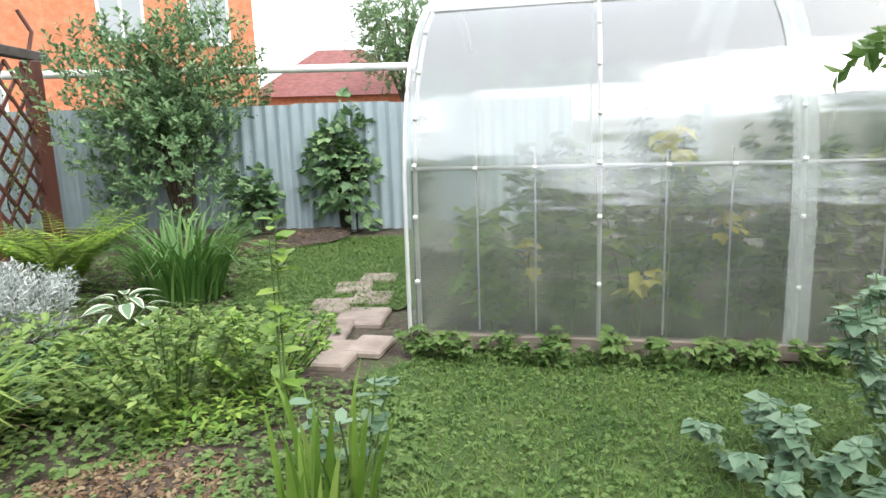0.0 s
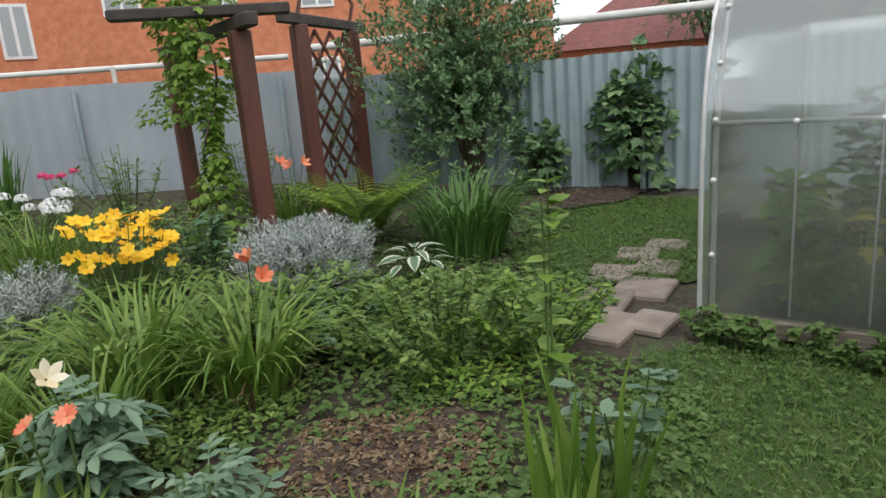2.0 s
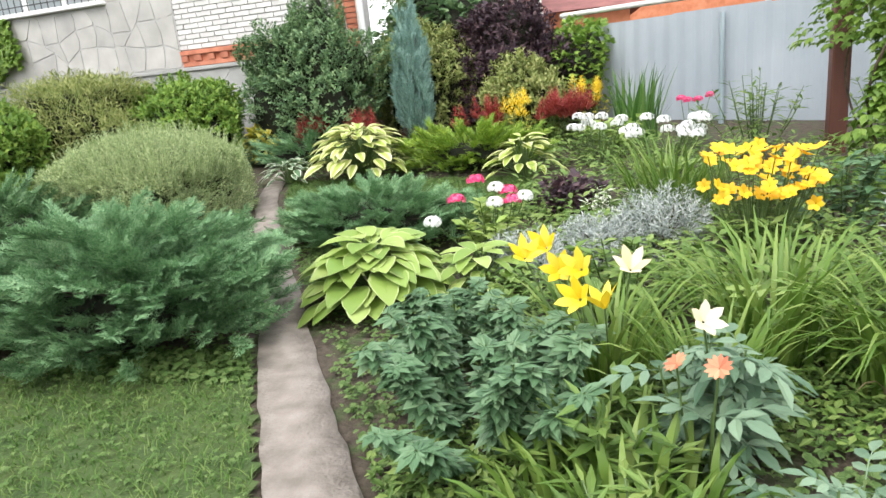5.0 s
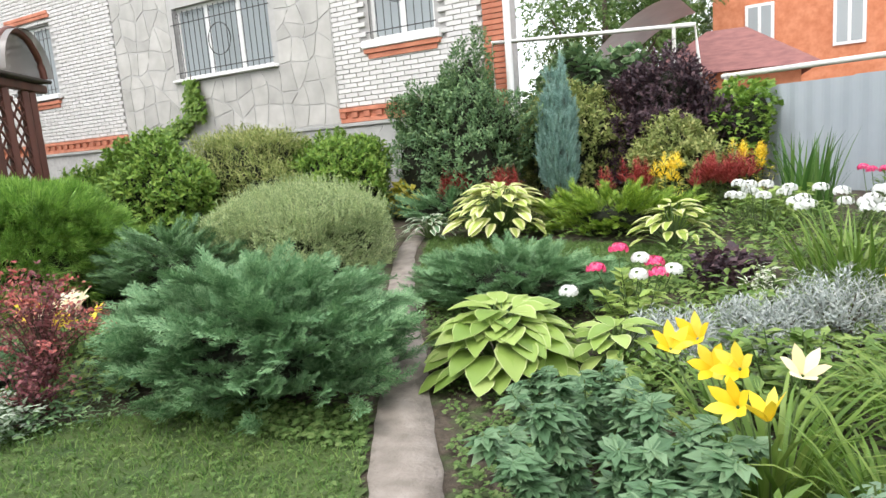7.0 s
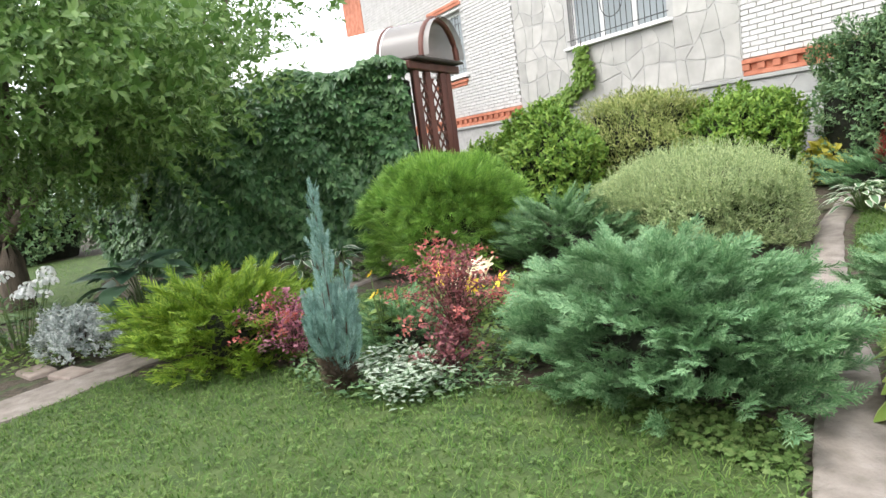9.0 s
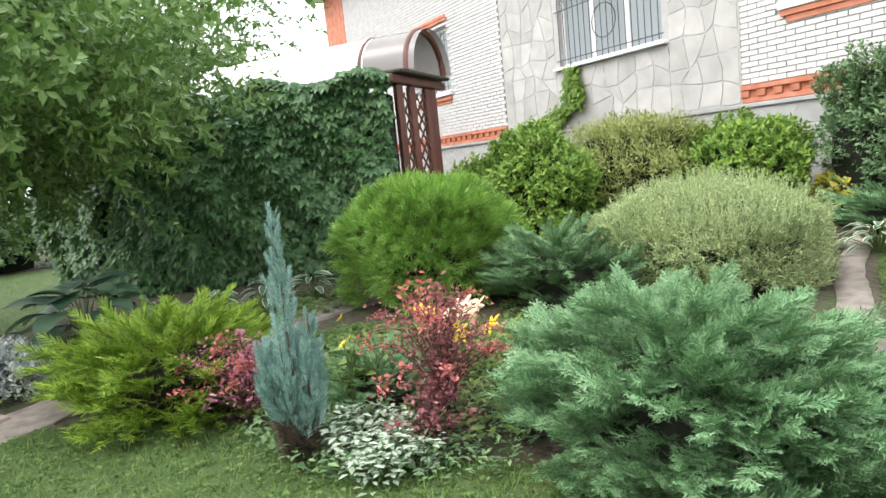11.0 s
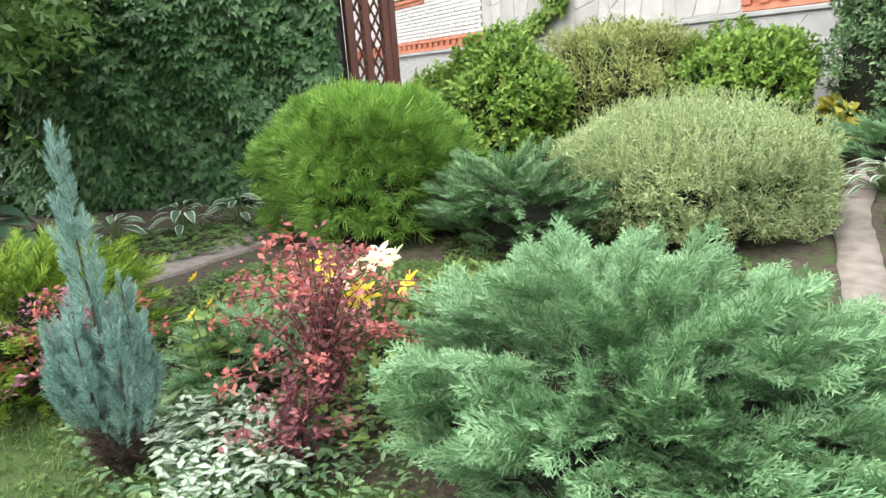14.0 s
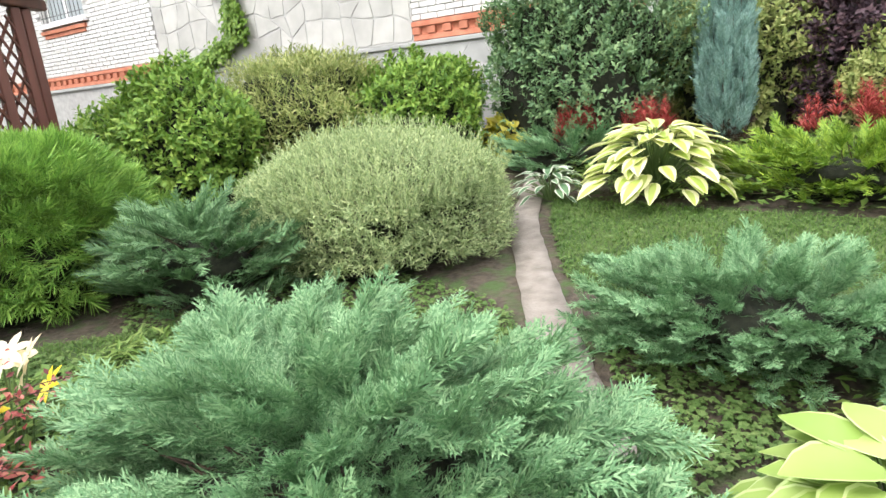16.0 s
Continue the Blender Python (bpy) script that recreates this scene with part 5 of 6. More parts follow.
corrugated("fence", (7.6, 2.6), (3.3, 7.75), 1.54, M["galv"], "galvanised corrugated steel fence with bluish sheen")
corrugated("fence", (3.3, 7.75), (-0.95, 9.75), 1.68, M["grey_steel"], "smooth grey painted profiled steel fence", 0.006, 0.2)


def pipe_run(name, pts, r, label, posts=()):
    ob = thing(name, label, "pipe")
    gpart("pipe", tube(pts, r, 10), M["pipe"], ob)
    for x, y, z in posts:
        gpart("post", tube([(x, y, float(gz(x, y))), (x, y, z)], r * 0.8, 8), M["pipe"], ob)
    return ob


pipe_run("gas_pipe", [(8.2, 2.9, 2.0), (5.4, 6.25, 1.98), (3.45, 8.0, 1.95)], 0.05, "thick whitewashed gas pipe above the fence", [(3.9, 7.55, 1.98), (7.0, 4.3, 2.0)])
pipe_run("gas_pipe", [(3.2, 7.95, 1.86), (-1.15, 9.9, 1.86)], 0.035, "white gas pipe over the grey fence", [(-1.1, 9.88, 1.9), (1.3, 8.78, 1.88)])
pipe_run("gas_pipe", [(-4.0, 8.95, 1.7), (-4.0, 8.95, 2.6), (-1.45, 9.7, 2.55), (-1.4, 9.75, 1.9)], 0.03, "thin white gas pipe frame on a tall post", [(-1.7, 9.62, 2.56)])

# ---------- rose arch: brown timber posts ----------
def lattice(ob, a, b, z0, z1, mat, step=0.22, w=0.032, th=0.014):
    a, b = np.array(a, float), np.array(b, float)
    L = np.linalg.norm(b - a)
    ang = math.atan2(b[1] - a[1], b[0] - a[0])
    H = z1 - z0
    for sd in (-1, 1):
        for c in np.arange(-H, L + 0.01, step):
            u0, u1 = max(0, c), min(L, c + H)
            if u1 - u0 < 0.08:
                continue
            zz = [u0 - c, u1 - c] if sd > 0 else [H - (u0 - c), H - (u1 - c)]
            p0, p1 = np.array((u0, zz[0])), np.array((u1, zz[1]))
            dv = (p1 - p0) / np.linalg.norm(p1 - p0)
            nv = np.array((-dv[1], dv[0])) * w / 2
            y0 = sd * th * 0.52
            v = [(q[0], y, q[1]) for y in (y0 - th / 2, y0 + th / 2) for q in (p0 - nv, p1 - nv, p1 + nv, p0 + nv)]
            f = np.array([(0, 1, 2, 3), (7, 6, 5, 4), (0, 4, 5, 1), (2, 6, 7, 3), (1, 5, 6, 2), (0, 3, 7, 4)])
            gpart("lattice_slat", turn_z((np.array(v), f), ang, (a[0], a[1], z0)), mat, ob)


def post_geo(x, y, z0, z1, w=0.07):
    return bevel_box(x - w, x + w, y - w, y + w, z0, z1, 0.012)


arch = thing("garden_arch", "brown timber garden arch with lattice sides, overgrown by a vine", "pergola", (0, 0, 0))
PA, PB, PC, PD = (1.72, 5.0), (2.66, 6.15), (3.5, 6.75), (1.62, 7.0)
for (x, y), top in ((PA, 1.84), (PB, 2.02), (PC, 2.02), (PD, 1.84)):
    gpart("post", post_geo(x, y, float(gz(x, y)) - 0.02, top, 0.075), M["post"], arch, "weathered brown square post")
lattice(arch, PB, PC, 0.45, 1.98, M["post"], 0.3, 0.04)
for p, q, z in ((PB, PC, 2.06), (PA, PD, 1.88)):
    ang = math.atan2(q[1] - p[1], q[0] - p[0])
    L = math.dist(p, q)
    gpart("beam", turn_z(bevel_box(-0.3, L + 0.3, -0.05, 0.05, -0.04, 0.06, 0.01), ang, (*p, z)), M["dark_wood"], arch)
ang = math.atan2(PB[1] - PA[1], PB[0] - PA[0])
gpart("cross_beam", turn_z(bevel_box(-0.4, 0.9, -0.06, 0.06, 0.0, 0.08, 0.01), ang + 1.9, (*PA, 1.945)), M["dark_wood"], arch)
gpart("top_rail", turn_z(bevel_box(-0.2, 1.3, -0.05, 0.05, 0.0, 0.07, 0.01), ang, (PB[0] - 0.2, PB[1], 2.5)), M["dark_wood"], arch)
for (x, y) in (PB, PC):
    gpart("strut", tube([(x, y, 2.1), (x + 0.06, y, 2.3), (x - 0.05, y, 2.5)], 0.02, 6), M["post"], arch)


def climber(name, label, at, r, z0, z1, n, tmpl, size, mat):
    x, y = at
    ob = thing(name, label, "climbing plant", (x, y, float(gz(x, y))))
    t = U(0, 1, n)
    a = U(0, 6.28, n)
    rr = r * (0.55 + 0.45 * np.sin(t * 9 + 1)) * np.sqrt(RNG.random(n)) + 0.03
    p = np.stack([np.cos(a) * rr, np.sin(a) * rr, z0 + t * (z1 - z0)], 1)
    Y = np.stack([np.cos(a), np.sin(a), U(-0.9, 0.2, n)], 1)
    Z = np.stack([np.cos(a), np.sin(a), np.full(n, 0.9)], 1)
    gpart("foliage", scatter(tmpl, p, Y, Z, size * U(0.6, 1.2, n)), mat, ob)
    k = np.linspace(0, 1, 20)
    gpart("stem", tube(np.column_stack([0.1 * np.cos(k * 9), 0.1 * np.sin(k * 9), k * z1]), 0.01, 5), M["twig"], ob)
    return ob


climber("climbing_vine", "bright green climbing vine on the arch post", (1.5, 5.35), 0.34, 0.05, 2.25, 900, LOBED, 0.075, M["hop"])
climber("climbing_vine", "bright green climbing vine hanging from the arch", (1.62, 6.4), 0.5, 1.0, 2.5, 900, LOBED, 0.075, M["hop"])
climber("climbing_rose", "thin rambling stems with small leaves on the lattice", (3.05, 6.4), 0.4, 0.1, 1.6, 500, LEAF, 0.05, M["peren"])

# ---------- arbour with arched roof and creeper wall ----------
arb = thing("arbour", "brown timber arbour with lattice panels and an arched polycarbonate roof", "arbour", (0, 0, 0))
AX, AY = -8.68, 4.68
ux, uy = -0.80, -0.60
ex, ey = -0.60, 0.80
W = 1.08
for k in (0.0, 0.35, 0.82, 1.0):
    px, py = AX + ex * W * k, AY + ey * W * k
    gpart("post", post_geo(px, py, float(gz(px, py)) - 0.02, 2.4, 0.05), M["post"], arb)
lattice(arb, (AX, AY), (AX + ex * W * 0.82, AY + ey * W * 0.82), 0.6, 2.3, M["post"], 0.2, 0.03)
px, py = AX + ex * W, AY + ey * W
for k in (2.0, 4.0):
    for c in (0, 1):
        qx, qy = AX + ux * k + ex * W * c, AY + uy * k + ey * W * c
        gpart("post", post_geo(qx, qy, 0.0, 2.4, 0.05), M["post"], arb)
ea = math.atan2(ey, ex)
gpart("beam", turn_z(bevel_box(-0.3, W + 0.35, -0.08, 0.05, 0, 0.11, 0.012), ea, (AX, AY, 2.4)), M["post"], arb)
gpart("beam", turn_z(bevel_box(-0.25, W + 0.25, -0.2, 0.1, 0.115, 0.16, 0.012), ea, (AX, AY, 2.4)), M["dark_wood"], arb)
th = np.linspace(0, np.pi, 21)
rad = W / 2 + 0.08
cxm, cym = AX + ex * W / 2, AY + ey * W / 2
arc = np.stack([np.cos(th) * rad, np.sin(th) * 0.56], 1)


def arc_pts(k, sc=1.0):
    return np.array([(cxm + ux * k + ex * c * sc, cym + uy * k + ey * c * sc, 2.56 + s * sc) for c, s in arc])


gpart("arch_rib", tube(arc_pts(-0.18, 0.97), 0.045, 8), M["post"], arb, "bent brown timber rib")
gpart("arch_rib", tube(arc_pts(0.5, 0.97), 0.035, 8), M["post"], arb)
r0, r1, r2 = arc_pts(-0.3), arc_pts(0.45), arc_pts(4.3)
for a, b, m in ((r0, r1, "smoke"), (r1, r2, "white_poly")):
    gpart("roof_sheet", (np.concatenate([a, b]), np.array([(i, i + 1, 22 + i, 21 + i) for i in range(20)])), M[m], arb, "curved polycarbonate roof sheet")


def creeper_wall(name, label, a, b, z1, depth, n, size, mat):
    a, b = np.array(a, float), np.array(b, float)
    t = unit(b - a)
    L = np.linalg.norm(b - a)
    nr = np.array((-t[1], t[0]))
    if nr[0] < 0:
        nr = -nr
    ob = thing(name, label, "climbing plant", (a[0], a[1], 0))
    s, z = U(0, L, n), z1 * RNG.random(n) ** 0.9
    out = depth * 0.5 * (0.75 + 0.25 * np.sin(s * 2.3 + z * 2) + 0.2 * np.sin(s * 6 - z * 5)) * (1 - 0.25 * (z / z1) ** 4)
    top = RNG.random(n) < 0.12
    z = np.where(top, z1 * (1 + 0.04 * np.sin(s * 5)), z)
    out = np.where(top, U(-1, 1, n) * depth * 0.4, out + U(-0.12, 0.02, n))
    p = np.column_stack([s[:, None] * t + out[:, None] * nr, z + 0.05])
    Y = np.column_stack([nr[0] * 0.6 + U(-0.5, 0.5, n), nr[1] * 0.6 + U(-0.5, 0.5, n), U(-1.0, 0.1, n)])
    Z = np.column_stack([np.full(n, nr[0]), np.full(n, nr[1]), U(0.2, 1.1, n)])
    gpart("foliage", scatter(CREEPER, p, Y, Z, size * U(0.55, 1.2, n)), mat, ob)
    # near-black block behind the creeper leaves, painted shade for the gaps
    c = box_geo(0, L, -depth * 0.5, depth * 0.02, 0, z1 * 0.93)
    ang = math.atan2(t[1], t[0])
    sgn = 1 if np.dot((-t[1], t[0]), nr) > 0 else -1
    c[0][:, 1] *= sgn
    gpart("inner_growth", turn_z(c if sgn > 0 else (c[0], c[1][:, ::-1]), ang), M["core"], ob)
    return ob


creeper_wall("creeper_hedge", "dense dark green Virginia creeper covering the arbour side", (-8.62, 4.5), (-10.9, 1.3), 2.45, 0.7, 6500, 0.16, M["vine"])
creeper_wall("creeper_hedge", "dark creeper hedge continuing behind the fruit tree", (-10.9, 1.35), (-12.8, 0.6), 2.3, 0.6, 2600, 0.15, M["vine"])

# ---------- shrubs of the left bed ----------
juniper("spreading_juniper", "large spreading blue-green juniper overhanging the lawn and path", (-2.92, 3.02), 0.98, 0.7, 0.61, 370, M["jun_blue"], -0.3, 0.16, seed=5)
spire("columnar_juniper", "slim steel-blue columnar juniper at the lawn edge", (-3.98, 1.57), 0.2, 1.27, 1700, M["jun_spire"], 0.1)
barberry("red-leaved barberry bush with arching shoots among junipers", (-3.85, 2.3), 32, 0.5, 0.66, 100, M["barb"], M["barbtip"], 2)
barberry("low dark red barberry shoots at the bed edge", (-3.6, 2.08), 12, 0.26, 0.3, 70, M["barbdark"], M["barb"], 3)
barberry("arching pink-leaved barberry beside the golden juniper", (-4.7, 1.5), 24, 0.4, 0.44, 90, M["barbpink"], M["barbtip"], 4, (-0.12, -0.05))
barberry("long arching red barberry shoots before the pine", (-4.35, 2.45), 9, 0.5, 0.52, 60, M["barb"], M["barbtip"], 6, (0.1, 0.2))
juniper("golden_juniper", "wide golden-green juniper beside the concrete path", (-5.5, 1.2), 0.85, 0.68, 0.55, 200, M["jun_gold"], 0, 0.17, FEATHER_SMALL, 7, per=10)
juniper("green_juniper", "small grey-green carpet juniper under the barberry", (-4.3, 2.12), 0.36, 0.3, 0.36, 60, M["jun_blue"], 0, 0.1, FEATHER_SMALL, 8)
juniper("dwarf_juniper", "feathery dark green juniper between pine and willow", (-5.4, 4.4), 0.72, 0.58, 0.62, 150, M["jun_dark"], 0, 0.17, FEATHER_SMALL, 9, per=10)
bush("mountain_pine", "rounded bright green dwarf pine", (-6.75, 3.88), 0.84, 0.84, 1.28, 2500, PSHOOT, 0.2, M["pine"], (0, 0, 0.3), "pine", 0.78, 0.12, 6, 0.22)
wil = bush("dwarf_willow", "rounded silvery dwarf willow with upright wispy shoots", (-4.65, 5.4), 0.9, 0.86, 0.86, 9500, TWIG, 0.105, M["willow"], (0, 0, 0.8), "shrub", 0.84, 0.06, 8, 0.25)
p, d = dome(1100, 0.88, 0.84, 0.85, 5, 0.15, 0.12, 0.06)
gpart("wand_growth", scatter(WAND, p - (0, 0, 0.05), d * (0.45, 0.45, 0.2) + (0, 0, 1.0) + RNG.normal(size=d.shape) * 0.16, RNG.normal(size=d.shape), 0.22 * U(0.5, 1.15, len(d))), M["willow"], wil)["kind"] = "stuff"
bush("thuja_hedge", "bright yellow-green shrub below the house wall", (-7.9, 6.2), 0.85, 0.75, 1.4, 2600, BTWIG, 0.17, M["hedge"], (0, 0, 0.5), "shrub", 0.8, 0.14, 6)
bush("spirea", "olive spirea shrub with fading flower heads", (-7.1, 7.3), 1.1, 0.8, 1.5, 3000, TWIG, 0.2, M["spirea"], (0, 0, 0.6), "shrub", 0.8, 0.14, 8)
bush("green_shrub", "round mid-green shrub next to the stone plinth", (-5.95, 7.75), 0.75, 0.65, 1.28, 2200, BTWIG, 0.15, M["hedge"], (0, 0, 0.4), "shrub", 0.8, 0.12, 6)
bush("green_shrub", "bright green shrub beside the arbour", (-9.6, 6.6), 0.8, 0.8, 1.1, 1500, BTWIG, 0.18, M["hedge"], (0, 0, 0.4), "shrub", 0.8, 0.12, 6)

# dead-nettle with white-edged leaves
lam = leafy("dead_nettle", "low white-variegated dead nettle at the lawn edge", (-3.72, 1.86), 0.34, 0.16, 10, LEAF, 0.03, M["peren"], stems=10)
g = scatter(leaf_geo(1, 0.75, 0.2, 0.2, 2, 0.3)[:3], np.column_stack([U(-0.36, 0.3, 750), U(-0.22, 0.22, 750), U(0.02, 0.18, 750)]), np.column_stack([U(-1, 1, 750), U(-1, 1, 750), U(-0.1, 0.4, 750)]),
            np.tile((0, 0, 1.0), (750, 1)), U(0.03, 0.055, 750))
gpart("variegated_leaves", (g[0], g[1], 1 - g[2]), [M["peony"], M["nettle"]], lam, "white leaves with green margins")

dh = leafy("yellow_dahlia", "small yellow dahlia with upright green stems", (-4.25, 1.95), 0.12, 0.45, 60, LEAF, 0.1, M["peren"], stems=5)
flowers(dh, [(-0.03, 0, 0.58), (0.1, -0.05, 0.47), (-0.1, 0.06, 0.44)], bloom_geo(9, 0.032, 0.5, 0.4, 0.1), M["p_yellow"], centre=0.008)
ll = leafy("lily", "cream and yellow lilies flowering behind the barberry", (-4.4, 2.72), 0.22, 0.33, 90, NARROW, 0.13, M["peren"], stems=8)
flowers(ll, [(U(-0.24, 0.24), U(-0.2, 0.2), U(0.36, 0.48)) for _ in range(9)], bloom_geo(6, 0.085, 0.45, 0.45, 0.5), M["p_cream"], label="cream lily flower")
flowers(ll, [(U(-0.24, 0.24), U(-0.2, 0.2), U(0.34, 0.45)) for _ in range(7)], bloom_geo(6, 0.075, 0.5, 0.45, 0.5), M["p_yellow"], label="yellow lily flower")

# along the left path
ph = leafy("white_phlox", "white phlox in full flower beside the path", (-7.3, -0.35), 0.45, 0.55, 260, NARROW, 0.12, M["dark"], stems=18)
flowers(ph, [(U(-0.42, 0.42), U(-0.4, 0.4), U(0.5, 0.72)) for _ in range(22)], phlox_head(0.075, 40), M["p_white"], name="flower_head", facing=(0, 0, 1))
bush("silver_ragwort", "silvery felted foliage plant by the path", (-6.55, 0.15), 0.36, 0.3, 0.42, 900, BTWIG, 0.08, M["silver"], (0, 0, 1.0), "perennial", 0, 0.15, 10, 0.6)
hosta("blue_hosta", "large blue-green hosta with round leaves", (-8.0, 0.75), 0.75, 0.55, 34, 0.34, M["hosta_dark"], 0.0, None, width=0.8)
for k, (x, y) in enumerate(((-7.9, 1.9), (-8.05, 2.5), (-8.1, 3.05), (-7.95, 1.4))):
    hosta("edged_hosta", "narrow dark green hosta with pale leaf edges under the creeper", (x, y), 0.32, 0.28, 16, 0.2, M["hosta_dark"], 0.25, M["white_edge"], "hostas under the creeper", 0.4)

tree("pear_tree", "old fruit tree with green pears and drooping leafy branches", (-10.2, -0.6), 4.5, 0.17, (2.2, 0.7, 2.6, 2.8, 2.0, 1.45), 7500, M["pear"], 0.075, fruit=26, limbs=9, trunk_h=1.3)
tree("garden_tree", "tall green deciduous tree beyond the arbour", (-17.0, 3.0), 8, 0.2, (0, 0, 4.4, 3.0, 3.0, 2.6), 1700, M["pear"], 0.12)
tree("garden_tree", "green deciduous tree on the far lawn", (-20.0, -3.5), 7, 0.2, (0, 0, 3.4, 3.4, 3.4, 2.6), 1700, M["dark"], 0.12)
bush("far_shrub", "dark green shrubs across the far lawn", (-17.5, -1.0), 1.6, 1.6, 1.6, 1400, BTWIG, 0.25, M["dark"], category="shrub")
bush("far_shrub", "dark green shrubs across the far lawn", (-15.5, -4.5), 1.8, 1.6, 1.8, 1400, BTWIG, 0.25, M["dark"], category="shrub")

# ---------- right bed along the path ----------
hosta("green_hosta", "large light green hosta at the path edge", (-1.55, 3.5), 0.52, 0.38, 120, 0.2, M["hosta"], 0.12, M["hosta_edge"], width=0.72)
hosta("green_hosta", "small light green hosta behind the large one", (-1.0, 3.75), 0.36, 0.26, 36, 0.17, M["hosta"], 0.15, M["hosta_edge"])
juniper("spreading_juniper", "low blue-green juniper on the grass by the path", (-2.05, 4.74), 0.76, 0.5, 0.4, 170, M["jun_blue"], 0, 0.14, FEATHER, 11)
hosta("variegated_hosta", "big hosta with cream leaves and green centres", (-3.15, 7.0), 0.78, 0.56, 130, 0.24, M["hosta_mid"], 0.55, M["cream"], width=0.5)
hosta("variegated_hosta", "small hosta with white-edged leaves beside the path", (-4.0, 6.85), 0.42, 0.26, 40, 0.15, M["peony"], 0.35, M["white_edge"], width=0.45)
juniper("golden_juniper", "low golden-green juniper behind the grass", (-1.9, 7.15), 0.8, 0.45, 0.45, 110, M["jun_gold"], 0, 0.18, FEATHER_SMALL, 12)
juniper("spreading_juniper", "blue-green juniper behind the cream hosta", (-4.25, 7.75), 0.6, 0.4, 0.42, 60, M["jun_blue"], 0, 0.18, FEATHER_SMALL, 13)
bush("golden_shrub", "golden yellow leafy shrub at the path end", (-5.05, 8.25), 0.4, 0.35, 0.52, 420, LEAF, 0.17, M["gold_leaf"], (0, 0, 0.2), "shrub", 0.6, 0.1, 4)
spire("columnar_juniper", "tall steel-blue columnar juniper in front of the dark shrubs", (-2.95, 8.5), 0.34, 1.85, 4600, M["jun_spire"], 0.18, 26, 9, 0.02, 1.12)
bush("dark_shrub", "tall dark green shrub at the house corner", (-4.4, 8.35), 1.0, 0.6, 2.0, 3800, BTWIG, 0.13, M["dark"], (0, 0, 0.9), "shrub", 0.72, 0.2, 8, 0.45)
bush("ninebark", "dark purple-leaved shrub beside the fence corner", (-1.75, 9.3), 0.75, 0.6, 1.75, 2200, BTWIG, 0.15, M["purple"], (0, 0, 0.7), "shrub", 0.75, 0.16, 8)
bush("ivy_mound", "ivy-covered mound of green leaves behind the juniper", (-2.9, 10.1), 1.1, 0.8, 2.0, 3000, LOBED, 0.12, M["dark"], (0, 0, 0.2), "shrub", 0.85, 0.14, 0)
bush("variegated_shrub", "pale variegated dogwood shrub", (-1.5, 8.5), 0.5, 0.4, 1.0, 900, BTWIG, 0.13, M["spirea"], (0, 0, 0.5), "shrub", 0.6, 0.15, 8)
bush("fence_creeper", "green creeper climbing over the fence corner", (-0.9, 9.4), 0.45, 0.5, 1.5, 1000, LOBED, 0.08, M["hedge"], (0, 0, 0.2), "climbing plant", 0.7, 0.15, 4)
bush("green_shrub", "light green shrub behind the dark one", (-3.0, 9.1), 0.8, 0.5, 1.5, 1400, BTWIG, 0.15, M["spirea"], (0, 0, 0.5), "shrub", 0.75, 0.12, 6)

for (x, y), n in (((-4.15, 7.95), 9), ((-3.45, 7.9), 8), ((-1.95, 7.9), 10), ((-1.15, 8.0), 12), ((-0.85, 8.25), 10)):
    s = leafy("astilbe", "red astilbe with feathery flower plumes", (x, y), 0.3, 0.34, 130, LEAF, 0.09, M["peren"], stems=9, group="red astilbes in the back bed")
    flowers(s, [(U(-0.28, 0.28), U(-0.2, 0.2), U(0.28, 0.42)) for _ in range(n)], plume_geo(0.3, 0.09, 130), M["p_red"], name="plume", facing=(U(-0.1, 0.1), 0, 1))
for x, y in ((-1.5, 7.75), (-0.65, 8.5)):
    s = leafy("yellow_loosestrife", "yellow flowering perennial in the back bed", (x, y), 0.24, 0.5, 120, NARROW, 0.1, M["gold_leaf"], stems=9, group="yellow perennials")
    flowers(s, [(U(-0.24, 0.24), U(-0.2, 0.2), U(0.4, 0.6)) for _ in range(8)], plume_geo(0.2, 0.07, 80), M["p_yellow"], name="plume", facing=(0, 0, 1))
hosta("variegated_hosta", "hosta with cream-edged leaves in the bed", (-1.2, 6.55), 0.48, 0.4, 44, 0.18, M["hosta_mid"], 0.42, M["cream"], width=0.5)
strap_clump("iris_clump", "upright dark iris blades before the fence", (-0.15, 8.0), 0.25, 0.85, 90, M["strap_dark"], 0.03, (0.2, 0.8))
for (x, y), n in (((0.1, 6.5), 16), ((-0.5, 6.95), 10)):
    s = leafy("white_phlox", "low white phlox in flower", (x, y), 0.36, 0.38, 240, NARROW, 0.1, M["peren"], stems=14, group="white phlox in the back bed")
    flowers(s, [(U(-0.36, 0.36), U(-0.25, 0.25), U(0.36, 0.5)) for _ in range(n)], phlox_head(0.065, 36), M["p_white"], name="flower_head", facing=(0, 0, 1))
s = leafy("red_phlox", "pinkish red phlox before the fence", (0.45, 7.6), 0.25, 0.4, 150, NARROW, 0.1, M["peren"], stems=8)
flowers(s, [(U(-0.22, 0.22), U(-0.15, 0.15), U(0.42, 0.55)) for _ in range(4)], phlox_head(0.05, 30), M["p_pink"], name="flower_head", facing=(0, 0, 1))
leafy("hydrangea", "broad light green perennial before the fence", (-0.3, 7.5), 0.45, 0.4, 260, LEAF, 0.13, M["hosta"], stems=14)
leafy("tall_perennial", "mixed tall green perennials by the fence", (1.0, 7.3), 0.55, 0.75, 420, NARROW, 0.12, M["peren"], stems=22)
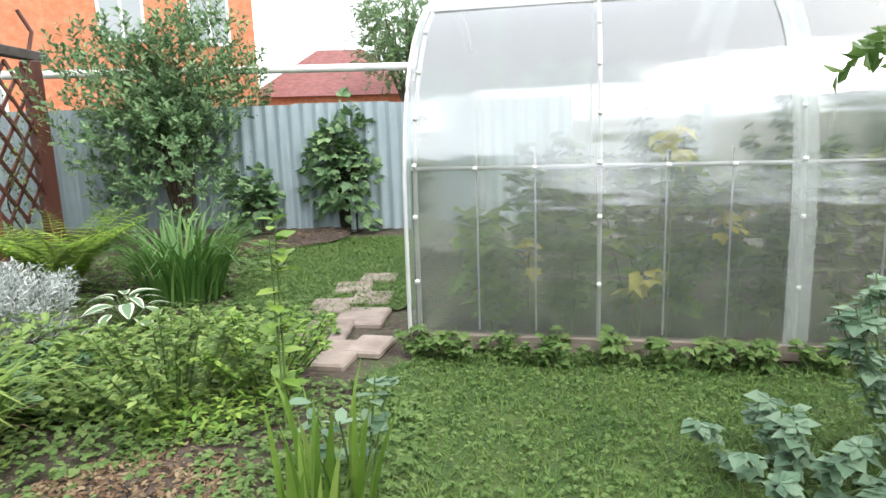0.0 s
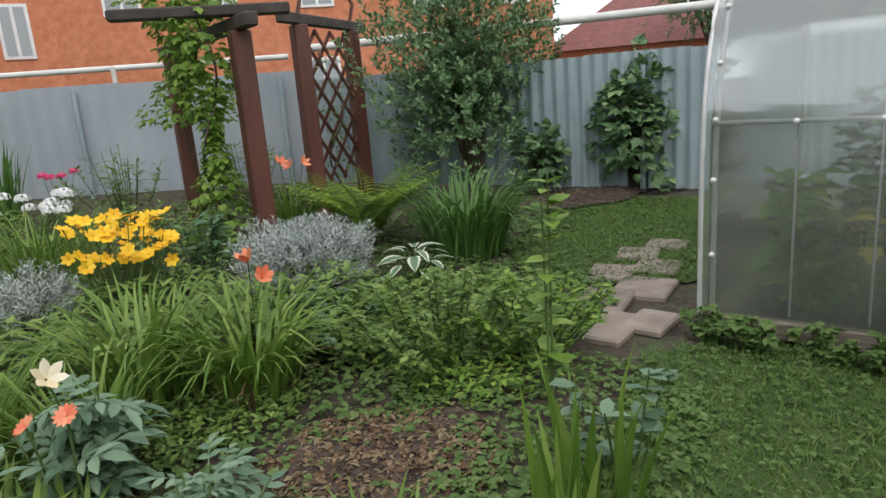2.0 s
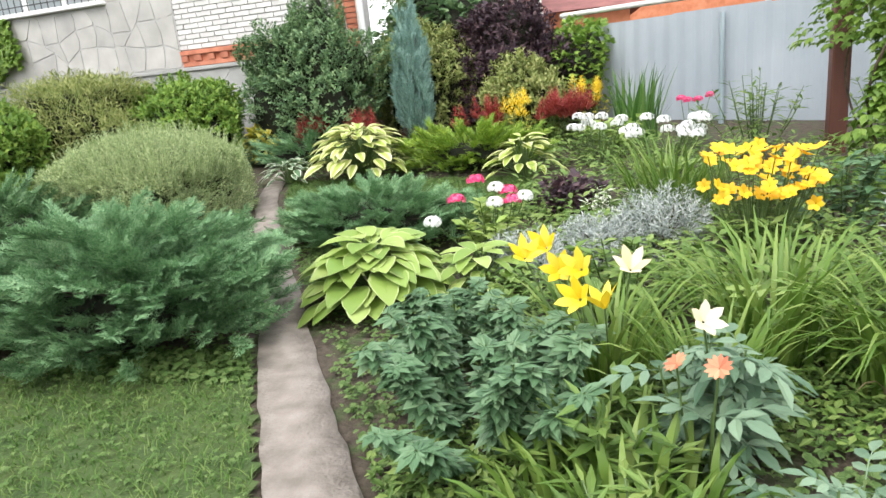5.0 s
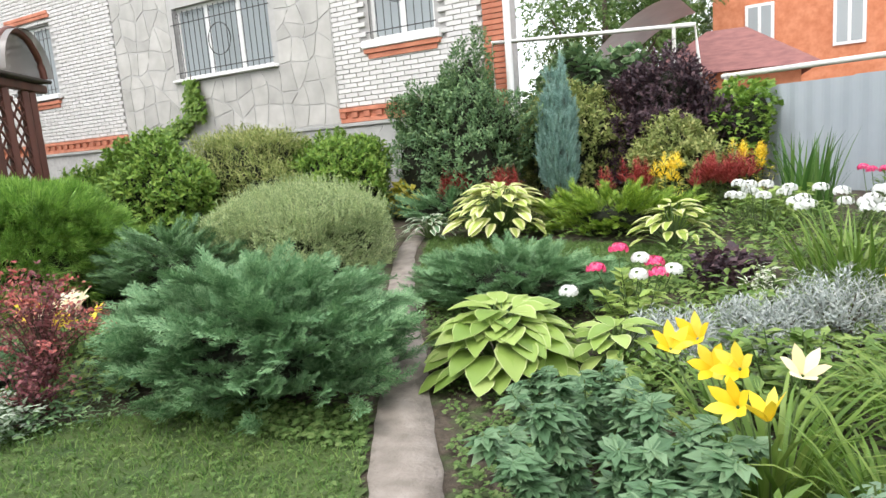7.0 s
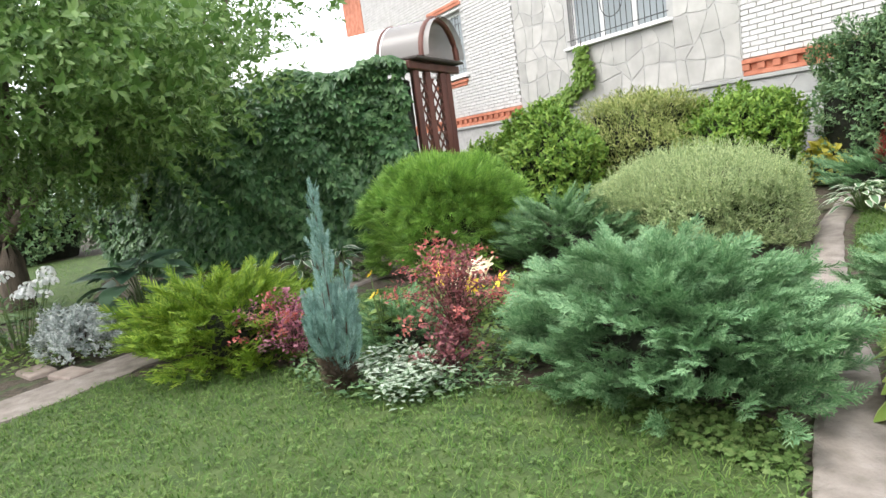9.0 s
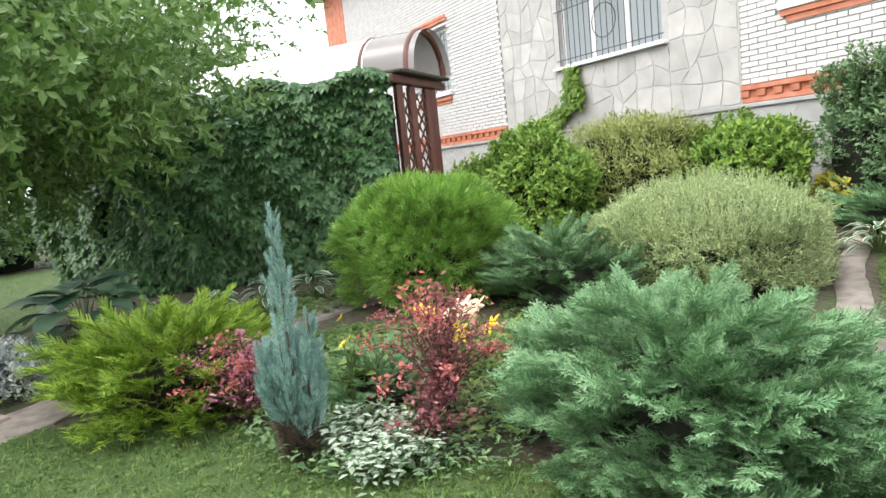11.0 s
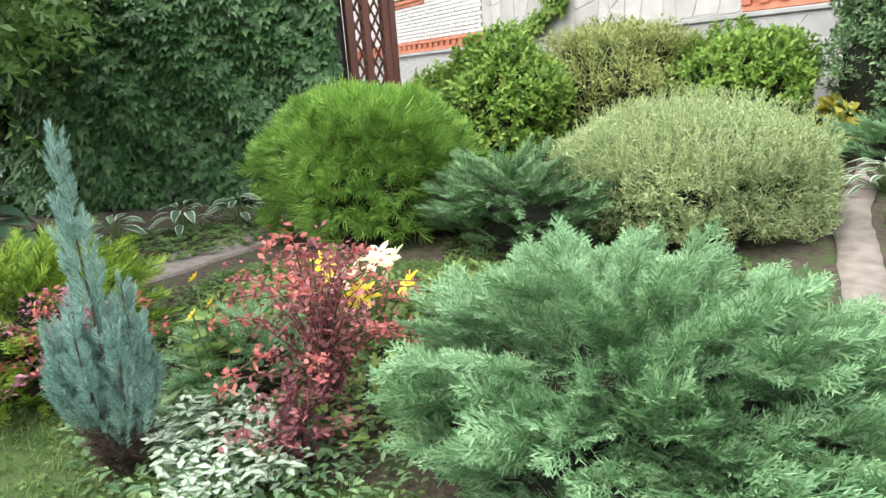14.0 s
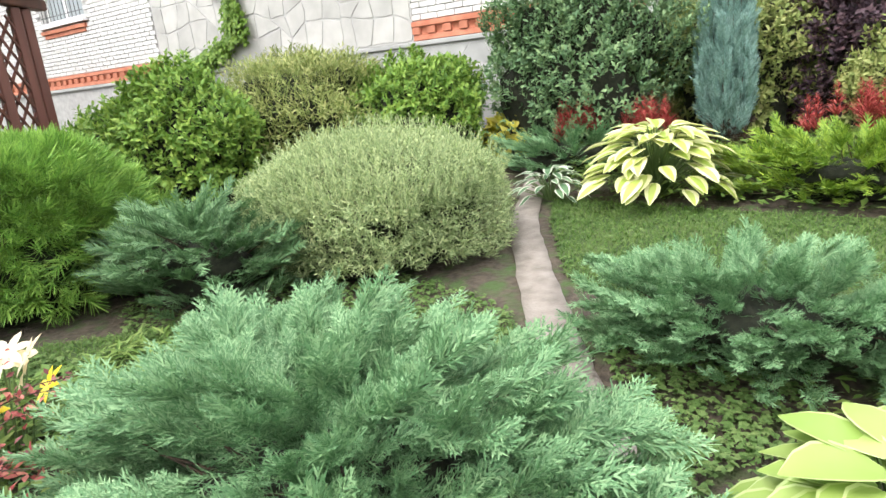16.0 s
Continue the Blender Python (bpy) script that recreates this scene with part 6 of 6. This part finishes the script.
leafy("tall_perennial", "mixed tall green perennials by the fence", (2.3, 7.4), 0.5, 0.8, 420, NARROW, 0.12, M["peren"], stems=22)
bush("dark_heuchera", "purple-brown leaved perennial in the middle of the bed", (-0.62, 5.3), 0.28, 0.28, 0.3, 420, LOBED, 0.06, M["purple"], (0, 0, 0.3), "perennial", 0, 0.2, 8, 0.7)
s = leafy("pink_phlox", "crimson and white phlox beside the juniper", (-1.08, 4.45), 0.24, 0.36, 200, LEAF, 0.1, M["hosta"], stems=10)
flowers(s, [(-0.08, 0.0, 0.5), (0.13, 0.05, 0.41), (0.17, -0.03, 0.36), (-0.2, -0.1, 0.39)], phlox_head(0.062, 46), M["p_pink"], name="flower_head", facing=(0, 0, 1), label="crimson phlox head")
flowers(s, [(0.05, 0.03, 0.44), (0.06, -0.08, 0.36), (0.25, 0.0, 0.38), (-0.3, -0.35, 0.3)], phlox_head(0.058, 46), M["p_white"], name="flower_head", facing=(0, 0, 1), label="white phlox head")
for x, y, h in ((-0.75, 3.95, 0.26), (-0.3, 4.2, 0.3), (0.05, 4.3, 0.42)):
    bush("silver_ragwort", "silvery grey foliage plant in the bed", (x, y), 0.28, 0.22, h, 420, TWIG, 0.1, M["silver"], (0, 0, 1.2), "perennial", 0, 0.15, 8, 0.7, group="silver plants in the bed")
leafy("variegated_phlox", "small cream-variegated perennial with narrow leaves", (-0.25, 4.9), 0.25, 0.35, 160, NARROW, 0.09, M["white_edge"], stems=9)
leafy("bed_perennial", "green leafy perennials filling the bed", (-0.15, 3.35), 0.45, 0.4, 380, LEAF, 0.1, M["peren"], stems=20)
leafy("bed_perennial", "green leafy perennials filling the bed", (0.1, 5.5), 0.5, 0.42, 420, LEAF, 0.09, M["peren"], stems=20)
leafy("bed_perennial", "dark green perennials beside the arch", (1.1, 4.6), 0.45, 0.5, 420, LEAF, 0.1, M["peony"], stems=20)
leafy("bed_perennial", "green perennials behind the arch posts", (2.1, 5.6), 0.5, 0.45, 420, LEAF, 0.1, M["peren"], stems=20)

pe = leafy("peony", "blue-green peony bush at the path edge", (-0.58, 2.15), 0.5, 0.44, 1000, CREEPER, 0.085, M["peony"], "peony", 26)
leafy("peony", "blue-green peony foliage towards the hosta", (-0.85, 2.75), 0.36, 0.36, 420, CREEPER, 0.08, M["peony"], "peony", 20)
strap_clump("lily_clump", "young green lily shoots in the bed", (-0.15, 1.72), 0.3, 0.3, 110, M["strap"], 0.03, (0.6, 1.6))
leafy("bed_perennial", "leafy green shoots at the bed front", (-0.05, 1.45), 0.35, 0.24, 320, NARROW, 0.13, M["peren"], stems=22)
leafy("bed_perennial", "leafy green shoots between peony and dahlia", (-0.2, 2.0), 0.3, 0.3, 260, NARROW, 0.13, M["peren"], stems=18)
yl = strap_clump("yellow_daylily", "yellow daylilies with arching green leaves", (-0.2, 2.55), 0.16, 0.55, 110, M["strap"], 0.022, (0.8, 1.9))
YB = bloom_geo(6, 0.095, 2.3, 0.42, 0.3)
flowers(yl, [(-0.3, 0.02, 0.54), (-0.22, 0.06, 0.57), (-0.16, -0.02, 0.5), (-0.08, -0.06, 0.52), (-0.07, -0.24, 0.47), (0.01, -0.24, 0.44)], YB, M["p_yellow"], label="yellow daylily bloom")
flowers(yl, [(0.09, -0.01, 0.5)], YB, M["p_cream"], label="cream daylily bloom")
cd = strap_clump("cream_daylily", "daylily clump with a cream bloom", (0.16, 2.35), 0.14, 0.5, 90, M["strap"], 0.02, (0.8, 1.9))
flowers(cd, [(-0.07, -0.42, 0.55)], bloom_geo(6, 0.062, 1.7, 0.5, 0.3), M["p_cream"], stem_base=(-0.02, -0.1, 0))
da = leafy("dahlia", "grey-green dahlia with one coral flower", (0.12, 2.08), 0.2, 0.44, 150, PINNATE, 0.125, M["dahlia"], "dahlia", 14)
flowers(da, [(-0.0, -0.26, 0.47), (-0.1, -0.2, 0.45)], bloom_geo(12, 0.036, 0.5, 0.45, 0.2), M["p_coral"])
leafy("dahlia", "young grey-green dahlia at the mulch edge", (0.34, 1.62), 0.26, 0.25, 130, PINNATE, 0.11, M["dahlia"], "dahlia", 18)
strap_clump("daylily", "dense clump of light green daylily leaves", (0.85, 2.6), 0.17, 0.6, 170, M["strap"], 0.024, (1.2, 2.7), dry=8)
strap_clump("daylily", "arching daylily leaves in the middle of the bed", (0.45, 3.0), 0.3, 0.62, 200, M["strap"], 0.022, (1.3, 2.6))
strap_clump("daylily", "grassy daylily leaves behind the yellow flowers", (0.15, 5.0), 0.3, 0.7, 150, M["strap"], 0.02, (0.7, 1.7))
od = strap_clump("orange_daylily", "daylily with orange blooms by the silver bush", (1.05, 3.1), 0.16, 0.5, 90, M["strap"], 0.022, (0.8, 2.0))
flowers(od, [(-0.1, -0.25, 0.56), (-0.06, -0.3, 0.48)], bloom_geo(6, 0.075, 1.7, 0.5, 0.1), M["p_coral"], stem_base=(-0.05, 0, 0))
of = strap_clump("orange_daylily", "daylily with orange blooms behind the arch", (2.05, 5.25), 0.2, 0.6, 80, M["strap"], 0.022, (0.6, 1.6))
flowers(of, [(-0.15, -0.25, 0.72), (-0.05, -0.2, 0.68), (0.06, -0.2, 0.7)], bloom_geo(6, 0.075, 1.3, 0.5, 0.2), M["p_coral"], stem_base=(0, 0, 0))
ru = leafy("coreopsis", "golden yellow coneflowers in full bloom", (0.56, 4.25), 0.34, 0.42, 360, NARROW, 0.13, M["peren"], stems=20)
flowers(ru, [(U(-0.3, 0.3), U(-0.3, 0.15), 0.34 + 0.34 * RNG.random() ** 0.8) for _ in range(64)], bloom_geo(6, 0.046, 0.75, 0.75, 0.35), M["p_amber"])
bush("silver_ragwort", "wide silvery grey bush beside the arch post", (1.62, 3.95), 0.46, 0.36, 0.52, 1300, TWIG, 0.11, M["silver"], (0, 0, 1.1), "perennial", 0, 0.12, 14, 0.65)
fern("fern", "yellow-green fern beside the dark iris clump", (2.5, 4.75), 0.95, 30)
strap_clump("daylily", "large dark green clump of daylily leaves", (3.0, 4.0), 0.3, 0.8, 280, M["strap_dark"], 0.026, (1.3, 2.6))
hosta("edged_hosta", "small white-variegated hosta near the daylily", (2.3, 3.65), 0.32, 0.24, 20, 0.18, M["peony"], 0.4, M["white_edge"], width=0.42)
leafy("spirea_groundcover", "low spreading green shrub with small leaves", (1.65, 2.3), 0.52, 0.46, 1700, LEAF, 0.055, M["peren"], "shrub", 30)
leafy("spirea_groundcover", "low green shrub with small yellowing leaves", (2.08, 2.15), 0.42, 0.38, 1000, LEAF, 0.05, M["hedge"], "shrub", 24)
leafy("spirea_groundcover", "dark green leafy groundcover near the silver bush", (1.35, 3.0), 0.45, 0.26, 600, LOBED, 0.055, M["peony"], "shrub", 18)
sap = leafy("sapling", "slender young shrub with oval leaves", (1.76, 1.68), 0.05, 1.02, 46, leaf_geo(1, 0.6, 0.2, 0.2, 3)[:2], 0.105, M["hop"], "sapling", 2)
sp2 = leafy("sapling", "young honeysuckle shoot with pale round leaves", (1.6, 1.15), 0.18, 0.5, 42, leaf_geo(1, 0.62, 0.2, 0.15, 3)[:2], 0.08, M["dahlia"], "sapling", 4)
strap_clump("gladiolus", "upright pale green gladiolus blades", (1.15, 1.0), 0.1, 0.48, 15, M["strap"], 0.036, (0.05, 0.5))
strap_clump("gladiolus", "upright pale green gladiolus blades", (1.42, 1.1), 0.12, 0.5, 18, M["strap"], 0.032, (0.05, 0.5))
strap_clump("daylily", "arching daylily blades near the path", (0.75, 1.15), 0.1, 0.3, 30, M["strap"], 0.02, (0.6, 1.6))

# mallow strip at the greenhouse foot
for s in np.arange(0.0, 2.6, 0.26):
    x, y = in_gh(float(s), -0.16)
    leafy("strawberry_plant", "low lobed green leaves along the greenhouse base", (x, y), 0.17, 0.17, 60, LOBED, 0.065, M["clover"], "groundcover", 7, group="leafy strip along the greenhouse")
leafy("currant_bush", "grey-green currant bush with broad lobed leaves on the lawn", (2.62, -0.62), 0.36, 0.8, 210, LOBED, 0.085, M["dahlia"], "shrub", 13)
leafy("currant_bush", "low currant shoots with broad leaves on the lawn", (2.25, -0.2), 0.42, 0.26, 150, LOBED, 0.08, M["dahlia"], "shrub", 12)
apple = tree("apple_tree", "apple tree with a leafy branch hanging over the lawn", (0.7, -3.3), 4.2, 0.12, (0.2, 0.0, 2.9, 1.9, 1.7, 1.15), 2200, M["pear"], 0.075, limbs=6)
for k, tip in enumerate(((1.32, 3.5, 1.85), (1.2, 3.05, 1.78), (1.12, 2.92, 1.74), (1.34, 2.8, 1.42))):
    tip = np.array(tip)
    mid = tip * (0.55, 0.55, 0.5) + (0.0, 0.0, 1.5)
    gpart("limb", tube([(0.02, 0.0, 1.2), mid, tip], [0.03, 0.016, 0.004], 6), M["bark"], apple)
    p = tip + U(-1, 1, (26, 3)) * (0.12, 0.16, 0.05) + (0, 0, 0.04)
    gpart("crown", scatter(BTWIG, p, RNG.normal(size=(26, 3)) * (1, 1, 0.4) + (0, 0.3, -0.5), RNG.normal(size=(26, 3)) * 0.4 + (0, 0, 1.0), U(0.1, 0.16, 26)), M["pear"], apple)

# shrubs at the fence
bush("dark_shrub", "large loose dark green shrub with upright twigs", (4.55, 6.0), 0.95, 0.7, 2.35, 2300, BTWIG, 0.17, M["dark"], (0, 0, 0.9), "shrub", 0, 0.25, 24, 0.85)
bush("raspberry", "dark raspberry canes against the fence", (5.9, 4.75), 0.55, 0.4, 1.45, 700, LOBED, 0.13, M["dark"], (0, 0, 0.2), "shrub", 0.4, 0.18, 10, 0.6)
bush("raspberry", "low raspberry shoots against the fence", (5.1, 5.4), 0.4, 0.3, 0.7, 260, LOBED, 0.11, M["dark"], (0, 0, 0.2), "shrub", 0, 0.18, 6, 0.6)

# creeper on the house wall
wc = thing("wall_creeper", "yellow-green creeper climbing up to the window", "climbing plant", (0, FY - 0.12, 0))
t = RNG.random(1500)
px = -12.3 + 2.1 * np.clip(t * 1.4, 0, 1) + RNG.normal(size=1500) * (0.25 * (1 - t) + 0.07)
pz = 1.45 + np.where(t < 0.7, t * 1.0, 0.7 + (t - 0.7) * 2.2) + RNG.normal(size=1500) * 0.1 * (1 - t)
gpart("foliage", scatter(LOBED, np.column_stack([px, U(-0.08, 0.08, 1500), pz]), np.column_stack([U(-0.6, 0.6, 1500), np.full(1500, -0.5), U(-1, 0, 1500)]),
                         np.tile((0, -1.0, 0.6), (1500, 1)), U(0.05, 0.1, 1500)), M["hop"], wc)
gpart("stem", tube([(-12.3, 0.02, 0.3), (-11.5, 0.02, 1.7), (-10.3, 0.02, 2.2), (-10.2, 0.02, 2.9)], 0.012, 5), M["twig"], wc)

# ---------- far houses and trees ----------
def far_house(label, at, turn, lx, ly, h, roof_h, wall, wins, hip=True):
    ob = thing("neighbour_house", label, "house", (*at, 0))
    ob.rotation_euler = (0, 0, turn)
    gpart("wall", box_geo(-lx / 2, lx / 2, -ly / 2, ly / 2, 0, h), wall, ob)
    e, k = 0.35, (0.35 if hip else 0.5)
    v = np.array([(-lx / 2 - e, -ly / 2 - e, h), (lx / 2 + e, -ly / 2 - e, h), (lx / 2 + e, ly / 2 + e, h), (-lx / 2 - e, ly / 2 + e, h),
                  (-lx / 2 * (1 - k * 2) * hip - (0 if hip else lx / 2 + e), 0, h + roof_h), (lx / 2 * (1 - k * 2) * hip + (0 if hip else lx / 2 + e), 0, h + roof_h)])
    gpart("roof", (v, np.array([(0, 1, 5, 4), (2, 3, 4, 5), (1, 2, 5, 5), (3, 0, 4, 4), (0, 3, 2, 1)])[:, :]), M["roof_red"], ob)
    for x, z, w, hh in wins:
        wn = gpart("window", box_geo(x - w / 2, x + w / 2, -ly / 2 - 0.05, -ly / 2 + 0.02, z, z + hh), M["white"], ob, "white window frame")
        gpart("pane", box_geo(x - w / 2 + 0.1, x - 0.05, -ly / 2 - 0.06, -ly / 2 - 0.045, z + 0.1, z + hh - 0.1), M["glass"], wn)
        gpart("pane", box_geo(x + 0.05, x + w / 2 - 0.1, -ly / 2 - 0.06, -ly / 2 - 0.045, z + 0.1, z + hh - 0.1), M["glass"], wn)
    return ob


far_house("orange brick house with white windows beyond the fence", (11.2, 25.8), -0.35, 17.8, 7, 8.0, 2.5, M["obrick"], [(-6.4, 4.6, 1.2, 1.5), (-3.2, 4.6, 1.0, 1.5), (0.0, 4.6, 1.2, 1.5), (0.0, 1.4, 1.2, 1.5), (4.2, 4.4, 1.5, 2.6), (7.2, 4.4, 1.5, 2.6)])
far_house("low house with a dark red hipped roof", (24.0, 20.0), -0.9, 7.0, 6, 2.6, 2.2, M["obrick"], [(-1, 1.0, 1.0, 1.0)])
far_house("red brick house with white windows behind the garage", (1.6, 29.0), -0.1, 9, 7, 8.5, 2.5, M["obrick"], [(-3.0, 3.4, 0.9, 1.7), (-0.4, 3.4, 0.9, 1.7), (2.6, 3.4, 0.9, 1.7)])
garage = far_house("small red brick garage with gabled roof overgrown by ivy", (-1.9, 17.5), 0.1, 2.8, 3.6, 2.3, 1.1, M["obrick"], [], hip=True)
shed = thing("white_arch_roof", "pale curved sheet roof over a shed", "roof", (-3.6, 14.5, 0))
th2 = np.linspace(0, 1, 14)
sv = np.array([(-1.0 + 2.3 * q, y, 2.0 + 1.6 * math.sin(q * 1.5)) for y in (-1.2, 1.2) for q in th2])
gpart("roof_sheet", (sv, np.array([(i, i + 1, 15 + i, 14 + i) for i in range(13)])), M["white_poly"], shed)
gpart("wall", box_geo(-0.9, 1.2, -1.0, 1.0, 0, 2.1), M["mortar"], shed)
tree("garden_tree", "tall green trees behind the house", (-6.5, 24), 9, 0.25, (0, 0, 5.0, 3.2, 3.0, 3.0), 2200, M["pear"], 0.15)
tree("garden_tree", "dark conifer-like tree behind the garage", (-3.5, 30), 9, 0.25, (0, 0, 5.0, 2.8, 3.0, 3.2), 1800, M["dark"], 0.15)
tree("garden_tree", "grey-green tree behind the far red roof", (21.5, 14.5), 8, 0.22, (0, 0, 4.6, 1.8, 1.8, 2.2), 1500, M["dark"], 0.12)
for x, y in ((19, -3), (14, -8), (4, -14), (-8, -14), (-18, -12)):
    tree("boundary_tree", "dense green trees closing the plot", (x, y), 7, 0.2, (0, 0, 3.6, 3.4, 3.4, 2.8), 900, M["dark"], 0.2)

# ---------- pieces: paving slabs, bricks, flagstones ----------
paving = thing("paving", "old cracked paving slabs with grass in the joints", "paving", (0, 0, 0), kind="structure")
for x, y, w, d, a in ((2.55, 2.12, 0.42, 0.3, 0.35), (2.85, 2.42, 0.4, 0.3, 0.5), (3.2, 2.42, 0.38, 0.34, 0.45), (3.3, 2.78, 0.36, 0.3, 0.55), (3.62, 2.66, 0.34, 0.3, 0.5), (3.8, 2.98, 0.34, 0.3, 0.6), (2.75, 2.0, 0.3, 0.22, 0.3),
                      (4.15, 3.0, 0.3, 0.3, 0.5), (2.1, 3.4, 0.3, 0.22, 0.2), (1.85, 3.2, 0.26, 0.2, 0.7)):
    gpart("slab", turn_z(bevel_box(-w / 2, w / 2, -d / 2, d / 2, -0.03, 0.018, 0.012), a, (x, y, U(0.0, 0.012))), M["slab"], paving)
for x, y, a in ((-6.05, -0.7, 0.2), (-6.35, -0.15, 0.4), (-6.0, 0.1, 0.5)):
    gpart("slab", turn_z(bevel_box(-0.16, 0.16, -0.1, 0.1, -0.03, 0.03, 0.012), a, (x, y, 0.0)), M["slab"], paving)

BW, BH = 0.25, 0.065
brick_me = mesh_of("brick", bevel_box(0, BW, -0.02, 0.028, 0, BH, 0.005), M["wbrick"])
half_me = mesh_of("brick", bevel_box(0, 0.12, -0.02, 0.028, 0, BH, 0.005), M["wbrick"])


def brick_panel(x0, x1, z0, z1, holes, limit):
    rest, made = [], 0
    row = 0
    z = z0
    while z + BH < z1:
        x = x0 + (0.005 if row % 2 else -0.125)
        while x < x1 - 0.02:
            a, b = max(x, x0), min(x + BW, x1)
            if b - a > 0.06 and not any(h[0] - 0.02 < b and h[1] + 0.02 > a and h[2] - 0.1 < z + BH and h[3] > z for h in holes):
                if b - a > 0.2 and made < limit and z < 3.9:
                    o = new("brick", brick_me)
                    o.parent = house
                    o.location = (a, 0, z)
                    made += 1
                else:
                    g = bevel_box(a, b, -0.02, 0.028, z, z + BH, 0.005)
                    rest.append(g)
            x += BW + 0.01
        z += BH + 0.01
        row += 1
    v, f, _ = geo_join(rest)
    ob = gpart("brickwork", (v, f), M["wbrick"], house, "white brick courses")
    ob["kind"] = "stuff"


brick_panel(-6.86, -4.2, 1.98, 6.9, WIN[2:], 300)
brick_panel(-20.5, -12.4, 1.98, 6.9, WIN[:1], 0)
hp("corner_pier", bevel_box(-22.05, -20.52, -0.03, 0.02, 1.75, 6.95, 0.01), M["rbrick"], label="orange-red brick corner of the house")
# red brick: bands, sills, corner
for x0, x1 in ((-18.5, -12.4), (-6.86, -4.22)):
    hp("band", bevel_box(x0, x1, -0.06, 0.028, 1.90, 1.965, 0.006), M["rbrick"], label="red brick band")
    hp("band", bevel_box(x0, x1, -0.03, 0.028, 1.73, 1.80, 0.006), M["rbrick"], label="red brick band")
    hp("band_back", box_geo(x0, x1, -0.005, 0.028, 1.80, 1.90), M["rbrick"])
    tooth = mesh_of("brick", bevel_box(0, 0.12, -0.05, -0.006, 1.805, 1.895, 0.005), M["rbrick"])
    for x in np.arange(x0, x1 - 0.1, 0.24):
        o = new("brick", tooth)
        o.parent = house
        o.location = (x, 0, 0)
for w in (WIN[0], WIN[2]):
    for k, (e, z) in enumerate(((0.1, 0.13), (0.04, 0.21))):
        s = 0.12 if w is WIN[2] else 0.09
        hp("brick_sill", bevel_box(w[0] - e, w[1] + e, -0.07 + 0.03 * k, 0.028, w[2] - z - 0.065, w[2] - z + (0.005 if k == 0 else 0.01), 0.005), M["rbrick"], label="red brick course under the sill")
    for k in range(2):
        hp("brick_lintel", bevel_box(w[0] - 0.15 + 0.05 * k, w[1] + 0.15 - 0.05 * k, -0.05 - 0.0 * k, 0.028, w[3] + 0.12 + 0.08 * k, w[3] + 0.19 + 0.08 * k, 0.005), M["rbrick"])
corner = mesh_of("brick", bevel_box(-4.19, -3.86, -0.02, 0.03, 0, BH, 0.005), M["rbrick"])
z = 1.75
while z < 6.9:
    o = new("brick", corner)
    o.parent = house
    o.location = (0, 0, z)
    z += BH + 0.01


def flagstones(x0, x1, z0, z1, nx, nz, mat, holes, y=-0.012):
    gx2 = np.linspace(x0, x1, nx + 1)[:, None] + np.zeros((1, nz + 1))
    gz2 = np.zeros((nx + 1, 1)) + np.linspace(z0, z1, nz + 1)[None]
    jx, jz = (x1 - x0) / nx * 0.38, (z1 - z0) / nz * 0.38
    gx2[1:-1, :] += U(-jx, jx, (nx - 1, nz + 1))
    gz2[:, 1:-1] += U(-jz, jz, (nx + 1, nz - 1))
    for i in range(nx):
        for j in range(nz):
            q = np.array([(gx2[a, b], gz2[a, b]) for a, b in ((i, j), (i + 1, j), (i + 1, j + 1), (i, j + 1))])
            c = q.mean(0)
            if any(h[0] - 0.05 < q[:, 0].max() and h[1] + 0.05 > q[:, 0].min() and h[2] - 0.08 < q[:, 1].max() and h[3] + 0.05 > q[:, 1].min() for h in holes):
                continue
            e = (np.roll(q, -1, 0) + q) / 2 + (c - (np.roll(q, -1, 0) + q) / 2) * U(-0.12, 0.12, (4, 1))
            ring = np.empty((8, 2))
            ring[0::2], ring[1::2] = q + (c - q) * 0.06, e
            inner = c + (ring - c) * 0.965
            edge = c + (ring - c) * 0.95
            d = y - U(0.0, 0.004)
            v = np.concatenate([np.column_stack([inner[:, 0], np.full(8, 0.028), inner[:, 1]]), np.column_stack([inner[:, 0], np.full(8, d + 0.003), inner[:, 1]]), np.column_stack([edge[:, 0], np.full(8, d), edge[:, 1]])])
            f = [(k, (k + 1) % 8, 8 + (k + 1) % 8, 8 + k) for k in range(8)] + [(8 + k, 8 + (k + 1) % 8, 16 + (k + 1) % 8, 16 + k) for k in range(8)] + [(16, 17, 18, 19), (16, 19, 20, 23), (20, 21, 22, 23)]
            hp("flagstone", (v, np.array(f)), mat)


flagstones(-12.38, -10.72, 1.74, 5.2, 5, 10, M["stone"], [])
flagstones(-10.72, -8.08, 1.74, 2.76, 8, 3, M["stone"], [])
flagstones(-8.08, -6.88, 1.74, 5.2, 4, 10, M["stone"], [])
flagstones(-13.5, -3.85, 0.3, 1.64, 26, 4, M["plinth"], [], -0.066)
